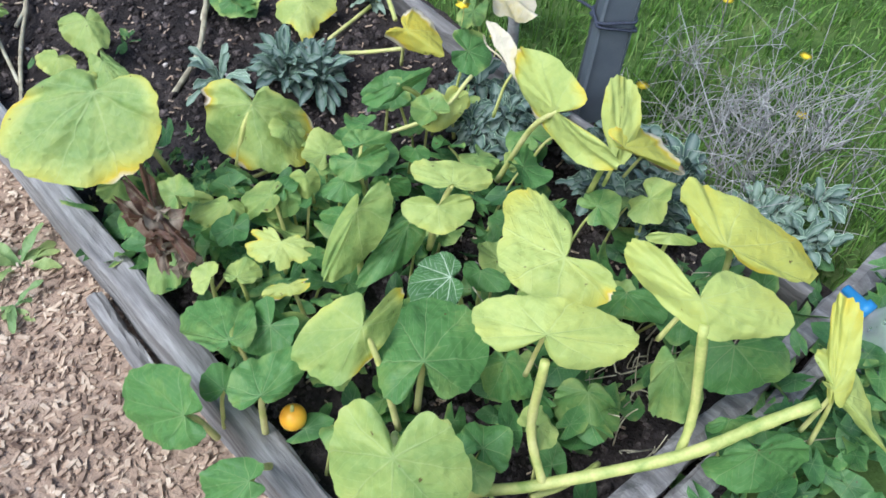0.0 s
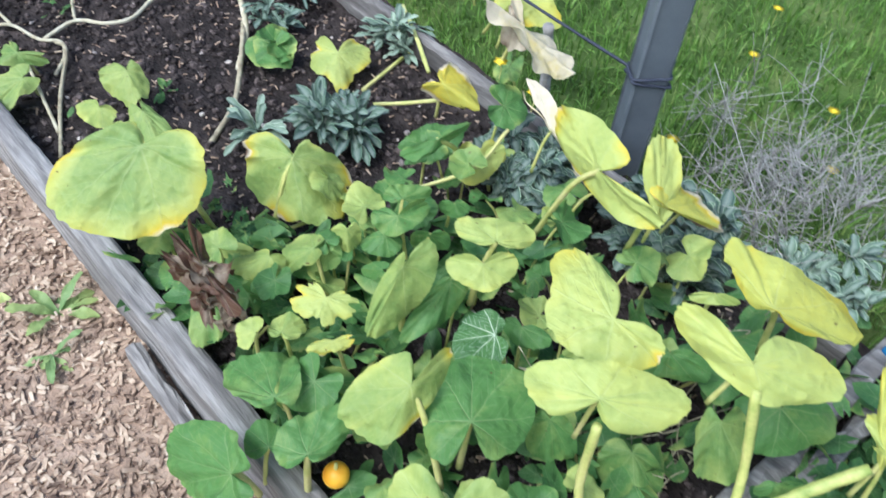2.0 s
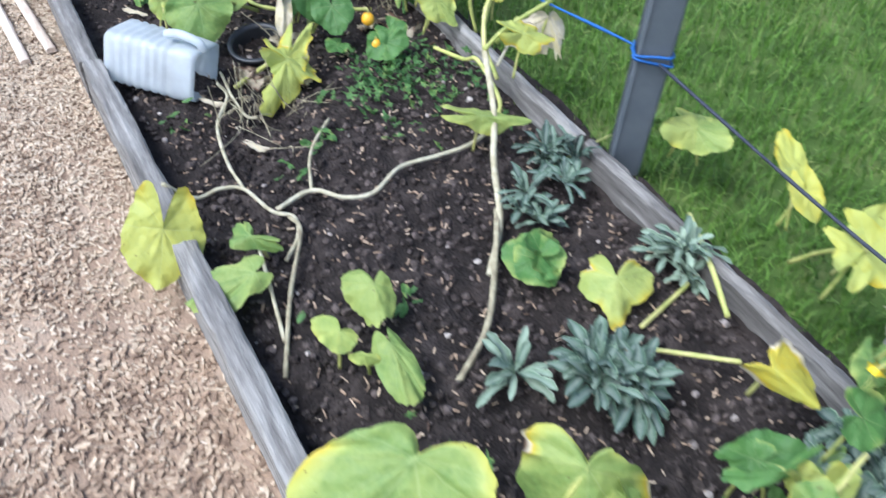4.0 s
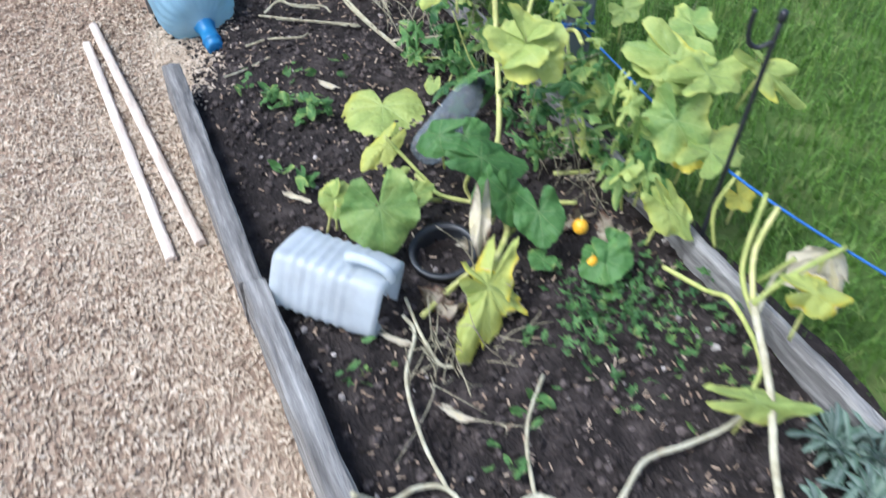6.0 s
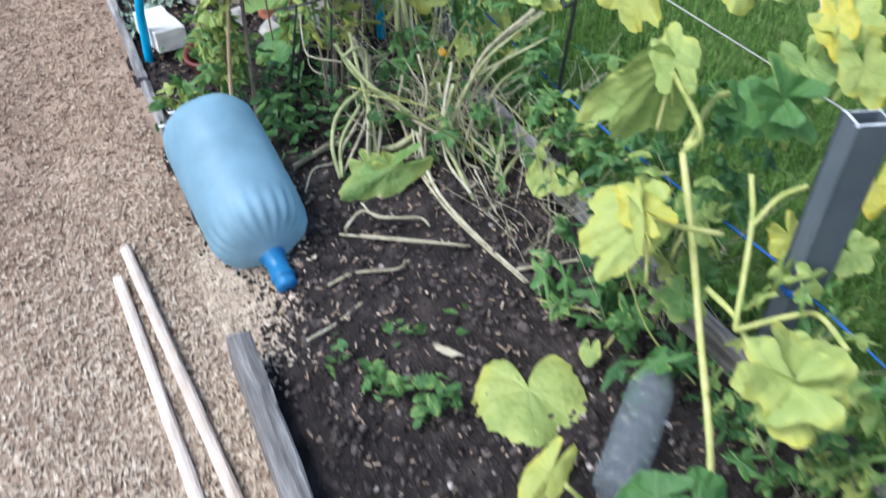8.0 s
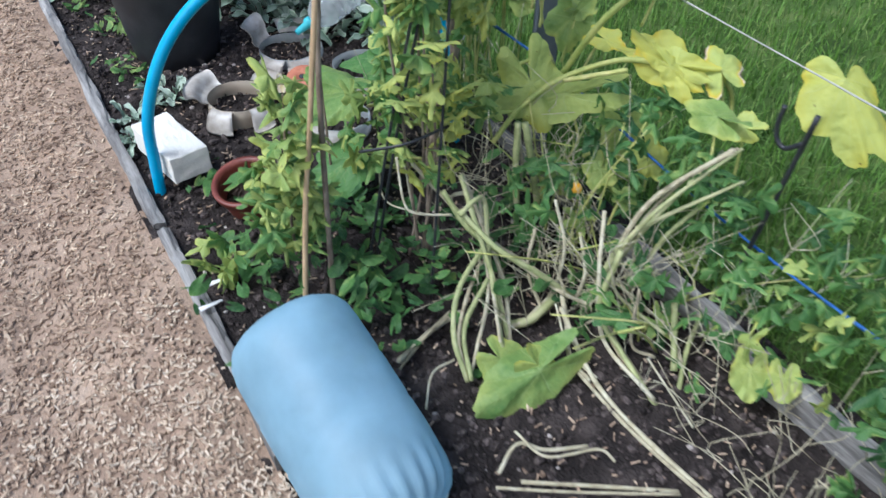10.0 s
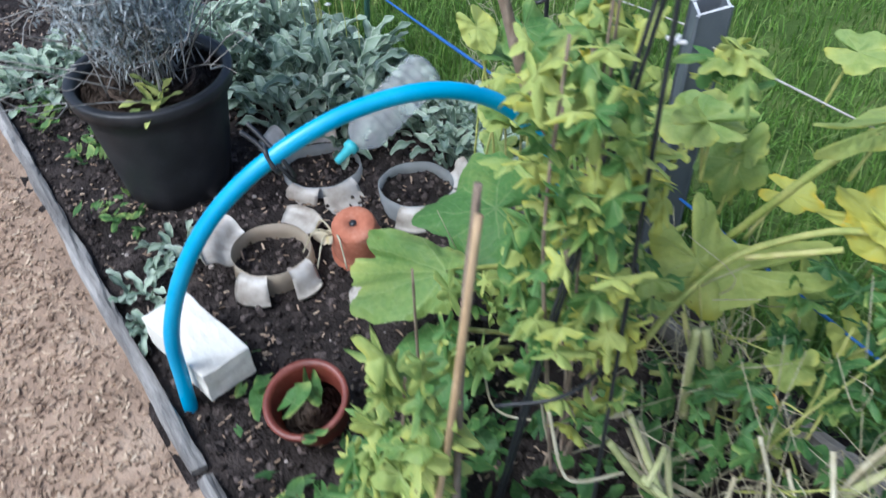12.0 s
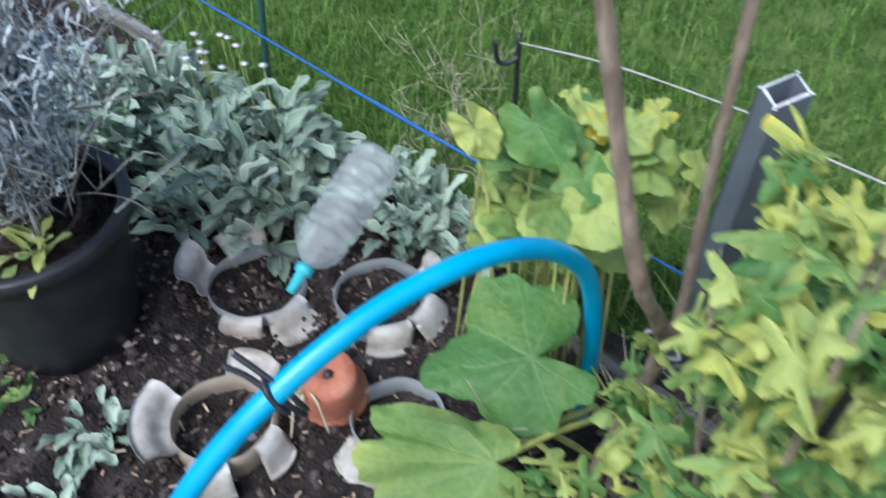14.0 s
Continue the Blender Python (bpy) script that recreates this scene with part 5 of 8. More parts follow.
blade(edge_squash, (0.856, 0.586, 0.41), (0.868, 0.698, 0.37), (0.907, 0.688, 0.45), (0.839, 0.476, 0.37), .50, dry=.45, wave=.05, cup=-.06, back=.75, stalk=(0.857, 0.686, 0.16))
blade(edge_squash, (0.925, 0.493, 0.36), (0.98, 0.554, 0.44), (0.921, 0.534, 0.4), (0.98, 0.498, 0.38), .52, dry=.1, stalk=(0.934, 0.529, 0.2))
blade(edge_squash, (0.929, 0.484, 0.36), (1.021, 0.42, 0.3), (1.001, 0.501, 0.36), (1.007, 0.445, 0.3), .68, dry=.5, torn=.1)
blade(edge_squash, (0.85, 0.234, 0.4), (0.929, 0.273, 0.42), (0.903, 0.348, 0.39), (0.969, 0.113, 0.34), .62, dry=.12, cup=-.08, back=.2, stalk=(0.937, 0.235, 0.2))
leaf(edge_squash, (0.914, 0.739, 0.360), (0.914, 0.614, 0.300), 0.060, 1.00, roll=83, fold=.3, dry=.0)
leaf(edge_squash, (0.914, 0.614, 0.300), (0.922, 0.533, 0.280), 0.045, 1.00, roll=84, fold=.3, dry=.0)
leaf(edge_squash, (1.028, 0.477, 0.300), (1.048, 0.417, 0.270), 0.040, 1.02, roll=30, fold=.3)
mid_squash = thing("squash_plant", (0.62, 1.15, 0.05), "tired squash vine with a few yellowing leaves", "squash plant", "squash plants in the bed")
leaf(mid_squash, (0.815, 0.961, 0.220), (0.888, 0.933, 0.240), 0.083, 0.20, roll=27, dry=.0)
leaf(mid_squash, (0.816, 0.954, 0.220), (0.783, 0.976, 0.200), 0.078, 0.22, roll=-31)
leaf(mid_squash, (0.896, 0.888, 0.200), (0.884, 0.864, 0.170), 0.112, 0.52, roll=10, fold=.2, dry=.1)
blade(mid_squash, (0.921, 1.409, 0.14), (0.872, 1.326, 0.09), (0.881, 1.475, 0.12), (1.011, 1.398, 0.12), .48, shape="angular", dry=.3, wave=.09, torn=.1)
blade(mid_squash, (0.936, 1.053, 0.26), (0.978, 0.976, 0.22), (0.914, 1.1, 0.23), (0.996, 1.099, 0.27), .74, shape="cordate", dry=.2, wave=.08, torn=.1)
leaf(mid_squash, (0.818, 1.544, 0.120), (0.779, 1.607, 0.100), 0.114, 0.26, roll=-29, wave=.08)
leaf(mid_squash, (0.821, 1.537, 0.120), (0.822, 1.476, 0.100), 0.113, 0.24, roll=15, wave=.08)
leaf(mid_squash, (0.833, 1.544, 0.130), (0.899, 1.561, 0.100), 0.101, 0.24, roll=28, wave=.08)
leaf(mid_squash, (1.331, 1.657, 0.200), (1.359, 1.566, 0.200), 0.102, 0.40, roll=31, fold=.2)
leaf(mid_squash, (1.321, 1.656, 0.200), (1.238, 1.679, 0.200), 0.087, 0.50, roll=-31, fold=.2)
leaf(mid_squash, (1.304, 1.378, 0.300), (1.332, 1.456, 0.330), 0.071, 0.60, roll=3)
leaf(mid_squash, (1.274, 1.317, 0.300), (1.263, 1.266, 0.260), 0.063, 0.66, roll=21)
leaf(mid_squash, (1.251, 1.153, 0.300), (1.357, 1.179, 0.340), 0.108, 0.55, roll=21, dry=.1)
leaf(mid_squash, (1.256, 1.150, 0.300), (1.291, 1.046, 0.260), 0.102, 0.60, roll=31, dry=.1)
leaf(mid_squash, (1.052, 0.977, 0.300), (0.990, 0.944, 0.300), 0.058, 0.30, roll=-3)
leaf(mid_squash, (0.990, 0.922, 0.260), (1.028, 0.887, 0.240), 0.103, 0.20, roll=29)
tube("stem", [(0.914, 1.262, 0.080), (0.962, 1.215, 0.090), (1.010, 1.146, 0.120)], 0.0048, M_STEM, mid_squash, wobble=0.08, ribs=0.1, seg=10)
tube("stem", [(0.925, 1.319, 0.080), (1.015, 1.343, 0.080), (1.123, 1.372, 0.080)], 0.0048, M_STEM, mid_squash, wobble=0.08, ribs=0.1, seg=10)
tube("stem", [(1.065, 1.239, 0.120), (1.122, 1.351, 0.130), (1.198, 1.497, 0.120)], 0.0056, M_STEM, mid_squash, wobble=0.08, ribs=0.1, seg=10)
tube("stem", [(1.305, 1.298, 0.100), (1.288, 1.235, 0.200), (1.248, 1.150, 0.300)], 0.0048, M_STEM, mid_squash, wobble=0.08, ribs=0.1, seg=10)
tube("stem", [(0.517, 1.038, 0.100), (0.651, 0.997, 0.120), (0.838, 0.869, 0.200), (0.961, 0.878, 0.240)], 0.0040, M_STEM, mid_squash, wobble=0.08, ribs=0.1, seg=10)
tube("stem", [(0.534, 1.375, 0.070), (0.661, 1.467, 0.080), (0.791, 1.641, 0.080), (0.859, 1.744, 0.070)], 0.0064, M_DRYVINE, mid_squash, wobble=0.08, ribs=0.1, seg=10)
tube("stem", [(0.434, 1.925, 0.080), (0.435, 1.860, 0.090), (0.352, 1.716, 0.080), (0.270, 1.547, 0.060)], 0.0048, M_DRYVINE, mid_squash, wobble=0.08, ribs=0.1, seg=10)
tube("stem", [(0.341, 1.865, 0.100), (0.318, 1.732, 0.100), (0.301, 1.625, 0.060)], 0.0040, M_DRYVINE, mid_squash, wobble=0.08, ribs=0.1, seg=10)
board_squash = thing("squash_plant", (0.33, 1.85, 0.05), "pale squash shoots hanging over the timber board", "squash plant", "squash plants in the bed")
leaf(board_squash, (0.174, 1.922, 0.160), (0.128, 1.864, 0.060), 0.166, 0.60, roll=-19, fold=.1, dry=.2, stalk=(0.204, 1.981, 0.140))
blade(board_squash, (0.294, 1.748, 0.14), (0.163, 1.754, 0.1), (0.237, 1.798, 0.14), (0.238, 1.699, 0.11), .37, shape="angular", dry=.05, wave=.08)
blade(board_squash, (0.325, 1.847, 0.14), (0.283, 1.85, 0.12), (0.322, 1.896, 0.14), (0.386, 1.8, 0.12), .33, shape="angular", dry=.03, wave=.1)
blade(board_squash, (0.473, 1.585, 0.18), (0.448, 1.522, 0.13), (0.414, 1.634, 0.15), (0.507, 1.569, 0.16), .40, dry=.05, wave=.1, torn=.15)
blade(board_squash, (0.377, 1.527, 0.16), (0.344, 1.524, 0.13), (0.355, 1.594, 0.14), (0.394, 1.499, 0.14), .42, dry=.1, wave=.08)
blade(board_squash, (0.443, 1.461, 0.16), (0.445, 1.351, 0.12), (0.401, 1.432, 0.13), (0.473, 1.423, 0.14), .36, dry=.04, wave=.08)
blade(board_squash, (0.396, 1.462, 0.15), (0.385, 1.46, 0.13), (0.373, 1.485, 0.14), (0.418, 1.445, 0.14), .42, dry=.1)
courgette = thing("squash_plant", (0.75, 2.65, 0.05), "bushy squash plant with dark green leaves and orange fruit", "squash plant", "squash plants in the bed")
leaf(courgette, (0.702, 3.198, 0.080), (0.654, 3.075, 0.062), 0.245, 0.45, roll=6, cup=-.03, dry=.1)
leaf(courgette, (0.632, 3.001, 0.100), (0.556, 2.963, 0.060), 0.078, 0.56, roll=-18, fold=.2)
leaf(courgette, (0.600, 2.739, 0.140), (0.668, 2.765, 0.140), 0.070, 0.40, roll=18)
leaf(courgette, (0.700, 2.810, 0.240), (0.648, 2.854, 0.200), 0.100, 0.17, roll=-34, dry=.0, cup=-.1)
leaf(courgette, (0.752, 2.779, 0.245), (0.769, 2.732, 0.220), 0.129, 0.17, roll=23, dry=.0, cup=-.1)
leaf(courgette, (0.752, 2.695, 0.240), (0.868, 2.671, 0.200), 0.114, 0.16, roll=29, dry=.0, cup=-.1, stalk=(0.787, 2.739, 0.080))
leaf(courgette, (0.742, 2.624, 0.200), (0.713, 2.607, 0.120), 0.079, 0.17, roll=-13, dry=.0)
leaf(courgette, (0.770, 2.593, 0.200), (0.790, 2.562, 0.120), 0.084, 0.17, roll=39, dry=.0)
leaf(courgette, (0.820, 2.538, 0.180), (0.808, 2.484, 0.120), 0.118, 0.18, roll=14, dry=.0, wave=.08, stalk=(0.778, 2.590, 0.080))
leaf(courgette, (0.915, 2.401, 0.120), (0.907, 2.352, 0.090), 0.125, 0.22, roll=16, dry=.0, wave=.08)
leaf(courgette, (0.498, 2.678, 0.190), (0.490, 2.619, 0.100), 0.185, 0.32, roll=8, fold=.1, wave=.08, dry=.02, stalk=(0.685, 2.766, 0.080))
leaf(courgette, (0.424, 2.769, 0.170), (0.395, 2.782, 0.120), 0.096, 0.40, roll=-44, fold=.2, wave=.1)
leaf(courgette, (0.436, 2.782, 0.170), (0.471, 2.803, 0.170), 0.079, 0.42, roll=17)
leaf(courgette, (0.588, 2.799, 0.160), (0.626, 2.821, 0.160), 0.082, 0.44, roll=16, shape="lobed")
leaf(courgette, (0.635, 2.413, 0.140), (0.522, 2.299, 0.060), 0.100, 0.54, roll=-2, fold=.3, wave=.1, dry=.2, torn=.3)
leaf(courgette, (0.636, 2.405, 0.140), (0.707, 2.362, 0.080), 0.094, 0.50, roll=28, fold=.3, wave=.1, dry=.3, torn=.3)
leaf(courgette, (0.803, 2.472, 0.100), (0.766, 2.457, 0.100), 0.068, 0.22, roll=-11)
leaf(courgette, (0.939, 2.420, 0.140), (0.957, 2.381, 0.120), 0.092, 0.20, roll=26)
tube("stem", [(0.640, 2.419, 0.130), (0.703, 2.500, 0.120), (0.769, 2.582, 0.110), (0.800, 2.690, 0.100)], 0.0080, M_STEM, courgette, wobble=0.08, ribs=0.1, seg=10)
tube("stem", [(0.499, 2.447, 0.070), (0.579, 2.491, 0.070), (0.662, 2.524, 0.080), (0.732, 2.540, 0.090)], 0.0064, M_STEM, courgette, wobble=0.08, ribs=0.1, seg=10)
tube("stem", [(0.659, 2.857, 0.100), (0.683, 2.764, 0.100), (0.756, 2.712, 0.090)], 0.0056, M_STEM, courgette, wobble=0.08, ribs=0.1, seg=10)
tube("stem", [(0.603, 2.920, 0.190), (0.641, 2.880, 0.140), (0.677, 2.807, 0.100)], 0.0048, M_STEM, courgette, wobble=0.08, ribs=0.1, seg=10)
tube("stem", [(0.755, 2.709, 0.220), (0.735, 2.734, 0.140), (0.749, 2.725, 0.090)], 0.0048, M_STEM, courgette, wobble=0.08, ribs=0.1, seg=10)
tube("stem", [(0.985, 2.739, 0.090), (1.067, 2.700, 0.100)], 0.0056, M_STEM, courgette, wobble=0.08, ribs=0.1, seg=10)
tube("stem", [(0.898, 2.656, 0.090), (0.979, 2.618, 0.090)], 0.0056, M_STEM, courgette, wobble=0.08, ribs=0.1, seg=10)
tube("stem", [(0.215, 2.079, 0.140), (0.273, 2.072, 0.080), (0.332, 2.077, 0.080), (0.379, 2.052, 0.080), (0.407, 1.958, 0.080), (0.444, 1.917, 0.080), (0.428, 1.858, 0.080), (0.381, 1.813, 0.070)], 0.0045, M_DRYVINE, courgette, wobble=0.08, ribs=0.1, seg=10)
tube("stem", [(0.379, 2.052, 0.080), (0.378, 2.161, 0.080), (0.403, 2.300, 0.080), (0.464, 2.402, 0.080), (0.454, 2.442, 0.100)], 0.0042, M_DRYVINE, courgette, wobble=0.08, ribs=0.1, seg=10)
tube("stem", [(0.477, 2.483, 0.100), (0.475, 2.397, 0.080), (0.482, 2.319, 0.070), (0.506, 2.299, 0.070)], 0.0038, M_DRYVINE, courgette, wobble=0.08, ribs=0.1, seg=10)
tube("stem", [(0.655, 2.204, 0.080), (0.584, 2.132, 0.080), (0.545, 2.069, 0.080), (0.514, 1.986, 0.080)], 0.0038, M_DRYVINE, courgette, wobble=0.08, ribs=0.1, seg=10)
tube("stem", [(0.422, 1.966, 0.070), (0.511, 1.980, 0.080), (0.567, 1.926, 0.080), (0.632, 1.910, 0.080), (0.728, 1.962, 0.080), (0.820, 1.959, 0.080), (0.921, 1.962, 0.080), (1.018, 1.984, 0.100)], 0.0051, M_DRYVINE, courgette, wobble=0.08, ribs=0.1, seg=10)
climber = thing("squash_plant", (1.02, 2.20, 0.05), "leggy squash vine rising at the back board", "squash plant", "squash plants in the bed")
tube("stem", [(1.029, 2.098, 0.240), (1.067, 2.162, 0.300), (1.132, 2.198, 0.360)], 0.0056, M_STEM, climber, wobble=0.08, ribs=0.1, seg=10)
tube("stem", [(1.023, 2.091, 0.240), (1.085, 2.088, 0.290), (1.195, 2.075, 0.340)], 0.0056, M_STEM, climber, wobble=0.08, ribs=0.1, seg=10)
tube("stem", [(1.023, 1.810, 0.055), (1.130, 1.822, 0.075), (1.276, 1.854, 0.060)], 0.0028, M_STEM, climber, wobble=0.08, ribs=0.1, seg=10)
tube("stem", [(1.036, 2.346, 0.100), (1.062, 2.237, 0.120), (1.058, 2.161, 0.160), (1.063, 2.054, 0.100), (1.008, 2.005, 0.080)], 0.0056, M_STEM, climber, wobble=0.08, ribs=0.1, seg=10)
tube("stem", [(1.067, 2.082, 0.150), (1.082, 2.184, 0.220), (1.161, 2.256, 0.340)], 0.0056, M_STEM, climber, wobble=0.08, ribs=0.1, seg=10)
tube("stem", [(1.109, 2.160, 0.200), (1.144, 2.129, 0.280)], 0.0048, M_STEM, climber, wobble=0.08, ribs=0.1, seg=10)
tube("stem", [(1.162, 2.336, 0.120), (1.150, 2.359, 0.220), (1.199, 2.369, 0.300)], 0.0048, M_STEM, climber, wobble=0.08, ribs=0.1, seg=10)
tube("stem", [(0.745, 1.590, 0.060), (0.845, 1.709, 0.070), (0.906, 1.839, 0.120), (0.972, 1.952, 0.170), (1.029, 2.098, 0.240)], 0.0076, M_DRYVINE, climber, wobble=0.08, ribs=0.1, seg=10)
leaf(climber, (0.929, 1.937, 0.180), (1.034, 1.885, 0.160), 0.066, 0.42, roll=25, shape="angular", fold=.3)
leaf(climber, (1.094, 2.033, 0.300), (1.166, 2.007, 0.280), 0.091, 0.55, roll=29, shape="angular", fold=.2, dry=.3)
leaf(climber, (1.072, 2.411, 0.200), (1.114, 2.359, 0.140), 0.092, 0.45, roll=37, shape="angular", fold=.2)
leaf(climber, (1.186, 2.649, 0.420), (1.129, 2.744, 0.420), 0.132, 0.38, roll=-34, shape="angular", wave=.08)
leaf(climber, (1.197, 2.644, 0.420), (1.270, 2.541, 0.380), 0.157, 0.40, roll=35, shape="angular", wave=.08)
leaf(climber, (1.229, 2.563, 0.420), (1.348, 2.575, 0.420), 0.131, 0.42, roll=19, shape="angular", wave=.08)
leaf(climber, (1.143, 2.533, 0.340), (1.109, 2.496, 0.260), 0.164, 0.34, roll=5, shape="angular", fold=.1)
leaf(climber, (1.360, 2.525, 0.420), (1.441, 2.458, 0.340), 0.099, 0.44, roll=44, shape="lobed")
leaf(climber, (1.293, 2.714, 0.450), (1.309, 2.791, 0.460), 0.101, 0.36, roll=-23, shape="angular")
leaf(climber, (1.186, 2.449, 0.300), (1.294, 2.498, 0.300), 0.130, 0.40, roll=6, shape="angular")
leaf(climber, (1.034, 2.545, 0.200), (1.009, 2.511, 0.140), 0.083, 0.32, roll=6, shape="lobed")
leaf(climber, (1.082, 2.519, 0.220), (1.073, 2.493, 0.180), 0.072, 0.34, roll=17, shape="lobed")
leaf(climber, (1.086, 2.410, 0.200), (1.107, 2.359, 0.140), 0.070, 0.45, roll=34, shape="angular", fold=.2)
leaf(climber, (1.158, 2.483, 0.260), (1.148, 2.464, 0.240), 0.072, 0.75, roll=14, shape="angular")
leaf(climber, (1.248, 2.389, 0.200), (1.254, 2.354, 0.180), 0.074, 0.70, roll=28, shape="angular")
tall_squash = thing("squash_plant", (1.00, 3.10, 0.05), "tall squash with big cupped yellow-green leaves", "squash plant", "squash plants in the bed")
tube("stem", [(0.867, 2.831, 0.100), (0.920, 2.921, 0.160), (0.965, 3.038, 0.270), (1.007, 3.156, 0.400), (1.047, 3.275, 0.520)], 0.0072, M_STEM, tall_squash, wobble=0.08, ribs=0.1, seg=10)
tube("stem", [(1.047, 3.275, 0.520), (1.069, 3.262, 0.560), (1.069, 3.300, 0.600), (1.063, 3.364, 0.640)], 0.0064, M_STEM, tall_squash, wobble=0.08, ribs=0.1, seg=10)
tube("stem", [(1.036, 3.117, 0.440), (0.957, 3.155, 0.460), (0.903, 3.189, 0.480)], 0.0056, M_STEM, tall_squash, wobble=0.08, ribs=0.1, seg=10)
tube("stem", [(1.012, 3.008, 0.300), (1.122, 3.131, 0.420), (1.164, 3.201, 0.480)], 0.0056, M_STEM, tall_squash, wobble=0.08, ribs=0.1, seg=10)
tube("stem", [(1.122, 3.131, 0.420), (1.186, 3.141, 0.460), (1.236, 3.127, 0.480)], 0.0056, M_STEM, tall_squash, wobble=0.08, ribs=0.1, seg=10)
tube("stem", [(1.021, 3.106, 0.320), (1.037, 3.037, 0.300), (1.034, 2.995, 0.280), (1.022, 2.929, 0.260)], 0.0064, M_STEM, tall_squash, wobble=0.08, ribs=0.1, seg=10)
tube("stem", [(1.012, 3.008, 0.300), (1.094, 2.967, 0.340), (1.121, 2.933, 0.360), (1.084, 2.841, 0.380)], 0.0056, M_STEM, tall_squash, wobble=0.08, ribs=0.1, seg=10)
tube("stem", [(1.055, 3.276, 0.530), (1.182, 3.363, 0.550), (1.236, 3.375, 0.550)], 0.0064, M_STEM, tall_squash, wobble=0.08, ribs=0.1, seg=10)
blade(tall_squash, (1.091, 3.411, 0.63), (1.034, 3.453, 0.46), (0.976, 3.517, 0.54), (1.181, 3.431, 0.52), .40, shape="angular", dry=.1, wave=.07, cup=-.08, back=.5)
leaf(tall_squash, (1.082, 3.383, 0.650), (1.139, 3.474, 0.680), 0.099, 0.44, roll=-7, shape="angular")
blade(tall_squash, (0.93, 3.188, 0.48), (0.804, 3.24, 0.41), (0.909, 3.281, 0.5), (0.841, 3.149, 0.38), .48, shape="angular", dry=.12, wave=.05, cup=-.05, back=.35)
leaf(tall_squash, (0.904, 3.192, 0.490), (0.888, 3.260, 0.500), 0.091, 0.68, roll=-26, shape="angular", fold=.2)
leaf(tall_squash, (0.889, 3.172, 0.490), (0.917, 3.240, 0.530), 0.050, 0.55, roll=40, shape="angular", fold=.3)
leaf(tall_squash, (0.894, 2.796, 0.440), (0.848, 2.867, 0.400), 0.153, 0.44, roll=-28, shape="angular", dry=.1, wave=.06)
leaf(tall_squash, (0.902, 2.793, 0.440), (0.960, 2.723, 0.380), 0.181, 0.46, roll=32, shape="angular", dry=.1, wave=.06)
leaf(tall_squash, (0.910, 2.813, 0.440), (0.966, 2.844, 0.460), 0.155, 0.44, roll=1, shape="angular")
leaf(tall_squash, (1.278, 3.286, 0.580), (1.266, 3.379, 0.560), 0.152, 0.22, roll=-35, shape="angular", dry=.0, fold=.1)
leaf(tall_squash, (1.273, 3.265, 0.580), (1.332, 3.219, 0.500), 0.139, 0.22, roll=52, shape="angular", fold=.1)
leaf(tall_squash, (1.572, 3.444, 0.620), (1.537, 3.380, 0.550), 0.095, 0.74, roll=15, shape="angular", dry=.2)
leaf(tall_squash, (1.484, 3.275, 0.600), (1.498, 3.223, 0.520), 0.113, 0.48, roll=44, shape="angular", dry=.2)
leaf(tall_squash, (1.595, 3.434, 0.620), (1.645, 3.366, 0.600), 0.150, 0.46, roll=41, shape="angular")
leaf(tall_squash, (1.465, 3.139, 0.400), (1.445, 3.108, 0.340), 0.089, 0.72, roll=16, shape="angular")
leaf(tall_squash, (1.188, 3.090, 0.400), (1.204, 3.060, 0.360), 0.090, 0.60, roll=41, shape="angular", fold=.2)
leaf(tall_squash, (1.083, 3.201, 0.300), (1.147, 3.196, 0.240), 0.127, 0.30, roll=41, shape="angular", fold=.1)
leaf(tall_squash, (1.127, 3.278, 0.340), (1.197, 3.309, 0.340), 0.107, 0.28, roll=11, shape="angular")
leaf(tall_squash, (1.012, 3.143, 0.260), (0.983, 3.130, 0.220), 0.102, 0.26, roll=-9, shape="angular")
leaf(tall_squash, (1.378, 3.072, 0.300), (1.392, 3.033, 0.280), 0.112, 0.40, roll=33, shape="angular")
leaf(tall_squash, (1.339, 3.422, 0.450), (1.387, 3.385, 0.400), 0.142, 0.20, roll=46, shape="angular")
leaf(tall_squash, (1.545, 3.451, 0.500), (1.519, 3.373, 0.460), 0.138, 0.35, roll=20, shape="angular")
bindweed = thing("bindweed", (0.90, 3.15, 0.05), "small green lobed bindweed leaves at the soil edge", "weed", "low weeds")
leaf(bindweed, (0.860, 3.352, 0.120), (0.834, 3.328, 0.100), 0.073, 0.24, roll=-5, shape="lobed")
leaf(bindweed, (0.866, 3.349, 0.120), (0.898, 3.337, 0.100), 0.061, 0.26, roll=31, shape="lobed")
leaf(bindweed, (0.952, 3.217, 0.170), (0.919, 3.168, 0.120), 0.106, 0.22, roll=5, shape="lobed")
leaf(bindweed, (0.957, 3.214, 0.170), (0.995, 3.181, 0.150), 0.094, 0.24, roll=29, shape="lobed")
leaf(bindweed, (1.001, 3.269, 0.220), (1.018, 3.246, 0.200), 0.071, 0.30, roll=31, shape="lobed")
leaf(bindweed, (1.013, 3.188, 0.220), (1.009, 3.139, 0.200), 0.093, 0.28, roll=18, shape="lobed")
leaf(bindweed, (0.866, 3.221, 0.100), (0.847, 3.197, 0.080), 0.047, 0.40, roll=1, small=True)
tube("stem", [(0.932, 3.243, 0.300), (0.960, 3.159, 0.170), (1.009, 3.052, 0.100)], 0.0024, M_STEM, bindweed, wobble=0.08, ribs=0.1, seg=10)
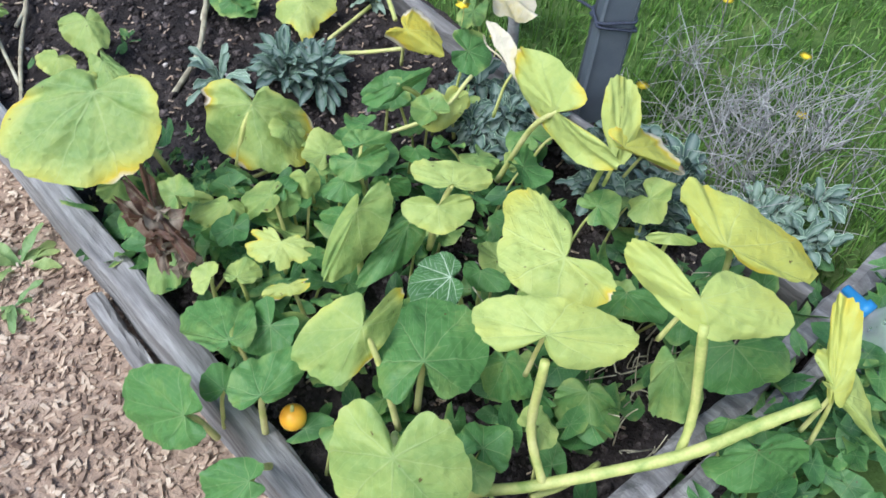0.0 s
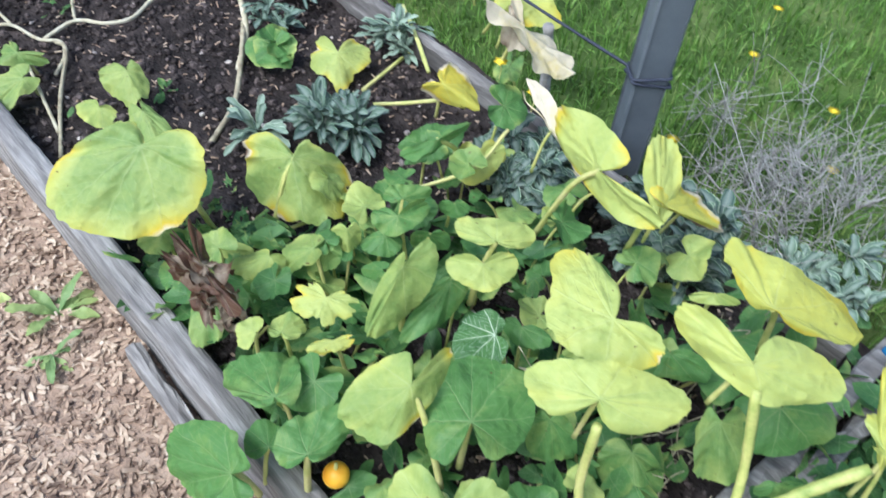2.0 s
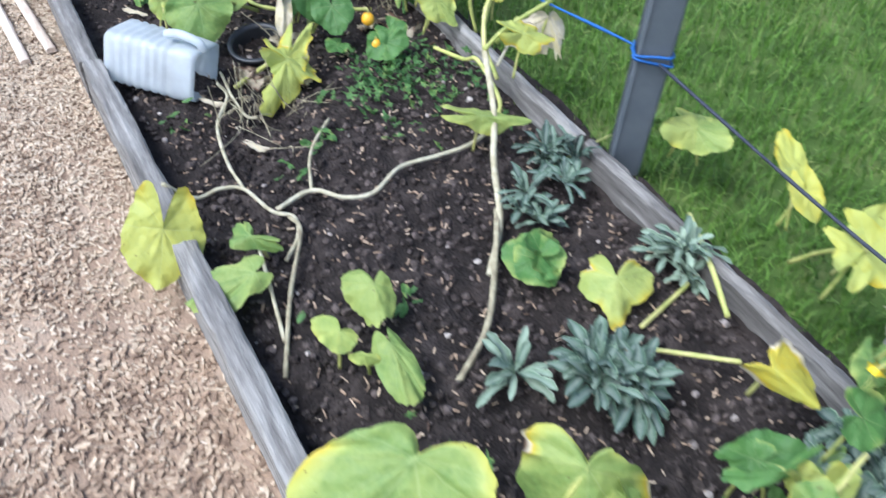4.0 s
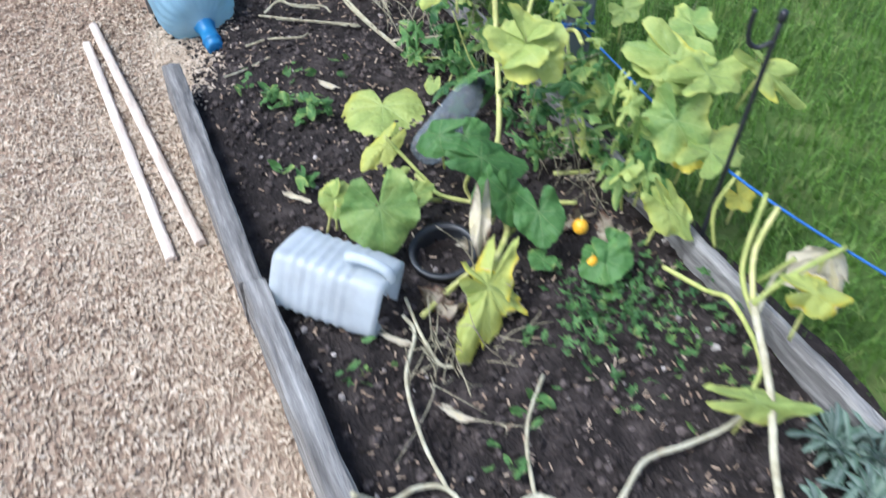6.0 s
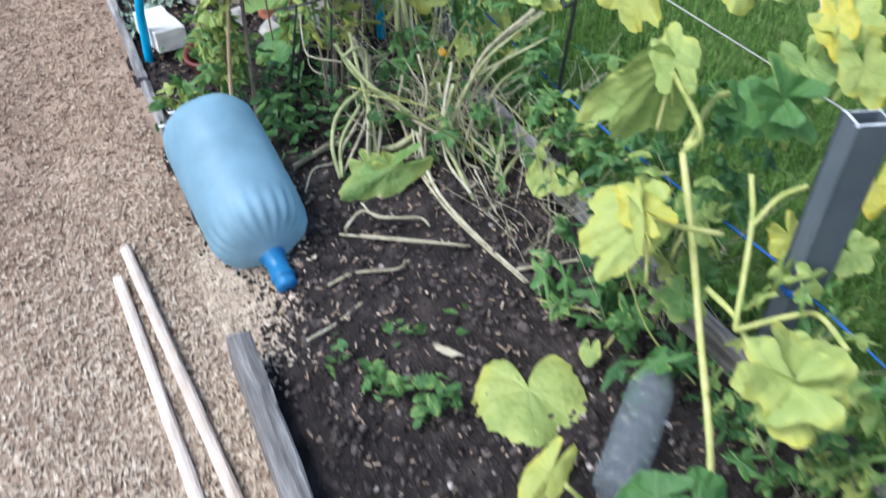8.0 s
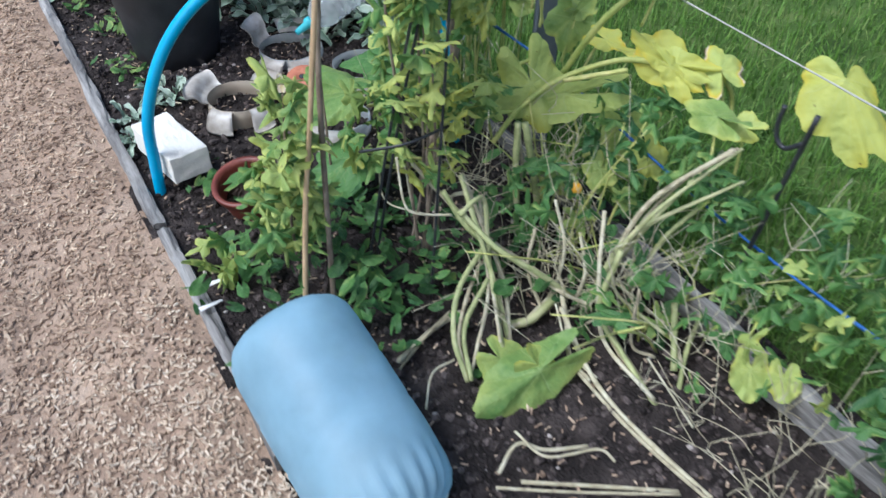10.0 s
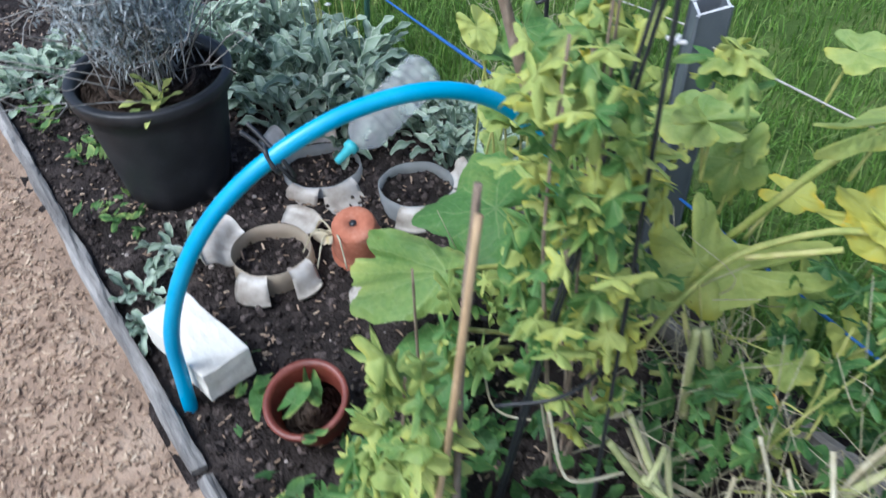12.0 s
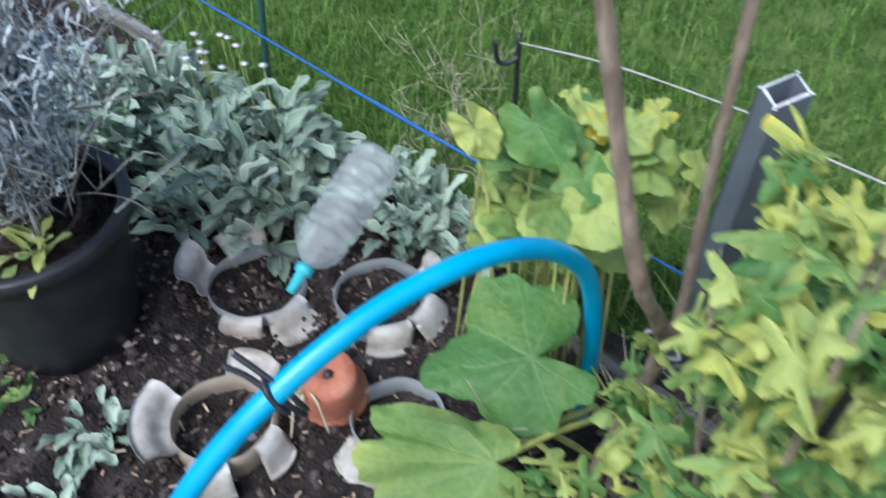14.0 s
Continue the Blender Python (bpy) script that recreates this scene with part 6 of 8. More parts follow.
tube("stem", [(0.854, 3.419, 0.080), (0.895, 3.326, 0.120), (0.950, 3.239, 0.150)], 0.0024, M_STEM, bindweed, wobble=0.08, ribs=0.1, seg=10)
dry_tangle = thing("dead_squash_vine", (0.95, 4.20, 0.05), "tangle of dry bleached squash stems", "dead vine", "squash plants in the bed")
tube("stem", [(0.921, 4.076, 0.120), (0.859, 4.133, 0.160), (0.786, 4.336, 0.200), (0.787, 4.427, 0.220), (0.833, 4.403, 0.240)], 0.0046, M_DRYVINE, dry_tangle, wobble=0.08, ribs=0.1, seg=10)
tube("stem", [(0.819, 4.393, 0.220), (0.754, 4.215, 0.160), (0.657, 4.106, 0.100), (0.616, 4.067, 0.080)], 0.0040, M_DRYVINE, dry_tangle, wobble=0.08, ribs=0.1, seg=10)
tube("stem", [(0.834, 4.383, 0.240), (0.700, 4.085, 0.120)], 0.0040, M_DRYVINE, dry_tangle, wobble=0.08, ribs=0.1, seg=10)
tube("stem", [(0.990, 4.149, 0.300), (0.924, 4.064, 0.200), (0.899, 3.994, 0.100), (0.899, 3.836, 0.080)], 0.0046, M_DRYVINE, dry_tangle, wobble=0.08, ribs=0.1, seg=10)
tube("stem", [(0.982, 4.005, 0.200), (0.929, 3.948, 0.120), (0.960, 3.906, 0.100)], 0.0035, M_DRYVINE, dry_tangle, wobble=0.08, ribs=0.1, seg=10)
tube("stem", [(0.813, 3.976, 0.080), (0.817, 3.822, 0.070), (0.834, 3.662, 0.070), (0.864, 3.489, 0.070)], 0.0040, M_DRYVINE, dry_tangle, wobble=0.08, ribs=0.1, seg=10)
tube("stem", [(0.611, 3.902, 0.100), (0.629, 3.829, 0.100), (0.725, 3.798, 0.090), (0.742, 3.766, 0.080)], 0.0029, M_DRYVINE, dry_tangle, wobble=0.08, ribs=0.1, seg=10)
tube("stem", [(0.522, 3.832, 0.080), (0.642, 3.751, 0.080), (0.798, 3.654, 0.080)], 0.0029, M_DRYVINE, dry_tangle, wobble=0.08, ribs=0.1, seg=10)
tube("stem", [(0.736, 4.680, 0.200), (0.713, 4.608, 0.120), (0.781, 4.535, 0.100)], 0.0023, M_DRYVINE, dry_tangle, wobble=0.08, ribs=0.1, seg=10)
tube("stem", [(0.842, 4.094, 0.150), (0.817, 4.002, 0.100), (0.837, 3.935, 0.080)], 0.0023, M_DRYVINE, dry_tangle, wobble=0.08, ribs=0.1, seg=10)
tube("stem", [(0.946, 3.912, 0.100), (0.939, 3.832, 0.080), (0.933, 3.755, 0.060)], 0.0023, M_DRYVINE, dry_tangle, wobble=0.08, ribs=0.1, seg=10)
tube("stem", [(0.508, 4.163, 0.070), (0.609, 4.207, 0.090), (0.668, 4.227, 0.100)], 0.0023, M_DRYVINE, dry_tangle, wobble=0.08, ribs=0.1, seg=10)
tube("stem", [(0.504, 4.049, 0.070), (0.547, 4.098, 0.100), (0.609, 4.114, 0.090)], 0.0023, M_DRYVINE, dry_tangle, wobble=0.08, ribs=0.1, seg=10)
tube("stem", [(0.699, 4.447, 0.340), (0.751, 4.386, 0.260), (0.827, 4.325, 0.160), (0.881, 4.245, 0.120), (0.943, 4.128, 0.080)], 0.0052, M_DRYVINE, dry_tangle, wobble=0.08, ribs=0.1, seg=10)
tube("stem", [(0.782, 4.374, 0.320), (0.805, 4.327, 0.220), (0.794, 4.217, 0.140), (0.752, 4.129, 0.100), (0.716, 4.069, 0.080)], 0.0052, M_DRYVINE, dry_tangle, wobble=0.08, ribs=0.1, seg=10)
tube("stem", [(0.784, 4.288, 0.140), (0.717, 4.240, 0.100), (0.645, 4.156, 0.080), (0.623, 4.077, 0.060)], 0.0046, M_DRYVINE, dry_tangle, wobble=0.08, ribs=0.1, seg=10)
tube("stem", [(0.980, 4.412, 0.360), (0.967, 4.371, 0.280), (0.957, 4.337, 0.220)], 0.0046, M_DRYVINE, dry_tangle, wobble=0.08, ribs=0.1, seg=10)
tube("stem", [(0.950, 4.411, 0.360), (0.948, 4.383, 0.280), (0.945, 4.378, 0.240)], 0.0040, M_DRYVINE, dry_tangle, wobble=0.08, ribs=0.1, seg=10)
tube("stem", [(0.956, 4.102, 0.100), (1.012, 4.116, 0.200), (1.065, 4.094, 0.340), (1.157, 4.010, 0.480)], 0.0058, M_DRYVINE, dry_tangle, wobble=0.08, ribs=0.1, seg=10)
tube("stem", [(0.975, 4.106, 0.100), (0.935, 4.040, 0.100), (0.921, 3.979, 0.080), (0.915, 3.889, 0.060)], 0.0046, M_DRYVINE, dry_tangle, wobble=0.08, ribs=0.1, seg=10)
tube("stem", [(1.027, 4.103, 0.120), (1.028, 4.041, 0.100), (1.041, 3.972, 0.100), (1.013, 3.878, 0.080)], 0.0040, M_DRYVINE, dry_tangle, wobble=0.08, ribs=0.1, seg=10)
tube("stem", [(0.902, 4.137, 0.100), (0.860, 4.046, 0.080), (0.841, 3.969, 0.070)], 0.0040, M_DRYVINE, dry_tangle, wobble=0.08, ribs=0.1, seg=10)
tube("stem", [(0.681, 4.234, 0.080), (0.576, 4.200, 0.080), (0.513, 4.180, 0.070)], 0.0040, M_DRYVINE, dry_tangle, wobble=0.08, ribs=0.1, seg=10)
tube("stem", [(0.893, 4.159, 0.100), (0.807, 4.139, 0.080), (0.763, 4.137, 0.080)], 0.0046, M_DRYVINE, dry_tangle, wobble=0.08, ribs=0.1, seg=10)
tube("stem", [(0.707, 4.492, 0.300), (0.716, 4.477, 0.200), (0.741, 4.467, 0.120), (0.828, 4.443, 0.100)], 0.0023, M_DRYVINE, dry_tangle, wobble=0.08, ribs=0.1, seg=10)
tube("stem", [(0.982, 4.464, 0.200), (1.050, 4.400, 0.200), (1.089, 4.330, 0.220)], 0.0023, M_DRYVINE, dry_tangle, wobble=0.08, ribs=0.1, seg=10)
tube("stem", [(0.974, 4.091, 0.100), (1.054, 4.113, 0.240), (1.105, 4.071, 0.380), (1.195, 4.028, 0.460)], 0.0035, M_DRYVINE, dry_tangle, wobble=0.08, ribs=0.1, seg=10)
leaf(dry_tangle, (0.726, 3.984, 0.120), (0.578, 3.987, 0.070), 0.125, 0.32, roll=-30, fold=.3, dry=.1)
leaf(dry_tangle, (0.731, 3.996, 0.120), (0.768, 3.968, 0.080), 0.089, 0.45, roll=35, fold=.3, dry=.3)
leaf(dry_tangle, (1.069, 3.765, 0.140), (1.035, 3.730, 0.100), 0.087, 0.45, roll=-5)
leaf(dry_tangle, (1.110, 3.718, 0.140), (1.074, 3.684, 0.120), 0.072, 0.48, roll=-5)
leaf(dry_tangle, (0.686, 4.061, 0.100), (0.712, 4.007, 0.080), 0.110, 0.38, roll=19, fold=.2)
arch = thing("squash_plant", (1.0, 4.15, 0.05), "bare squash plant of thick arching pale green stems", "squash plant", "squash plants in the bed")
tube("stem", [(0.72, 4.353, 0.32), (0.755, 4.287, 0.24), (0.83, 4.204, 0.18), (0.943, 4.128, 0.08)], 0.0062, M_PALESTEM, arch, wobble=0.08, ribs=0.1, seg=10)
tube("stem", [(0.767, 4.359, 0.34), (0.76, 4.28, 0.26), (0.756, 4.193, 0.16), (0.735, 4.098, 0.08)], 0.0058, M_PALESTEM, arch, wobble=0.08, ribs=0.1, seg=10)
tube("stem", [(0.764, 4.254, 0.22), (0.662, 4.189, 0.2), (0.616, 4.13, 0.14), (0.611, 4.065, 0.07)], 0.0058, M_PALESTEM, arch, wobble=0.08, ribs=0.1, seg=10)
tube("stem", [(0.696, 4.228, 0.08), (0.62, 4.222, 0.07), (0.52, 4.189, 0.06)], 0.006, M_DRYVINE, arch, wobble=0.08, ribs=0.1, seg=10)
tube("stem", [(0.888, 4.146, 0.1), (0.816, 4.133, 0.08), (0.769, 4.149, 0.07)], 0.01, M_PALESTEM, arch, wobble=0.08, ribs=0.1, seg=10)
tube("stem", [(0.94, 4.092, 0.14), (0.925, 4.003, 0.1), (0.919, 3.88, 0.06)], 0.006, M_DRYVINE, arch, wobble=0.08, ribs=0.1, seg=10)
tube("stem", [(0.878, 4.117, 0.14), (0.849, 4.058, 0.11), (0.816, 3.998, 0.09), (0.825, 3.94, 0.07)], 0.005, M_DRYVINE, arch, wobble=0.08, ribs=0.1, seg=10)
tube("stem", [(0.962, 4.116, 0.08), (1.001, 4.106, 0.2), (1.059, 4.066, 0.34), (1.201, 4.024, 0.46)], 0.0085, M_PALESTEM, arch, 0.003, wobble=0.08, ribs=0.1, seg=10)
tube("stem", [(0.976, 4.121, 0.1), (1.025, 4.094, 0.26), (1.198, 3.996, 0.4)], 0.0072, M_PALESTEM, arch, 0.003, wobble=0.08, ribs=0.1, seg=10)
tube("stem", [(1.199, 3.976, 0.12), (1.062, 3.908, 0.09), (0.973, 3.839, 0.06)], 0.005, M_PALESTEM, arch, wobble=0.08, ribs=0.1, seg=10)
tube("stem", [(0.642, 4.407, 0.4), (0.632, 4.36, 0.32), (0.648, 4.337, 0.3), (0.721, 4.316, 0.28)], 0.0028, M_DRYVINE, arch, wobble=0.08, ribs=0.1, seg=10)
tube("stem", [(0.928, 4.387, 0.4), (0.922, 4.374, 0.3), (0.925, 4.362, 0.2)], 0.008, M_PALESTEM, arch, wobble=0.08, ribs=0.1, seg=10)
tube("stem", [(0.941, 4.379, 0.4), (0.952, 4.354, 0.3), (0.965, 4.337, 0.2)], 0.008, M_PALESTEM, arch, wobble=0.08, ribs=0.1, seg=10)
tube("stem", [(0.971, 4.079, 0.2), (0.979, 4.052, 0.14), (1.02, 3.942, 0.1)], 0.004, M_PALESTEM, arch, wobble=0.08, ribs=0.1, seg=10)
tube("stem", [(0.87, 4.22, 0.25), (0.844, 4.198, 0.16), (0.851, 4.14, 0.08)], 0.004, M_DRYVINE, arch, wobble=0.08, ribs=0.1, seg=10)
tube("stem", [(0.923, 4.23, 0.3), (0.928, 4.185, 0.2), (0.893, 4.158, 0.1)], 0.004, M_DRYVINE, arch, wobble=0.08, ribs=0.1, seg=10)
tube("stem", [(0.969, 4.188, 0.22), (0.954, 4.137, 0.15), (0.924, 4.124, 0.08)], 0.004, M_DRYVINE, arch, wobble=0.08, ribs=0.1, seg=10)
tube("stem", [(0.716, 4.28, 0.32), (0.759, 4.198, 0.26), (0.83, 4.145, 0.2), (0.897, 4.112, 0.13)], 0.006, M_PALESTEM, arch, wobble=0.08, ribs=0.1, seg=10)
tube("stem", [(0.71, 4.267, 0.32), (0.752, 4.281, 0.33), (0.79, 4.296, 0.3), (0.767, 4.237, 0.2), (0.706, 4.084, 0.1)], 0.0052, M_PALESTEM, arch, wobble=0.08, ribs=0.1, seg=10)
tube("stem", [(0.939, 4.036, 0.3), (0.904, 4.029, 0.16), (0.91, 3.953, 0.1), (0.906, 3.833, 0.06)], 0.006, M_PALESTEM, arch, wobble=0.08, ribs=0.1, seg=10)
tube("stem", [(0.852, 4.086, 0.14), (0.826, 3.921, 0.08), (0.835, 3.721, 0.07), (0.875, 3.491, 0.06)], 0.005, M_DRYVINE, arch, wobble=0.08, ribs=0.1, seg=10)
tube("stem", [(0.719, 4.169, 0.22), (0.645, 4.137, 0.14), (0.614, 4.056, 0.08)], 0.0052, M_PALESTEM, arch, wobble=0.08, ribs=0.1, seg=10)
tube("stem", [(1.067, 3.975, 0.14), (0.991, 3.875, 0.07)], 0.007, M_PALESTEM, arch, wobble=0.08, ribs=0.1, seg=10)
tube("stem", [(1.185, 4.062, 0.3), (1.088, 4.064, 0.24), (1.039, 4.08, 0.1)], 0.005, M_PALESTEM, arch, wobble=0.08, ribs=0.1, seg=10)
tube("stem", [(1.285, 4.125, 0.36), (1.111, 4.105, 0.28), (1.008, 4.122, 0.14)], 0.005, M_PALESTEM, arch, wobble=0.08, ribs=0.1, seg=10)
tube("stem", [(0.547, 3.859, 0.07), (0.603, 3.883, 0.09), (0.647, 3.85, 0.08), (0.724, 3.822, 0.07)], 0.004, M_DRYVINE, arch, wobble=0.08, ribs=0.1, seg=10)
tube("stem", [(0.576, 3.828, 0.06), (0.696, 3.743, 0.065), (0.808, 3.665, 0.065)], 0.004, M_DRYVINE, arch, wobble=0.08, ribs=0.1, seg=10)
tube("stem", [(0.337, 3.536, 0.065), (0.407, 3.555, 0.065), (0.491, 3.595, 0.065)], 0.003, M_DRYVINE, arch, wobble=0.08, ribs=0.1, seg=10)
tube("stem", [(0.439, 3.683, 0.065), (0.511, 3.691, 0.07), (0.605, 3.656, 0.075), (0.638, 3.679, 0.07)], 0.004, M_DRYVINE, arch, wobble=0.08, ribs=0.1, seg=10)
tube("stem", [(1.072, 3.494, 0.07), (0.948, 3.519, 0.07), (0.868, 3.537, 0.07)], 0.004, M_DRYVINE, arch, wobble=0.08, ribs=0.1, seg=10)
rear_squash = thing("squash_plant", (1.10, 4.50, 0.05), "rangy squash with long pale stems and yellow leaves", "squash plant", "squash plants in the bed")
blade(rear_squash, (1.436, 4.008, 0.55), (1.398, 3.902, 0.42), (1.363, 4.058, 0.5), (1.47, 3.891, 0.48), .58, shape="angular", dry=.1, wave=.07, cup=-.06)
blade(rear_squash, (1.629, 3.79, 0.6), (1.589, 3.731, 0.5), (1.569, 3.878, 0.56), (1.739, 3.763, 0.56), .52, shape="angular", dry=.15, wave=.08, cup=-.06)
blade(rear_squash, (1.761, 3.733, 0.6), (1.697, 3.719, 0.52), (1.695, 3.8, 0.58), (1.802, 3.669, 0.54), .40, shape="angular", dry=.05, wave=.07, cup=-.06)
leaf(rear_squash, (1.084, 4.431, 0.400), (0.972, 4.552, 0.340), 0.121, 0.44, roll=-33, shape="angular", fold=.2, dry=.05)
leaf(rear_squash, (1.027, 4.479, 0.420), (1.035, 4.414, 0.320), 0.163, 0.46, roll=31, shape="angular", fold=.2, dry=.1)
leaf(rear_squash, (1.246, 4.294, 0.500), (1.221, 4.394, 0.540), 0.121, 0.62, roll=-33, shape="angular", dry=.1, fold=.1, wave=.1)
leaf(rear_squash, (1.251, 4.291, 0.500), (1.191, 4.395, 0.500), 0.077, 0.60, roll=-34, shape="angular", wave=.1)
leaf(rear_squash, (1.240, 4.276, 0.500), (1.278, 4.214, 0.460), 0.065, 0.62, roll=38, shape="angular", fold=.2)
leaf(rear_squash, (1.321, 4.215, 0.500), (1.349, 4.282, 0.520), 0.100, 0.50, roll=-23, shape="angular", fold=.2, dry=.4)
leaf(rear_squash, (1.210, 4.112, 0.480), (1.223, 4.209, 0.460), 0.083, 0.36, roll=-31, shape="angular", fold=.2)
leaf(rear_squash, (1.259, 4.073, 0.460), (1.246, 4.118, 0.460), 0.075, 0.50, roll=-33, shape="angular")
leaf(rear_squash, (1.090, 4.580, 0.620), (1.059, 4.671, 0.600), 0.098, 0.36, roll=-37, shape="angular")
leaf(rear_squash, (1.108, 4.569, 0.620), (1.236, 4.588, 0.600), 0.098, 0.44, roll=25, shape="angular")
leaf(rear_squash, (1.193, 4.563, 0.500), (1.171, 4.551, 0.420), 0.128, 0.36, roll=-8, shape="angular", fold=.1)
leaf(rear_squash, (1.216, 4.560, 0.520), (1.268, 4.580, 0.520), 0.070, 0.40, roll=12, shape="angular")
leaf(rear_squash, (1.273, 4.364, 0.660), (1.482, 4.336, 0.620), 0.087, 0.42, roll=30, shape="angular", fold=.2)
leaf(rear_squash, (1.113, 4.303, 0.260), (1.084, 4.294, 0.220), 0.091, 0.40, roll=-8, shape="angular")
leaf(rear_squash, (1.015, 4.250, 0.200), (1.015, 4.223, 0.160), 0.099, 0.36, roll=27, shape="lobed")
leaf(rear_squash, (1.108, 4.218, 0.240), (1.144, 4.200, 0.220), 0.067, 0.36, roll=30, shape="lobed")
leaf(rear_squash, (1.206, 4.069, 0.140), (1.218, 4.049, 0.100), 0.070, 0.36, roll=50, shape="lobed")
leaf(rear_squash, (1.032, 3.978, 0.100), (1.044, 3.928, 0.080), 0.099, 0.34, roll=24, shape="lobed")
leaf(rear_squash, (0.932, 4.525, 0.360), (0.914, 4.518, 0.300), 0.087, 0.30, roll=-18, shape="lobed")
tube("stem", [(0.925, 4.470, 0.300), (0.988, 4.459, 0.380), (1.078, 4.436, 0.440), (1.164, 4.356, 0.500), (1.243, 4.291, 0.500)], 0.0064, M_STEM, rear_squash, wobble=0.08, ribs=0.1, seg=10)
tube("stem", [(1.076, 4.426, 0.440), (1.150, 4.316, 0.500)], 0.0056, M_STEM, rear_squash, wobble=0.08, ribs=0.1, seg=10)
tube("stem", [(0.913, 4.561, 0.400), (0.993, 4.556, 0.420), (1.061, 4.537, 0.440)], 0.0048, M_STEM, rear_squash, wobble=0.08, ribs=0.1, seg=10)
tube("stem", [(1.123, 4.496, 0.400), (1.153, 4.421, 0.560), (1.222, 4.371, 0.660)], 0.0072, M_STEM, rear_squash, wobble=0.08, ribs=0.1, seg=10)
tube("stem", [(1.321, 4.215, 0.500), (1.380, 4.213, 0.420), (1.364, 4.188, 0.360)], 0.0056, M_STEM, rear_squash, wobble=0.08, ribs=0.1, seg=10)
tube("stem", [(0.816, 4.891, 0.200), (0.835, 4.801, 0.250), (0.794, 4.615, 0.300)], 0.0048, M_STEM, rear_squash, wobble=0.08, ribs=0.1, seg=10)
far_squash = thing("squash_plant", (0.85, 4.85, 0.05), "low squash plant with broad fresh green leaves", "squash plant", "squash plants in the bed")
blade(far_squash, (0.889, 4.838, 0.36), (0.781, 4.973, 0.3), (1.006, 4.961, 0.37), (0.833, 4.745, 0.33), .25, shape="angular", dry=.0, wave=.06, back=.55, stalk=(1.0, 4.80, 0.1))
blade(far_squash, (0.727, 4.779, 0.33), (0.624, 4.978, 0.24), (0.739, 4.912, 0.33), (0.614, 4.788, 0.25), .32, shape="angular", dry=.1, wave=.09, back=.3, stalk=(0.95, 4.724, 0.25))
blade(far_squash, (0.683, 4.703, 0.2), (0.562, 4.74, 0.12), (0.69, 4.806, 0.2), (0.657, 4.633, 0.14), .23, shape="angular", dry=.03, wave=.07, stalk=(0.83, 4.70, 0.12))
leaf(far_squash, (1.076, 5.063, 0.300), (1.040, 5.060, 0.280), 0.098, 0.34, roll=-16, shape="angular")
leaf(far_squash, (1.136, 5.093, 0.420), (1.132, 5.150, 0.420), 0.097, 0.38, roll=-26, shape="angular")
leaf(far_squash, (1.102, 5.049, 0.420), (1.073, 5.065, 0.400), 0.084, 0.36, roll=-30, shape="angular")
leaf(far_squash, (1.157, 4.913, 0.500), (1.166, 4.962, 0.520), 0.110, 0.36, roll=-22, shape="angular")
leaf(far_squash, (1.235, 4.883, 0.500), (1.294, 4.848, 0.500), 0.133, 0.38, roll=29, shape="angular")
leaf(far_squash, (1.221, 4.919, 0.550), (1.274, 4.896, 0.560), 0.091, 0.42, roll=27, shape="angular")
leaf(far_squash, (1.181, 4.903, 0.480), (1.195, 4.868, 0.440), 0.091, 0.40, roll=38, shape="angular")
leaf(far_squash, (1.289, 4.907, 0.560), (1.252, 4.918, 0.560), 0.062, 0.60, roll=-26, shape="angular")
leaf(far_squash, (1.160, 5.063, 0.500), (1.166, 5.048, 0.440), 0.063, 0.60, roll=56, shape="angular")
leaf(far_squash, (1.204, 4.963, 0.550), (1.202, 4.951, 0.520), 0.051, 0.74, roll=34, shape="angular")
leaf(far_squash, (1.279, 4.814, 0.500), (1.312, 4.794, 0.480), 0.072, 0.45, roll=36, shape="angular")
tube("stem", [(0.811, 4.819, 0.200), (0.923, 4.803, 0.160), (1.024, 4.771, 0.140)], 0.0064, M_STEM, far_squash, wobble=0.08, ribs=0.1, seg=10)
tube("stem", [(0.744, 4.837, 0.120), (0.808, 4.771, 0.120), (0.877, 4.708, 0.120)], 0.0056, M_STEM, far_squash, wobble=0.08, ribs=0.1, seg=10)
tube("stem", [(0.696, 4.712, 0.140), (0.745, 4.716, 0.140), (0.818, 4.699, 0.120)], 0.0056, M_STEM, far_squash, wobble=0.08, ribs=0.1, seg=10)
tube("stem", [(0.825, 4.797, 0.300), (0.893, 4.769, 0.200), (0.959, 4.716, 0.100)], 0.0048, M_STEM, far_squash, wobble=0.08, ribs=0.1, seg=10)
tube("stem", [(1.097, 5.030, 0.420), (1.148, 5.015, 0.400), (1.177, 4.973, 0.440)], 0.0048, M_STEM, far_squash, wobble=0.08, ribs=0.1, seg=10)
back_squash = thing("squash_plant", (1.20, 4.40, 0.05), "squash shoots with yellow leaves at the grass edge", "squash plant", "squash plants in the bed")
leaf(back_squash, (1.252, 4.396, 0.280), (1.238, 4.339, 0.200), 0.115, 0.42, roll=32, shape="angular", fold=.2)
leaf(back_squash, (1.009, 4.369, 0.260), (1.003, 4.406, 0.260), 0.085, 0.36, roll=-23, shape="lobed")
leaf(back_squash, (1.018, 4.345, 0.260), (1.036, 4.304, 0.200), 0.104, 0.34, roll=39, shape="lobed")
leaf(back_squash, (1.129, 4.294, 0.240), (1.142, 4.255, 0.200), 0.090, 0.36, roll=35, shape="lobed")
leaf(back_squash, (1.245, 4.284, 0.260), (1.272, 4.251, 0.200), 0.084, 0.55, roll=50, shape="angular")
leaf(back_squash, (1.508, 4.570, 0.600), (1.520, 4.508, 0.600), 0.096, 0.40, roll=36, shape="angular")
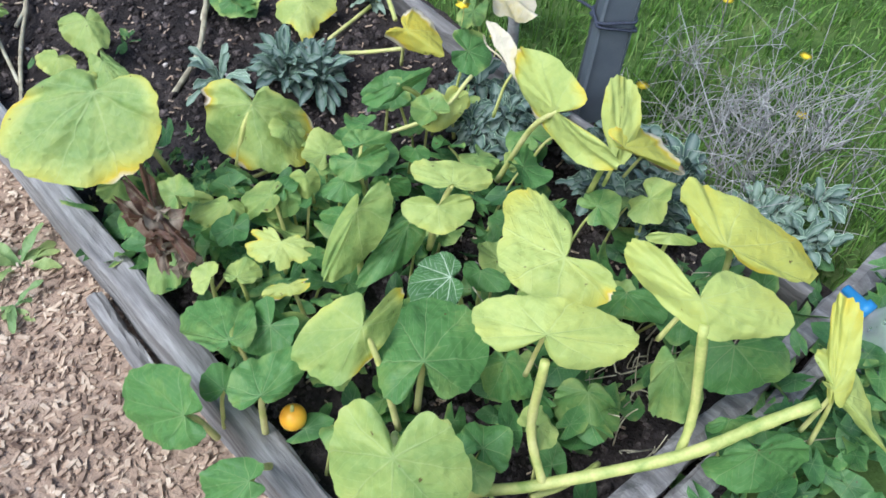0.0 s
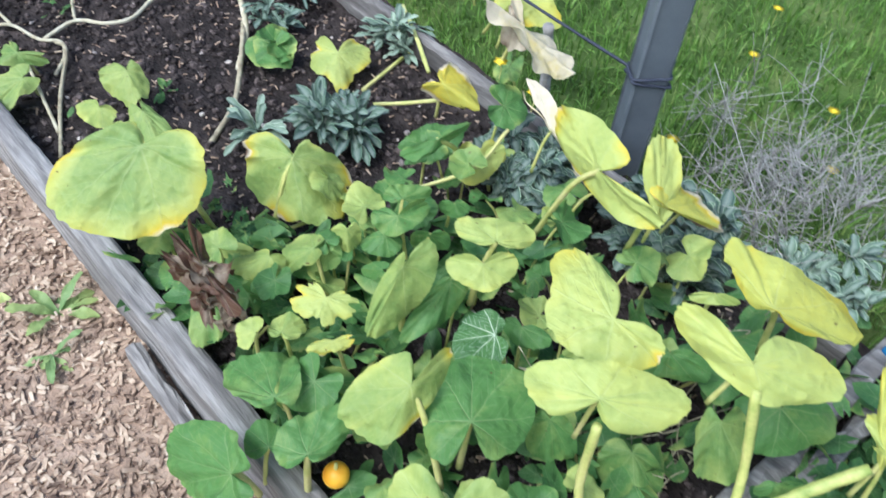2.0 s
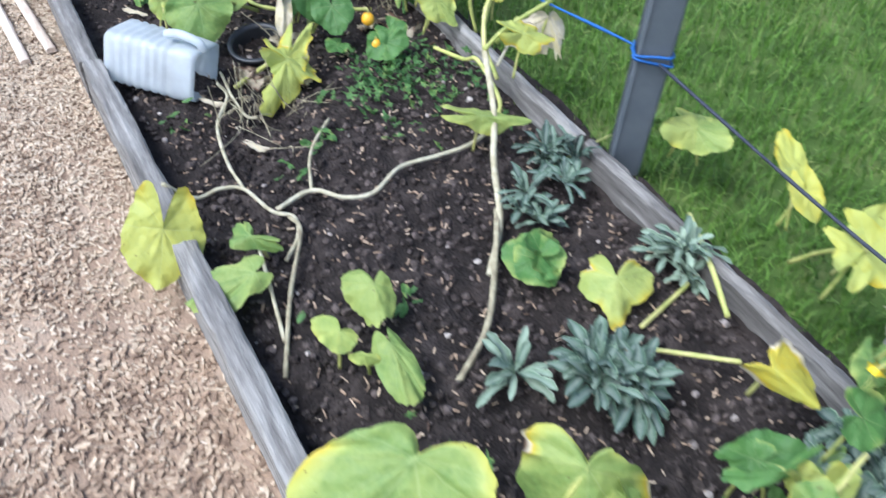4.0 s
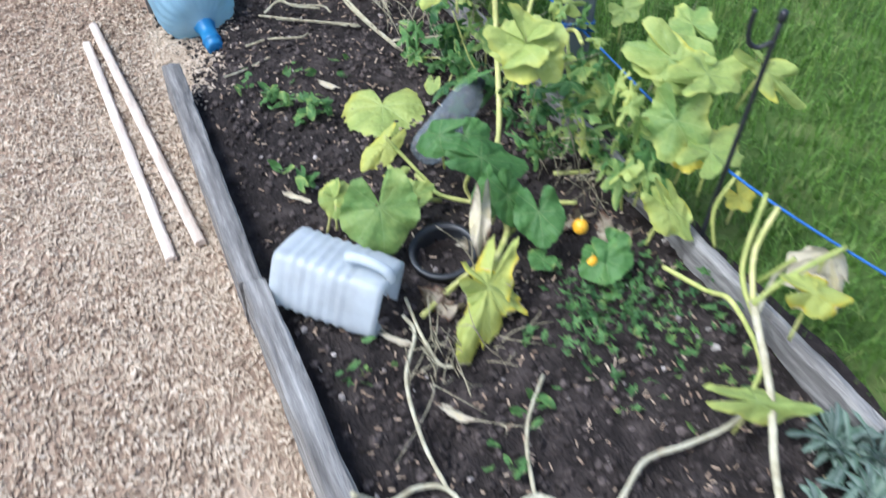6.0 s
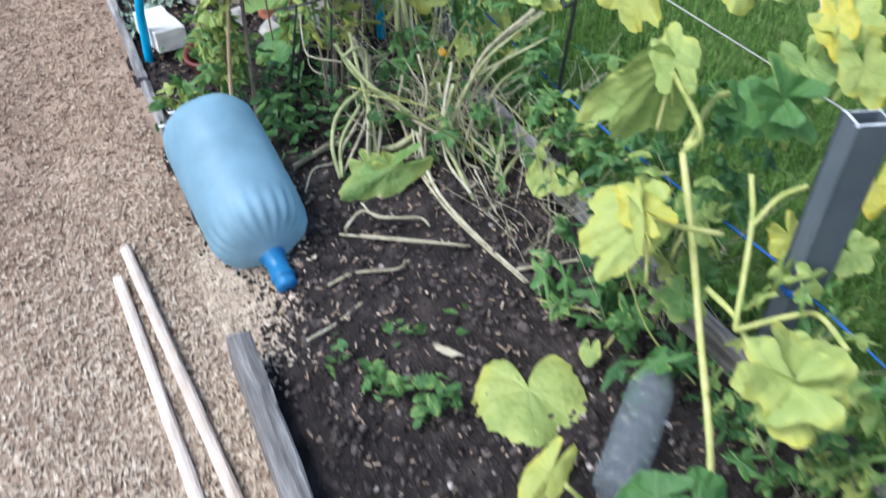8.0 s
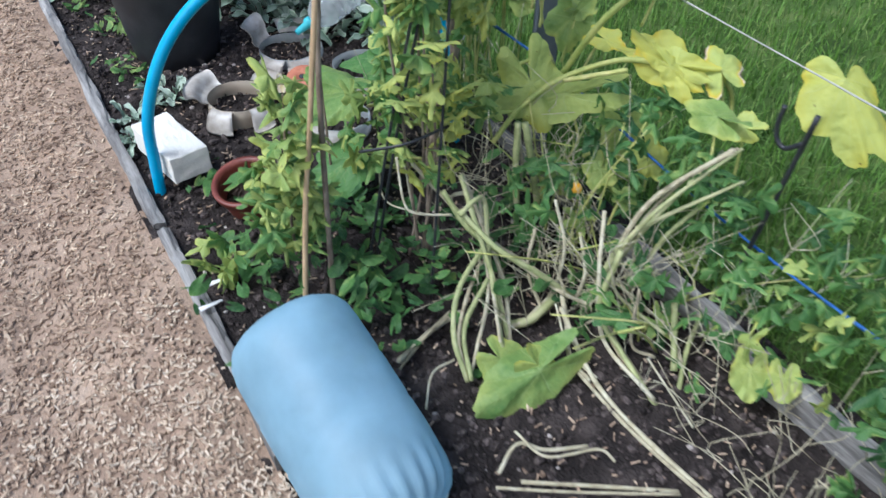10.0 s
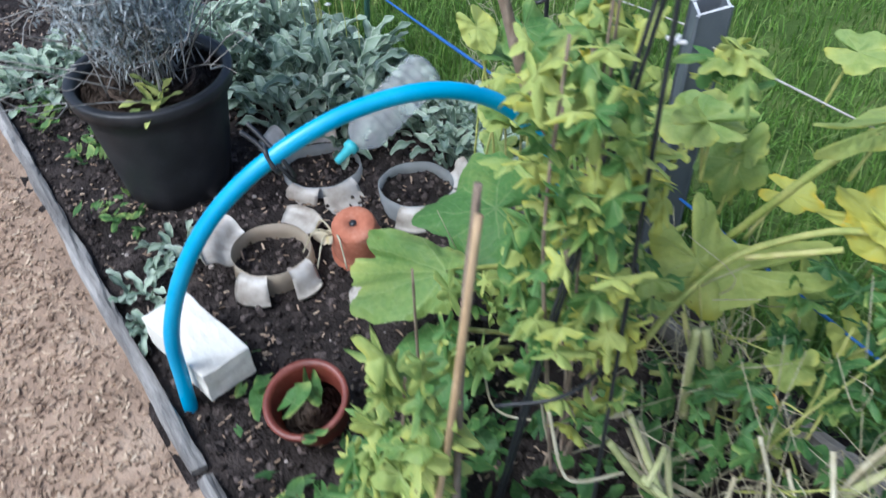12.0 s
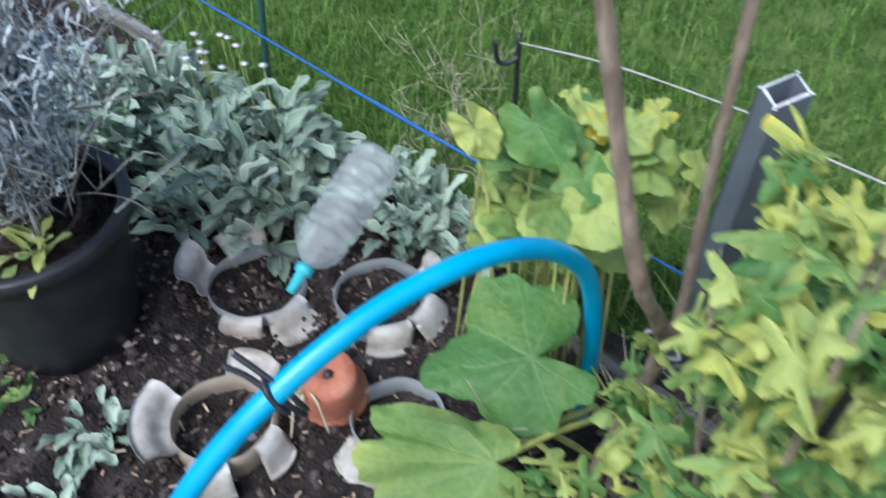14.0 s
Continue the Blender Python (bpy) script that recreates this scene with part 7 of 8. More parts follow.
leaf(back_squash, (1.196, 4.447, 0.500), (1.210, 4.392, 0.500), 0.069, 0.62, roll=31, shape="angular")
tube("stem", [(1.129, 4.384, 0.240), (1.164, 4.364, 0.280), (1.196, 4.354, 0.320)], 0.0048, M_STEM, back_squash, wobble=0.08, ribs=0.1, seg=10)
tube("stem", [(1.003, 4.498, 0.120), (1.055, 4.420, 0.140), (1.106, 4.346, 0.160)], 0.0056, M_STEM, back_squash, wobble=0.08, ribs=0.1, seg=10)
tube("stem", [(1.021, 4.474, 0.300), (1.032, 4.447, 0.220), (1.063, 4.425, 0.140)], 0.0048, M_STEM, back_squash, wobble=0.08, ribs=0.1, seg=10)
dead = thing("withered_leaf", (0.27, 0.82, 0.10), "crumpled brown withered squash leaf", "withered leaf")
leaf(dead, (0.275, 0.891, 0.310), (0.274, 0.811, 0.250), 0.06, 1.27, fold=0.4, wave=0.25, cup=0.3, torn=0.5)
leaf(dead, (0.278, 0.888, 0.310), (0.267, 0.912, 0.310), 0.04, 1.18, fold=0.3, wave=0.25, torn=0.4)

for i in range(9):
    q = np.array([0.262, 0.90, 0.30]) + np.array([0.014, -0.075, -0.07]) * (i / 8) + rng.normal(0, 0.007, 3)
    leaf(dead, q, q + rng.normal(0, 0.022, 3) + np.array([0, -0.012, -0.012]), rng.uniform(0.035, 0.055), rng.uniform(1.1, 1.26), roll=rng.uniform(-60, 60), fold=0.4, wave=0.3, cup=0.4, torn=0.4, small=True)

# ---- silver rosettes, weeds, shrubs ----


def lance(n_leaf, centre, length, width, material, parent, name="leaves", tone=(0.1, 0.5), rise=(0.2, 1.2), cup=0.25, edge=0.35, spread=0.03, droop=0.8):
    """Tongue-shaped leaves round one or many crowns, joined: centre(i) gives each one's root."""
    V, F, T, E = [], [], [], []
    off = 0
    m = 7
    for i in range(n_leaf):
        c = np.array(centre(i), float)
        az, el = rng.uniform(0, 2 * math.pi), rng.uniform(*rise)
        L, W = length * rng.uniform(0.6, 1.25), width * rng.uniform(0.7, 1.25)
        d = np.array([math.cos(az), math.sin(az), 0])
        s = np.array([-math.sin(az), math.cos(az), 0])
        p = c + d * spread * rng.uniform(0, 1)
        tn = rng.uniform(*tone)
        ph = rng.uniform(0, 6)
        for j in range(m + 1):
            q = j / m
            e = el - droop * q
            if j:
                p = p + (d * math.cos(e) + np.array([0, 0, 1]) * math.sin(e)) * (L / m)
            w = W * (0.30 + 0.75 * math.sin(min(1, q * 1.05) * math.pi * 0.78)) * (1 if j < m else 0.35)
            up = -d * math.sin(e) + np.array([0, 0, 1]) * math.cos(e)
            wv = 0.26 * w * math.sin(q * 11 + ph)
            for k, side in enumerate((-1, -0.84, 0, 0.84, 1)):
                V.append(p + s * (side * w * 0.5) + up * (cup * w * side * side + wv * side))
                T.append(tn + edge * (abs(side) > 0.9) + 0.08 * q)
                E.append(0.5 * (k == 2))
        for j in range(m):
            for k in range(4):
                a = off + j * 5 + k
                F.append((a, a + 1, a + 6, a + 5))
        off += 5 * (m + 1)
    return link(name, np.array(V), F, material, parent, attrs={"tone": np.array(T), "vein": np.array(E)})


def rosette_clump(x, y, rx, ry, heads, per, length, width, label, z=0.08, tone=(0.05, 0.45), group="silver rosettes", edge=0.45):
    ob = thing("silver_rosette", (x, y, 0.05), label, "rosette plant", group)
    spots = [(x + rx * math.sqrt(rng.uniform()) * math.cos(a), y + ry * math.sqrt(rng.uniform()) * math.sin(a), z + rng.uniform(0, 0.05)) for a in rng.uniform(0, 6.28, heads)]
    for s in spots:
        lance(per, lambda i, s=s: s, length, width, M_SILVER, ob, "leaf_rosette", tone, (0.15, 1.35), 0.3, edge, 0.012, 0.7)
    return ob


rosette_clump(0.80, 1.24, 0.08, 0.07, 5, 30, 0.080, 0.019, "grey-green rosette plant with pale-edged tongue leaves", tone=(-0.05, 0.2), edge=0.35)
rosette_clump(0.67, 1.34, 0.03, 0.03, 1, 14, 0.09, 0.018, "small silver-green rosette on bare soil", tone=(0.2, 0.6))
rosette_clump(1.02, 0.83, 0.12, 0.13, 16, 20, 0.060, 0.022, "dense mat of blue-green rosettes with white edges", z=0.10, tone=(-0.05, 0.12), edge=0.6)
rosette_clump(1.08, 0.52, 0.13, 0.12, 18, 20, 0.060, 0.022, "dense mat of dark blue-green rosettes with white edges", z=0.13, tone=(-0.05, 0.10), edge=0.6)
rosette_clump(1.27, 0.26, 0.13, 0.09, 14, 18, 0.055, 0.018, "pale silver rosettes beside the timber end", z=0.08, tone=(0.05, 0.35), edge=0.5)
rosette_clump(1.12, 1.45, 0.05, 0.12, 4, 16, 0.07, 0.014, "small silver rosettes at the foot of the board", tone=(0.1, 0.5))


def lambs_ear(x, y, rx, ry, n, label, length=0.11, width=0.036, lo=0.06, hi=0.2, tone=(0.2, 0.68)):
    ob = thing("lambs_ear", (x, y, 0.05), label, "lamb's ear", "lamb's ear plants")

    def spot(i):
        a, r = rng.uniform(0, 6.28), math.sqrt(rng.uniform())
        return (x + rx * r * math.cos(a), y + ry * r * math.sin(a), lo + (hi - lo) * rng.uniform() * (1.1 - r * r * 0.7))

    for k in range(max(1, n // 60)):
        lance(int(1.7 * n / max(1, n // 60)), spot, length * 0.95, width * 0.80, M_SILVER, ob, "leaf_clump", tone, (0.3, 1.45), 0.35, 0.5, 0.02, 0.8)
    return ob


lambs_ear(1.02, 5.72, 0.20, 0.22, 230, "thick patch of soft silver-green lamb's ear leaves", hi=0.24)
lambs_ear(0.90, 6.10, 0.28, 0.22, 240, "thick patch of soft silver-green lamb's ear leaves", hi=0.22)
lambs_ear(1.20, 5.38, 0.10, 0.20, 90, "low silver lamb's ear by the grass edge", hi=0.15, length=0.08, width=0.03)
lambs_ear(0.42, 6.35, 0.14, 0.16, 70, "low silver-green plants beside the path edging", hi=0.12, length=0.09, width=0.03)
lambs_ear(0.42, 5.42, 0.05, 0.05, 14, "young silver-green plant on bare soil", hi=0.09, length=0.06, width=0.024)
lambs_ear(0.30, 5.36, 0.04, 0.05, 12, "young silver-green plant by the edging", hi=0.08, length=0.05, width=0.02)
lambs_ear(0.28, 5.24, 0.03, 0.04, 8, "young silver-green plant by the white block", hi=0.08, length=0.05, width=0.02)


def seedling(x, y, n, size, tone, label, z=0.05, shape="round", spread=0.05, rise=0.06, category="weed", group="low weeds", name="weed"):
    ob = thing(name, (x, y, z), label, category, group)

    def spot(i):
        return (x + rng.normal(0, spread * 0.5), y + rng.normal(0, spread * 0.5), z + rng.uniform(0.005, rise))

    foliage("leaves", n, spot, size, tone, M_LEAF, ob, shape)
    return ob


for x, y, n, s in ((0.44, 3.34, 22, 0.022), (0.52, 3.26, 24, 0.022), (0.53, 3.47, 6, 0.02), (0.68, 3.43, 6, 0.018), (0.39, 3.44, 8, 0.018), (0.40, 2.98, 7, 0.032), (0.33, 2.36, 9, 0.02), (0.62, 2.15, 7, 0.018), (0.50, 2.05, 6, 0.016), (0.37, 1.62, 6, 0.015), (0.55, 1.60, 5, 0.02)):
    seedling(x, y, n, s, (0.12, 0.3), "fresh green weed seedlings on dark soil")
for x, y in ((0.88, 2.28), (0.95, 2.18), (0.82, 2.12), (1.02, 2.05), (0.93, 2.33), (1.06, 2.30), (0.75, 2.25)):
    seedling(x, y, 16, 0.022, (0.08, 0.3), "low green weeds with dull grey leaves", spread=0.10, rise=0.06, shape="lobed")
for x, y in ((0.50, 4.40), (0.60, 4.36), (0.70, 4.42), (0.55, 4.55), (0.42, 4.62), (0.66, 4.62), (0.48, 4.26), (0.36, 4.48), (0.78, 4.28), (0.92, 4.46), (1.02, 4.12)):
    seedling(x, y, 30, 0.029, (0.0, 0.24), "dense low green weeds under the bushes", spread=0.14, rise=0.15)
for x, y in ((0.36, 5.62), (0.40, 5.95), (0.33, 6.2)):
    seedling(x, y, 24, 0.024, (0.1, 0.35), "low green weeds beside the tub", spread=0.08, rise=0.06)
for x, y in ((0.40, 4.92), (0.42, 4.83), (0.455, 4.845)):
    seedling(x, y, 3, 0.045, (0.18, 0.26), "green seedling in and beside the brown pot", spread=0.04, rise=0.11)
seedling(0.36, 5.05, 12, 0.02, (0.1, 0.3), "small weeds beside the white block", spread=0.06)
for x, y in ((0.33, 1.0), (0.30, 0.86), (0.36, 1.12), (0.45, 0.95), (0.28, 0.68), (0.40, 0.75), (0.55, 0.9), (0.62, 0.80), (0.75, 0.78), (0.85, 0.66), (0.55, 0.55), (0.72, 0.4), (0.9, 0.35), (0.42, 0.42), (0.6, 0.28), (1.0, 0.25)):
    seedling(x, y, 26, 0.046, (0.06, 0.28), "low dark green undergrowth beneath squash leaves", spread=0.13, rise=0.13)
for x, y in ((0.42, 1.02), (0.35, 1.18)):
    seedling(x, y, 60, 0.02, (0.14, 0.3), "feathery green weeds under a squash leaf", shape="lobed", spread=0.10, rise=0.15)
for x, y in ((0.92, 0.0), (1.06, -0.04), (0.80, -0.03), (1.18, 0.0)):
    seedling(x, y, 70, 0.036, (0.04, 0.26), "bushy dark green weeds before the timber end", spread=0.13, rise=0.2, z=0.0)


def path_weed(x, y, size, n, label, tone=(0.12, 0.34)):
    ob = thing("path_weed", (x, y, 0.0), label, "weed", "weeds on the path")
    lance(n, lambda i: (x, y, 0.005), size, size * 0.22, M_LEAF, ob, "leaves", tone, (0.1, 0.9), 0.15, 0.02, 0.01, 0.8)


path_weed(0.09, 1.20, 0.085, 12, "green weed with narrow leaves on the chippings")
path_weed(0.04, 1.12, 0.06, 6, "green weed growing on the chippings")
path_weed(-0.02, 1.36, 0.09, 4, "pale drooping weed leaves on the chippings", (0.35, 0.45))


# a second layer of wrinkled leaves between the big ones
under = thing("squash_seedlings", (0.6, 0.65, 0.05), "wrinkled mid-green squash leaves filling the bed", "squash plant", "squash plants in the bed")
for i in range(64):
    x, y = rng.uniform(0.29, 0.98), rng.uniform(0.22, 1.02)
    z = rng.uniform(0.12, 0.25)
    a = rng.uniform(0, 6.28)
    L = rng.uniform(0.028, 0.05)
    leaf(under, (x, y, z), (x + L * math.cos(a), y + L * math.sin(a), z - rng.uniform(-0.01, 0.03)), L * rng.uniform(1.7, 2.2), rng.uniform(0.16, 0.42), roll=rng.normal(0, 18), wave=0.11, cup=rng.uniform(-0.1, 0.25), fold=rng.uniform(0, 0.2), dry=0.06, stalk=(x + rng.normal(0, 0.03), y + rng.normal(0, 0.03), 0.05), thick=0.003, small=True)


# currant-like bushes with jagged yellow-green leaves
def shrub(name, x, y, label, clumps, size, tone, twigs, category="shrub"):
    ob = thing(name, (x, y, 0.05), label, category, "shrubs in the bed")
    for cx, cy, cz, rx, ry, rz, n in clumps:

        def spot(i, c=(cx, cy, cz), r=(rx, ry, rz)):
            v = rng.normal(0, 1, 3)
            v = v / np.linalg.norm(v) * rng.uniform(0.35, 1.0) ** 0.5
            return (c[0] + v[0] * r[0], c[1] + v[1] * r[1], max(0.07, c[2] + v[2] * r[2]))

        foliage("leaf_clump", n, spot, size, tone, M_LEAF, ob, "lobed", rings=3, seg=44, spread=1.0, hang=0.45, cup=-0.15)
    for pts in twigs:
        tube("twig", pts, 0.004, M_BARK, ob, 0.002, seg=6, wobble=0.15)
    return ob


shrub("currant_bush", 0.72, 4.48, "currant bush with jagged yellow-green leaves on thin stems", [(0.70, 4.49, 0.82, 0.08, 0.10, 0.14, 58), (0.69, 4.46, 0.60, 0.07, 0.09, 0.16, 52), (0.74, 4.45, 0.42, 0.10, 0.12, 0.14, 46), (0.84, 4.58, 0.50, 0.09, 0.11, 0.18, 56), (0.83, 4.55, 0.777, 0.05, 0.05, 0.06, 20), (0.84, 4.55, 0.90, 0.05, 0.05, 0.05, 16), (0.886, 4.50, 0.66, 0.05, 0.05, 0.06, 18), (0.96, 4.46, 0.81, 0.035, 0.04, 0.05, 10), (0.90, 4.50, 0.42, 0.06, 0.06, 0.07, 20)], 0.050, (0.18, 0.60), [[(0.70, 4.47, 0.04), (0.735, 4.46, 0.3), (0.73, 4.47, 0.62), (0.75, 4.49, 1.0)], [(0.76, 4.46, 0.04), (0.78, 4.46, 0.4), (0.76, 4.48, 0.7), (0.77, 4.5, 0.98)], [(0.80, 4.50, 0.04), (0.83, 4.56, 0.45), (0.86, 4.60, 0.72)], [(0.72, 4.45, 0.04), (0.70, 4.48, 0.4), (0.66, 4.47, 0.7), (0.68, 4.48, 0.95)], [(0.74, 4.45, 0.04), (0.78, 4.52, 0.4), (0.80, 4.6, 0.75)], [(0.73, 4.46, 0.04), (0.74, 4.42, 0.35), (0.72, 4.40, 0.6)]])
shrub("currant_bush", 0.45, 4.50, "low bush with soft jagged pale green leaves", [(0.44, 4.46, 0.50, 0.05, 0.07, 0.13, 30), (0.42, 4.48, 0.32, 0.07, 0.08, 0.14, 45), (0.30, 4.62, 0.10, 0.05, 0.06, 0.05, 16), (0.46, 4.56, 0.24, 0.05, 0.06, 0.10, 20)], 0.058, (0.22, 0.48), [[(0.44, 4.5, 0.04), (0.43, 4.48, 0.3), (0.44, 4.46, 0.58)]])
shrub("currant_bush", 0.66, 4.85, "thin bush with small green leaves behind the canes", [(0.72, 4.68, 0.30, 0.07, 0.08, 0.12, 26)], 0.05, (0.22, 0.48), [[(0.64, 4.75, 0.04), (0.62, 4.72, 0.45)]])
shrub("weedy_shrub", 1.05, 2.75, "rough tangle of pale green jagged leaves at the back", [(1.08, 2.70, 0.26, 0.10, 0.22, 0.12, 44), (1.14, 2.95, 0.30, 0.10, 0.2, 0.14, 24), (1.1, 3.35, 0.30, 0.10, 0.2, 0.16, 28), (1.12, 3.75, 0.22, 0.10, 0.22, 0.14, 28)], 0.055, (0.15, 0.5), [], "shrub")


shrub("weedy_shrub", 1.08, 4.0, "thicket of lobed green and yellow leaves by the board", [(0.98, 3.98, 0.14, 0.12, 0.20, 0.10, 26), (1.20, 3.85, 0.30, 0.12, 0.25, 0.16, 44), (1.16, 4.20, 0.34, 0.12, 0.20, 0.18, 60), (1.28, 3.50, 0.36, 0.12, 0.25, 0.18, 60), (0.95, 4.30, 0.22, 0.12, 0.14, 0.14, 30)], 0.05, (0.02, 0.30), [], "shrub")
shrub("weedy_shrub", 1.0, 3.3, "tangle of dark green lobed leaves round the squash stem", [(0.94, 3.38, 0.16, 0.09, 0.16, 0.10, 20), (0.95, 3.12, 0.14, 0.09, 0.12, 0.08, 12), (1.02, 3.45, 0.30, 0.08, 0.14, 0.10, 12)], 0.06, (0.0, 0.26), [], "shrub")
shrub("weedy_shrub", 1.05, 2.78, "thicket of mid-green leaves above the dark pot", [(1.0, 2.86, 0.18, 0.09, 0.14, 0.10, 40), (1.12, 2.66, 0.16, 0.07, 0.16, 0.08, 34)], 0.05, (0.06, 0.36), [], "shrub")
rosette_clump(1.04, 1.80, 0.08, 0.09, 6, 14, 0.07, 0.014, "silver-green rosettes along the foot of the board", z=0.06, tone=(-0.05, 0.22), edge=0.2)
rosette_clump(0.92, 1.70, 0.05, 0.06, 3, 14, 0.06, 0.014, "small grey-green rosettes on the soil", z=0.06, tone=(0.0, 0.3), edge=0.3)

# squash leaves that crowd behind the hoop
crowd = thing("squash_plant", (1.0, 5.05, 0.05), "squash plant with light green leaves behind the blue hoop", "squash plant", "squash plants in the bed")
for i in range(30):
    x, y, z = rng.uniform(1.0, 1.27), rng.uniform(4.84, 5.08), rng.uniform(0.36, 0.60)
    a = rng.uniform(3.4, 5.6)
    L = rng.uniform(0.04, 0.07)
    leaf(crowd, (x, y, z), (x + L * math.cos(a), y + L * math.sin(a), z - rng.uniform(0.0, 0.05)), L * rng.uniform(1.5, 2.0), rng.uniform(0.24, 0.52), roll=rng.normal(0, 20), wave=0.1, cup=rng.uniform(-0.1, 0.2), fold=rng.uniform(0, 0.25), dry=0.04, stalk=(x + rng.normal(0, 0.03), y + rng.normal(0, 0.03), 0.06), thick=0.003)
# wiry grey plants
def wiry(name, x, y, z, n, length, lean, label, category, material, r=0.0016, curve=0.3, leaves=0, group="", base=0.06, side=2):
    ob = thing(name, (x, y, z), label, category, group)
    V, F = [], []
    LV = []
    off = 0
    for i in range(n):
        az, el = rng.uniform(0, 6.28), abs(rng.normal(0, lean))
        p = np.array([x + rng.normal(0, base), y + rng.normal(0, base), z])
        L = length * rng.uniform(0.45, 1.15)
        d = np.array([math.sin(el) * math.cos(az), math.sin(el) * math.sin(az), math.cos(el)])
        b = rng.normal(0, curve, 3)
        pts = [p + d * L * q + b * L * q * q * 0.5 for q in (0, 0.35, 0.7, 1)]
        strands = [pts]
        for k in range(side):
            q0 = pts[rng.integers(1, 3)]
            strands.append([q0, q0 + (d + rng.normal(0, 0.6, 3)) * L * 0.18, q0 + (d + rng.normal(0, 0.7, 3)) * L * 0.32])
        for st in strands:
            v, f = tube_mesh(st, r, r * 0.5, 4, 3)
            V += list(v)
            F += [tuple(a + off for a in g) for g in f]
            off += len(v)
            LV += [st[-1], st[len(st) // 2]]
    link("stalk_tangle", np.array(V), F, material, ob)
    if leaves:
        pool = np.array(LV)
        pool = pool[(pool[:, 2] > z + 0.04) & (np.hypot(pool[:, 0] - x, pool[:, 1] - y) < 0.05 + 0.62 * (pool[:, 2] - z))]
        lance(leaves, lambda i: pool[rng.integers(len(pool))] + rng.normal(0, length * 0.05, 3), 0.030, 0.0042, M_LAVENDER, ob, "leaves", (0.2, 0.95), (0.3, 1.4), 0.1, 0.0, 0.004, 0.3)
    return ob


wiry("lavender", 0.53, 5.70, 0.355, 110, 0.42, 0.42, "grey wispy lavender growing in the black tub", "lavender", M_TWIG, 0.002, 0.22, 9000, base=0.042)
sprig = thing("weed", (0.50, 5.60, 0.32), "yellow-green weed at the foot of the lavender", "weed", "low weeds")
lance(16, lambda i: (0.50 + rng.normal(0, 0.02), 5.60 + rng.normal(0, 0.015), 0.352), 0.075, 0.014, M_LEAF, sprig, "leaves", (0.3, 0.55), (0.3, 1.3), 0.2, 0.02, 0.01, 0.8)
for x, y, n, L in ((1.40, 0.50, 26, 0.26), (1.48, 0.36, 24, 0.26), (1.34, 0.42, 20, 0.2), (1.50, 0.62, 16, 0.26)):
    wiry("dry_stalks", x, y, 0.02, n, L, 0.95, "bleached dry stalks of a dead bushy plant", "dry plant", M_TWIG, 0.0012, 0.6, 0, "dry stalks", 0.09, 7)
for x, y, n in ((1.0, 4.25, 16), (1.08, 4.45, 16), (0.92, 4.12, 10), (0.98, 4.62, 10), (1.0, 2.75, 12), (1.0, 3.6, 12), (1.10, 3.92, 14), (1.06, 4.08, 16), (0.86, 4.2, 12), (1.08, 3.3, 10)):
    wiry("dead_plant", x, y, 0.05, n, 0.26, 0.7, "bleached dead plant stems in the bed", "dead plant", M_DRYVINE, 0.0014, 1.0, 0, "dead plants", 0.07, 3)
for x, y, n in ((0.62, 0.35, 16), (0.85, 0.30, 20), (0.75, 0.22, 16), (0.6, 2.35, 14), (0.48, 2.30, 10)):
    wiry("dead_plant", x, y, 0.05, n, 0.14, 1.2, "thin dry stems lying on the soil", "dead plant", M_DRYVINE, 0.0018, 0.6, 0, "dead plants", 0.06, 1)

for x, y, n in ((1.04, 4.22, 8), (1.10, 4.36, 7), (1.02, 4.0, 5)):
    wiry("arching_plant", x, y, 0.05, n, 0.36, 0.6, "arching pale green stems rising from the bed", "green stems", M_STEM, 0.0034, 0.9, 0, "green stems", 0.05, 1)

# dry curled leaves
dead = thing("withered_leaf", (1.03, 0.88, 0.3), "papery bleached withered leaf hanging on a stem", "withered leaf")
leaf(dead, (1.00, 0.91, 0.45), (1.05, 0.83, 0.36), 0.11, 0.98, fold=0.3, wave=0.2, cup=0.25, dry=0.05)
leaf(dead, (0.99, 0.93, 0.45), (0.975, 0.88, 0.42), 0.05, 1.12, fold=0.3, wave=0.2)
dead = thing("withered_leaf", (0.68, 5.20, 0.1), "withered pale stalks and leaf on the cut collar", "withered leaf")
for k in range(7):
    a = k * 0.9
    tube("dry_strand", [(0.70, 5.17, 0.15), (0.70 + 0.04 * math.cos(a), 5.17 + 0.04 * math.sin(a), 0.17), (0.70 + 0.075 * math.cos(a), 5.17 + 0.075 * math.sin(a), 0.11)], 0.0028, M_DRYVINE, dead, 0.0018, seg=5)
leaf(dead, (0.70, 5.18, 0.16), (0.66, 5.20, 0.14), 0.05, 0.98, fold=0.3, wave=0.2)
dead = thing("withered_leaf", (0.68, 2.60, 0.08), "dry tan squash leaf curled by the black pot", "withered leaf")
leaf(dead, (0.70, 2.585, 0.18), (0.68, 2.545, 0.09), 0.05, 1.0, fold=0.4, wave=0.2, cup=0.3, dry=0.2)
for x, y in ((0.37, 2.93), (0.42, 2.42), (0.46, 2.20), (0.60, 3.38)):
    dead = thing("withered_leaf", (x, y, 0.05), "bleached dry leaf scrap lying on the soil", "withered leaf")
    leaf(dead, (x, y, 0.075), (x + 0.03, y - 0.035, 0.07), 0.02, 1.0, fold=0.3, wave=0.1, small=True)


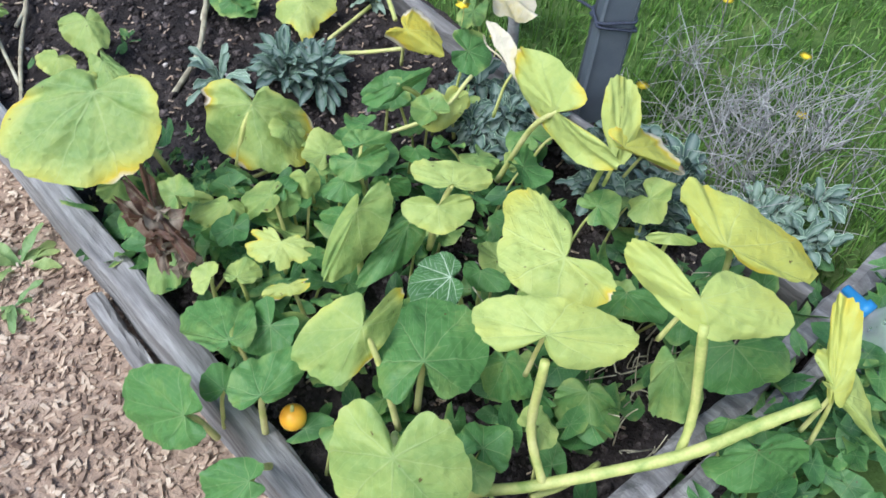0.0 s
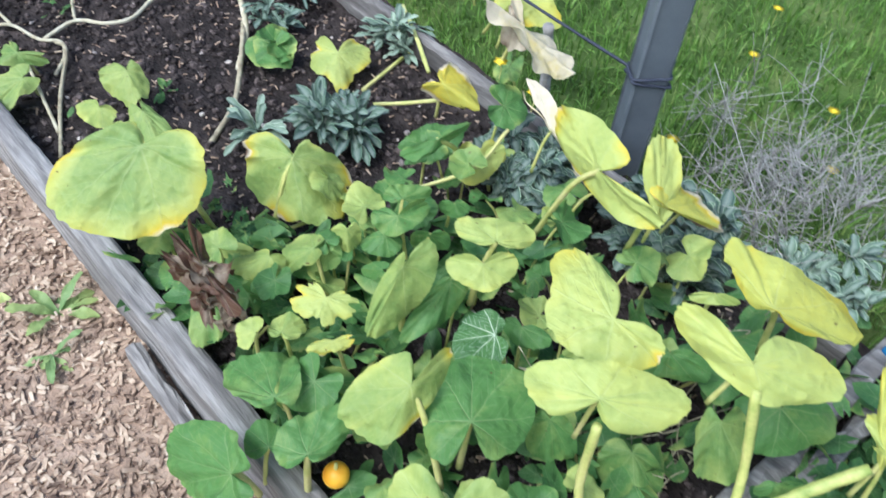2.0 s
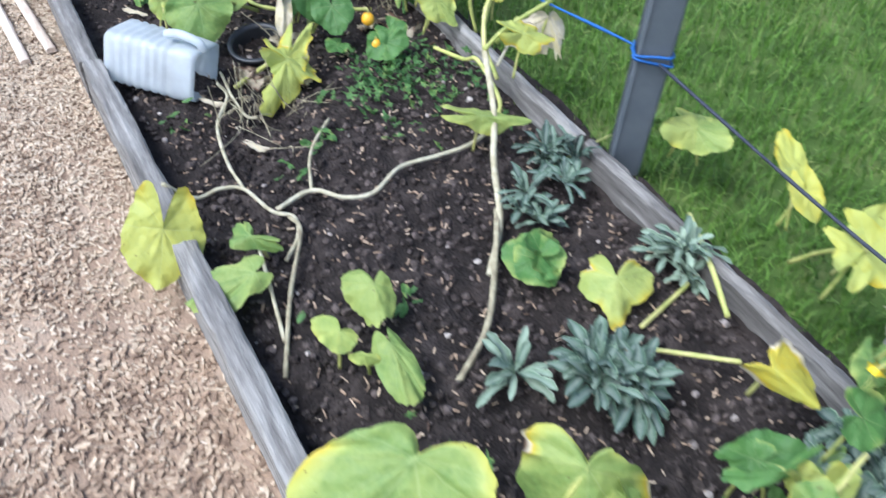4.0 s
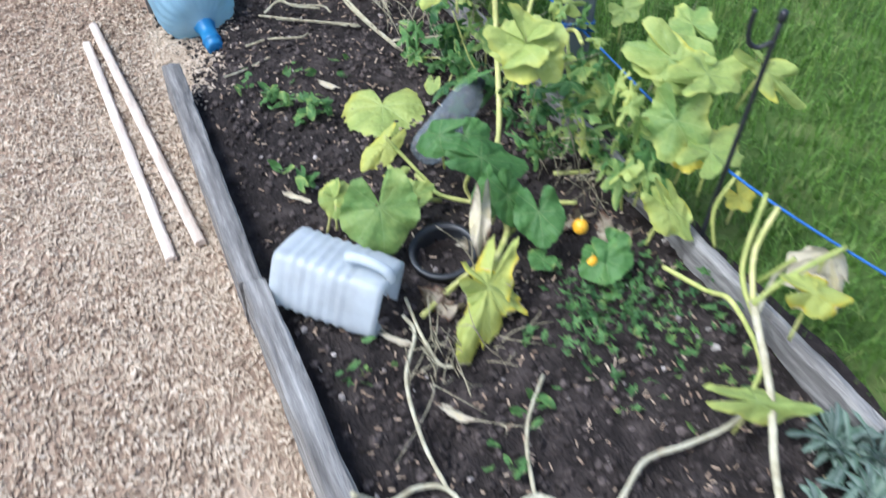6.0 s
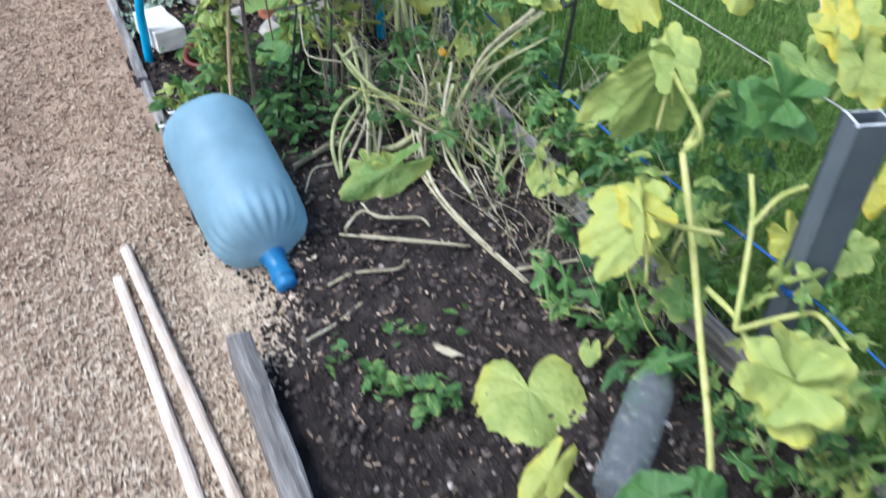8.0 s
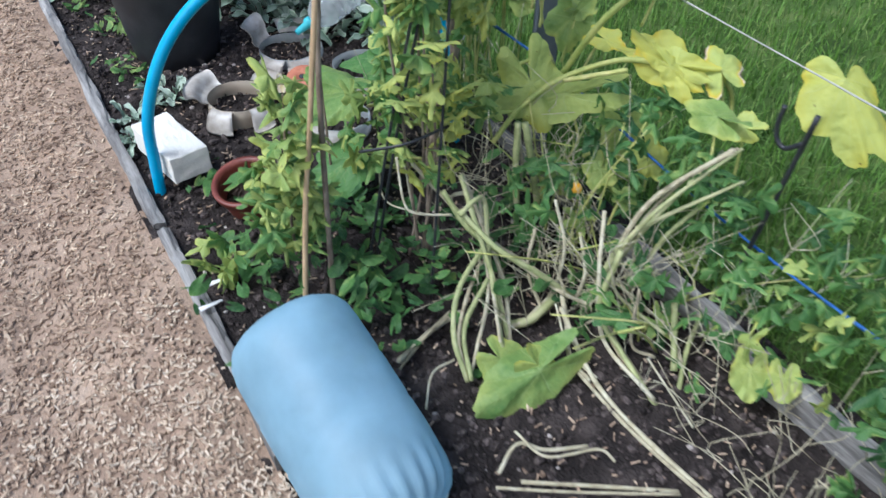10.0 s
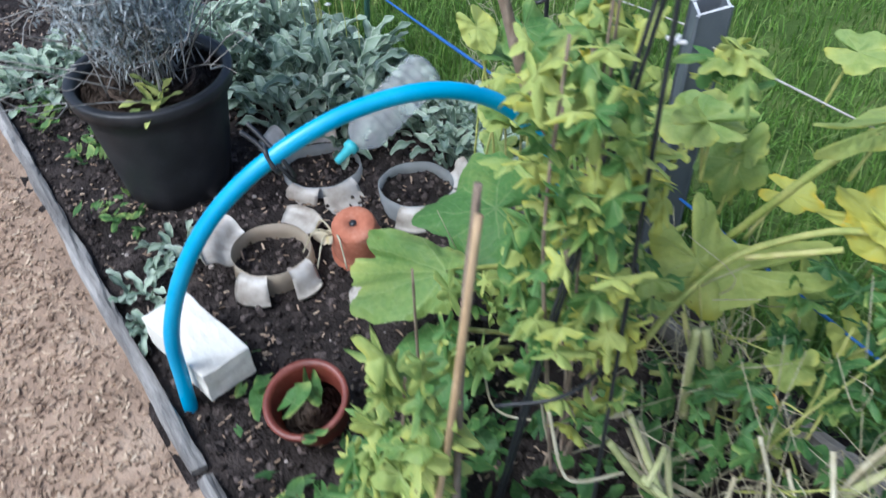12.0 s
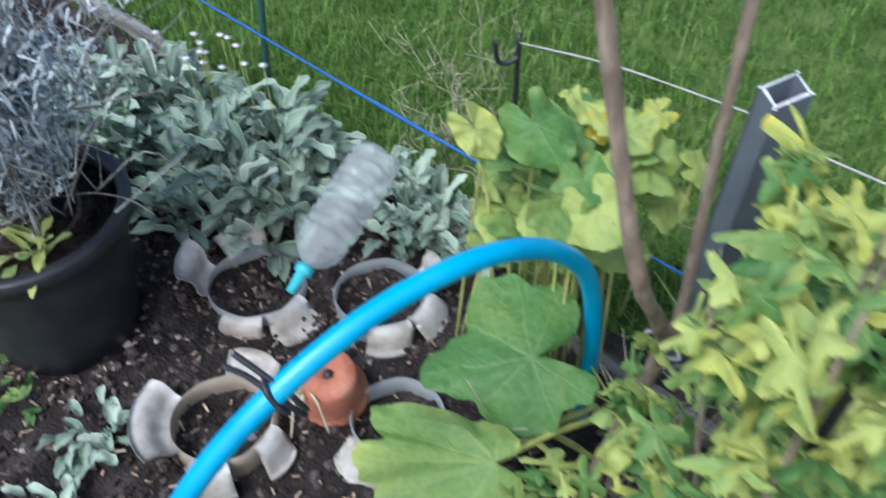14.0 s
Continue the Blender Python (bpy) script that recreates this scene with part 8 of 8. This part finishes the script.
dead = thing("withered_leaf", (1.235, 2.125, 0.02), "papery cream withered leaf hanging over the back board", "withered leaf")
tube("leaf_stalk", [(1.09, 2.12, 0.16), (1.17, 2.166, 0.2), (1.235, 2.125, 0.26)], 0.0045, M_DRYVINE, dead, 0.003, seg=7)
blade(dead, (1.235, 2.125, 0.26), (1.233, 2.104, 0.16), (1.261, 2.077, 0.2), (1.17, 2.166, 0.2), 1.0, dry=.0, wave=.14, torn=.25)
for x, y in [(0.807, 2.307), (0.892, 2.287), (0.971, 2.236), (1.068, 2.211), (0.968, 2.378), (0.858, 2.389)]:
    seedling(x, y, 34, 0.02, (0.02, 0.22), "feathery grey-green low weeds on dark soil", spread=0.085, rise=0.05, shape="lobed")
for x, y, z in [(0.706, 2.583, 0.1), (1.018, 2.523, 0.07), (0.96, 2.58, 0.07), (0.664, 2.419, 0.08), (0.554, 2.466, 0.08)]:
    dead = thing("withered_leaf", (x, y, 0.05), "curled brown withered leaf lying on the soil", "withered leaf")
    for i in range(4):
        q = np.array([x, y, 0.075]) + rng.normal(0, 0.012, 3) * np.array([1, 1, 0.5])
        leaf(dead, q, q + rng.normal(0, 0.03, 3) * np.array([1, 1, 0.4]), rng.uniform(0.03, 0.055), rng.uniform(0.98, 1.2), roll=rng.uniform(-40, 40), fold=0.4, wave=0.25, cup=0.3, torn=0.3, small=True)

for x, y, n, L in ((1.45, 5.50, 14, 0.22), (1.62, 5.62, 10, 0.26), (1.36, 5.30, 10, 0.16)):
    wiry("dry_stalks", x, y, 0.02, n, L, 0.5, "dry seed stalks standing in the grass", "dry plant", M_DRYVINE, 0.0012, 0.4, 0, "dry stalks", 0.05, 4)

# lawn flowers
def bloom(x, y, z, r, material, label, petals=14, category="flower", group="lawn flowers", stalk=0.08):
    ob = thing("flower", (x, y, z - stalk), label, category, group)
    tube("flower_stalk", [(x, y, z - stalk), (x + 0.004, y, z - stalk / 2), (x, y, z)], 0.0013, M_STEM, ob, seg=5, per=4)
    V, F = [(x, y, z + r * 0.25)], []
    m = petals * 2
    for i in range(m):
        a = 2 * math.pi * i / m
        rr = r * (1.0 if i % 2 else 0.72)
        V.append((x + rr * math.cos(a), y + rr * math.sin(a), z + 0.12 * r * (i % 2)))
    for i in range(m):
        F.append((0, 1 + i, 1 + (i + 1) % m))
    V.append((x, y, z - r * 0.15))
    for i in range(m):
        F.append((len(V) - 1, 1 + (i + 1) % m, 1 + i))
    link("petals", V, F, material, ob)


for x, y in ((1.811, 0.549), (1.611, 0.435), (1.849, 0.813), (1.395, 0.734), (2.1, 0.9)):
    bloom(x, y, 0.085, 0.017, M_YELLOW, "yellow dandelion-like flower in the lawn")
for k in range(16):
    bloom(1.14 + rng.normal(0, 0.06), 5.95 + rng.normal(0, 0.08), 0.30 + rng.normal(0, 0.03), 0.012, M_WHITE, "small white daisy above grey leaves", 10, stalk=0.22, group="white daisies")
for k, (x, y, z) in enumerate(((0.985, 0.945, 0.36), (1.0, 0.86, 0.33))):
    bloom(x, y, z, 0.016, M_YELLOW, "yellow squash flower in the leaves", 6, stalk=0.05, group="squash flowers")


# leaves and stalks that nobody could count
for ob in list(bpy.data.objects):
    if ob.name.split(".")[0] in ("leaf_clump", "stalk_tangle"):
        tagged(ob, kind="stuff")
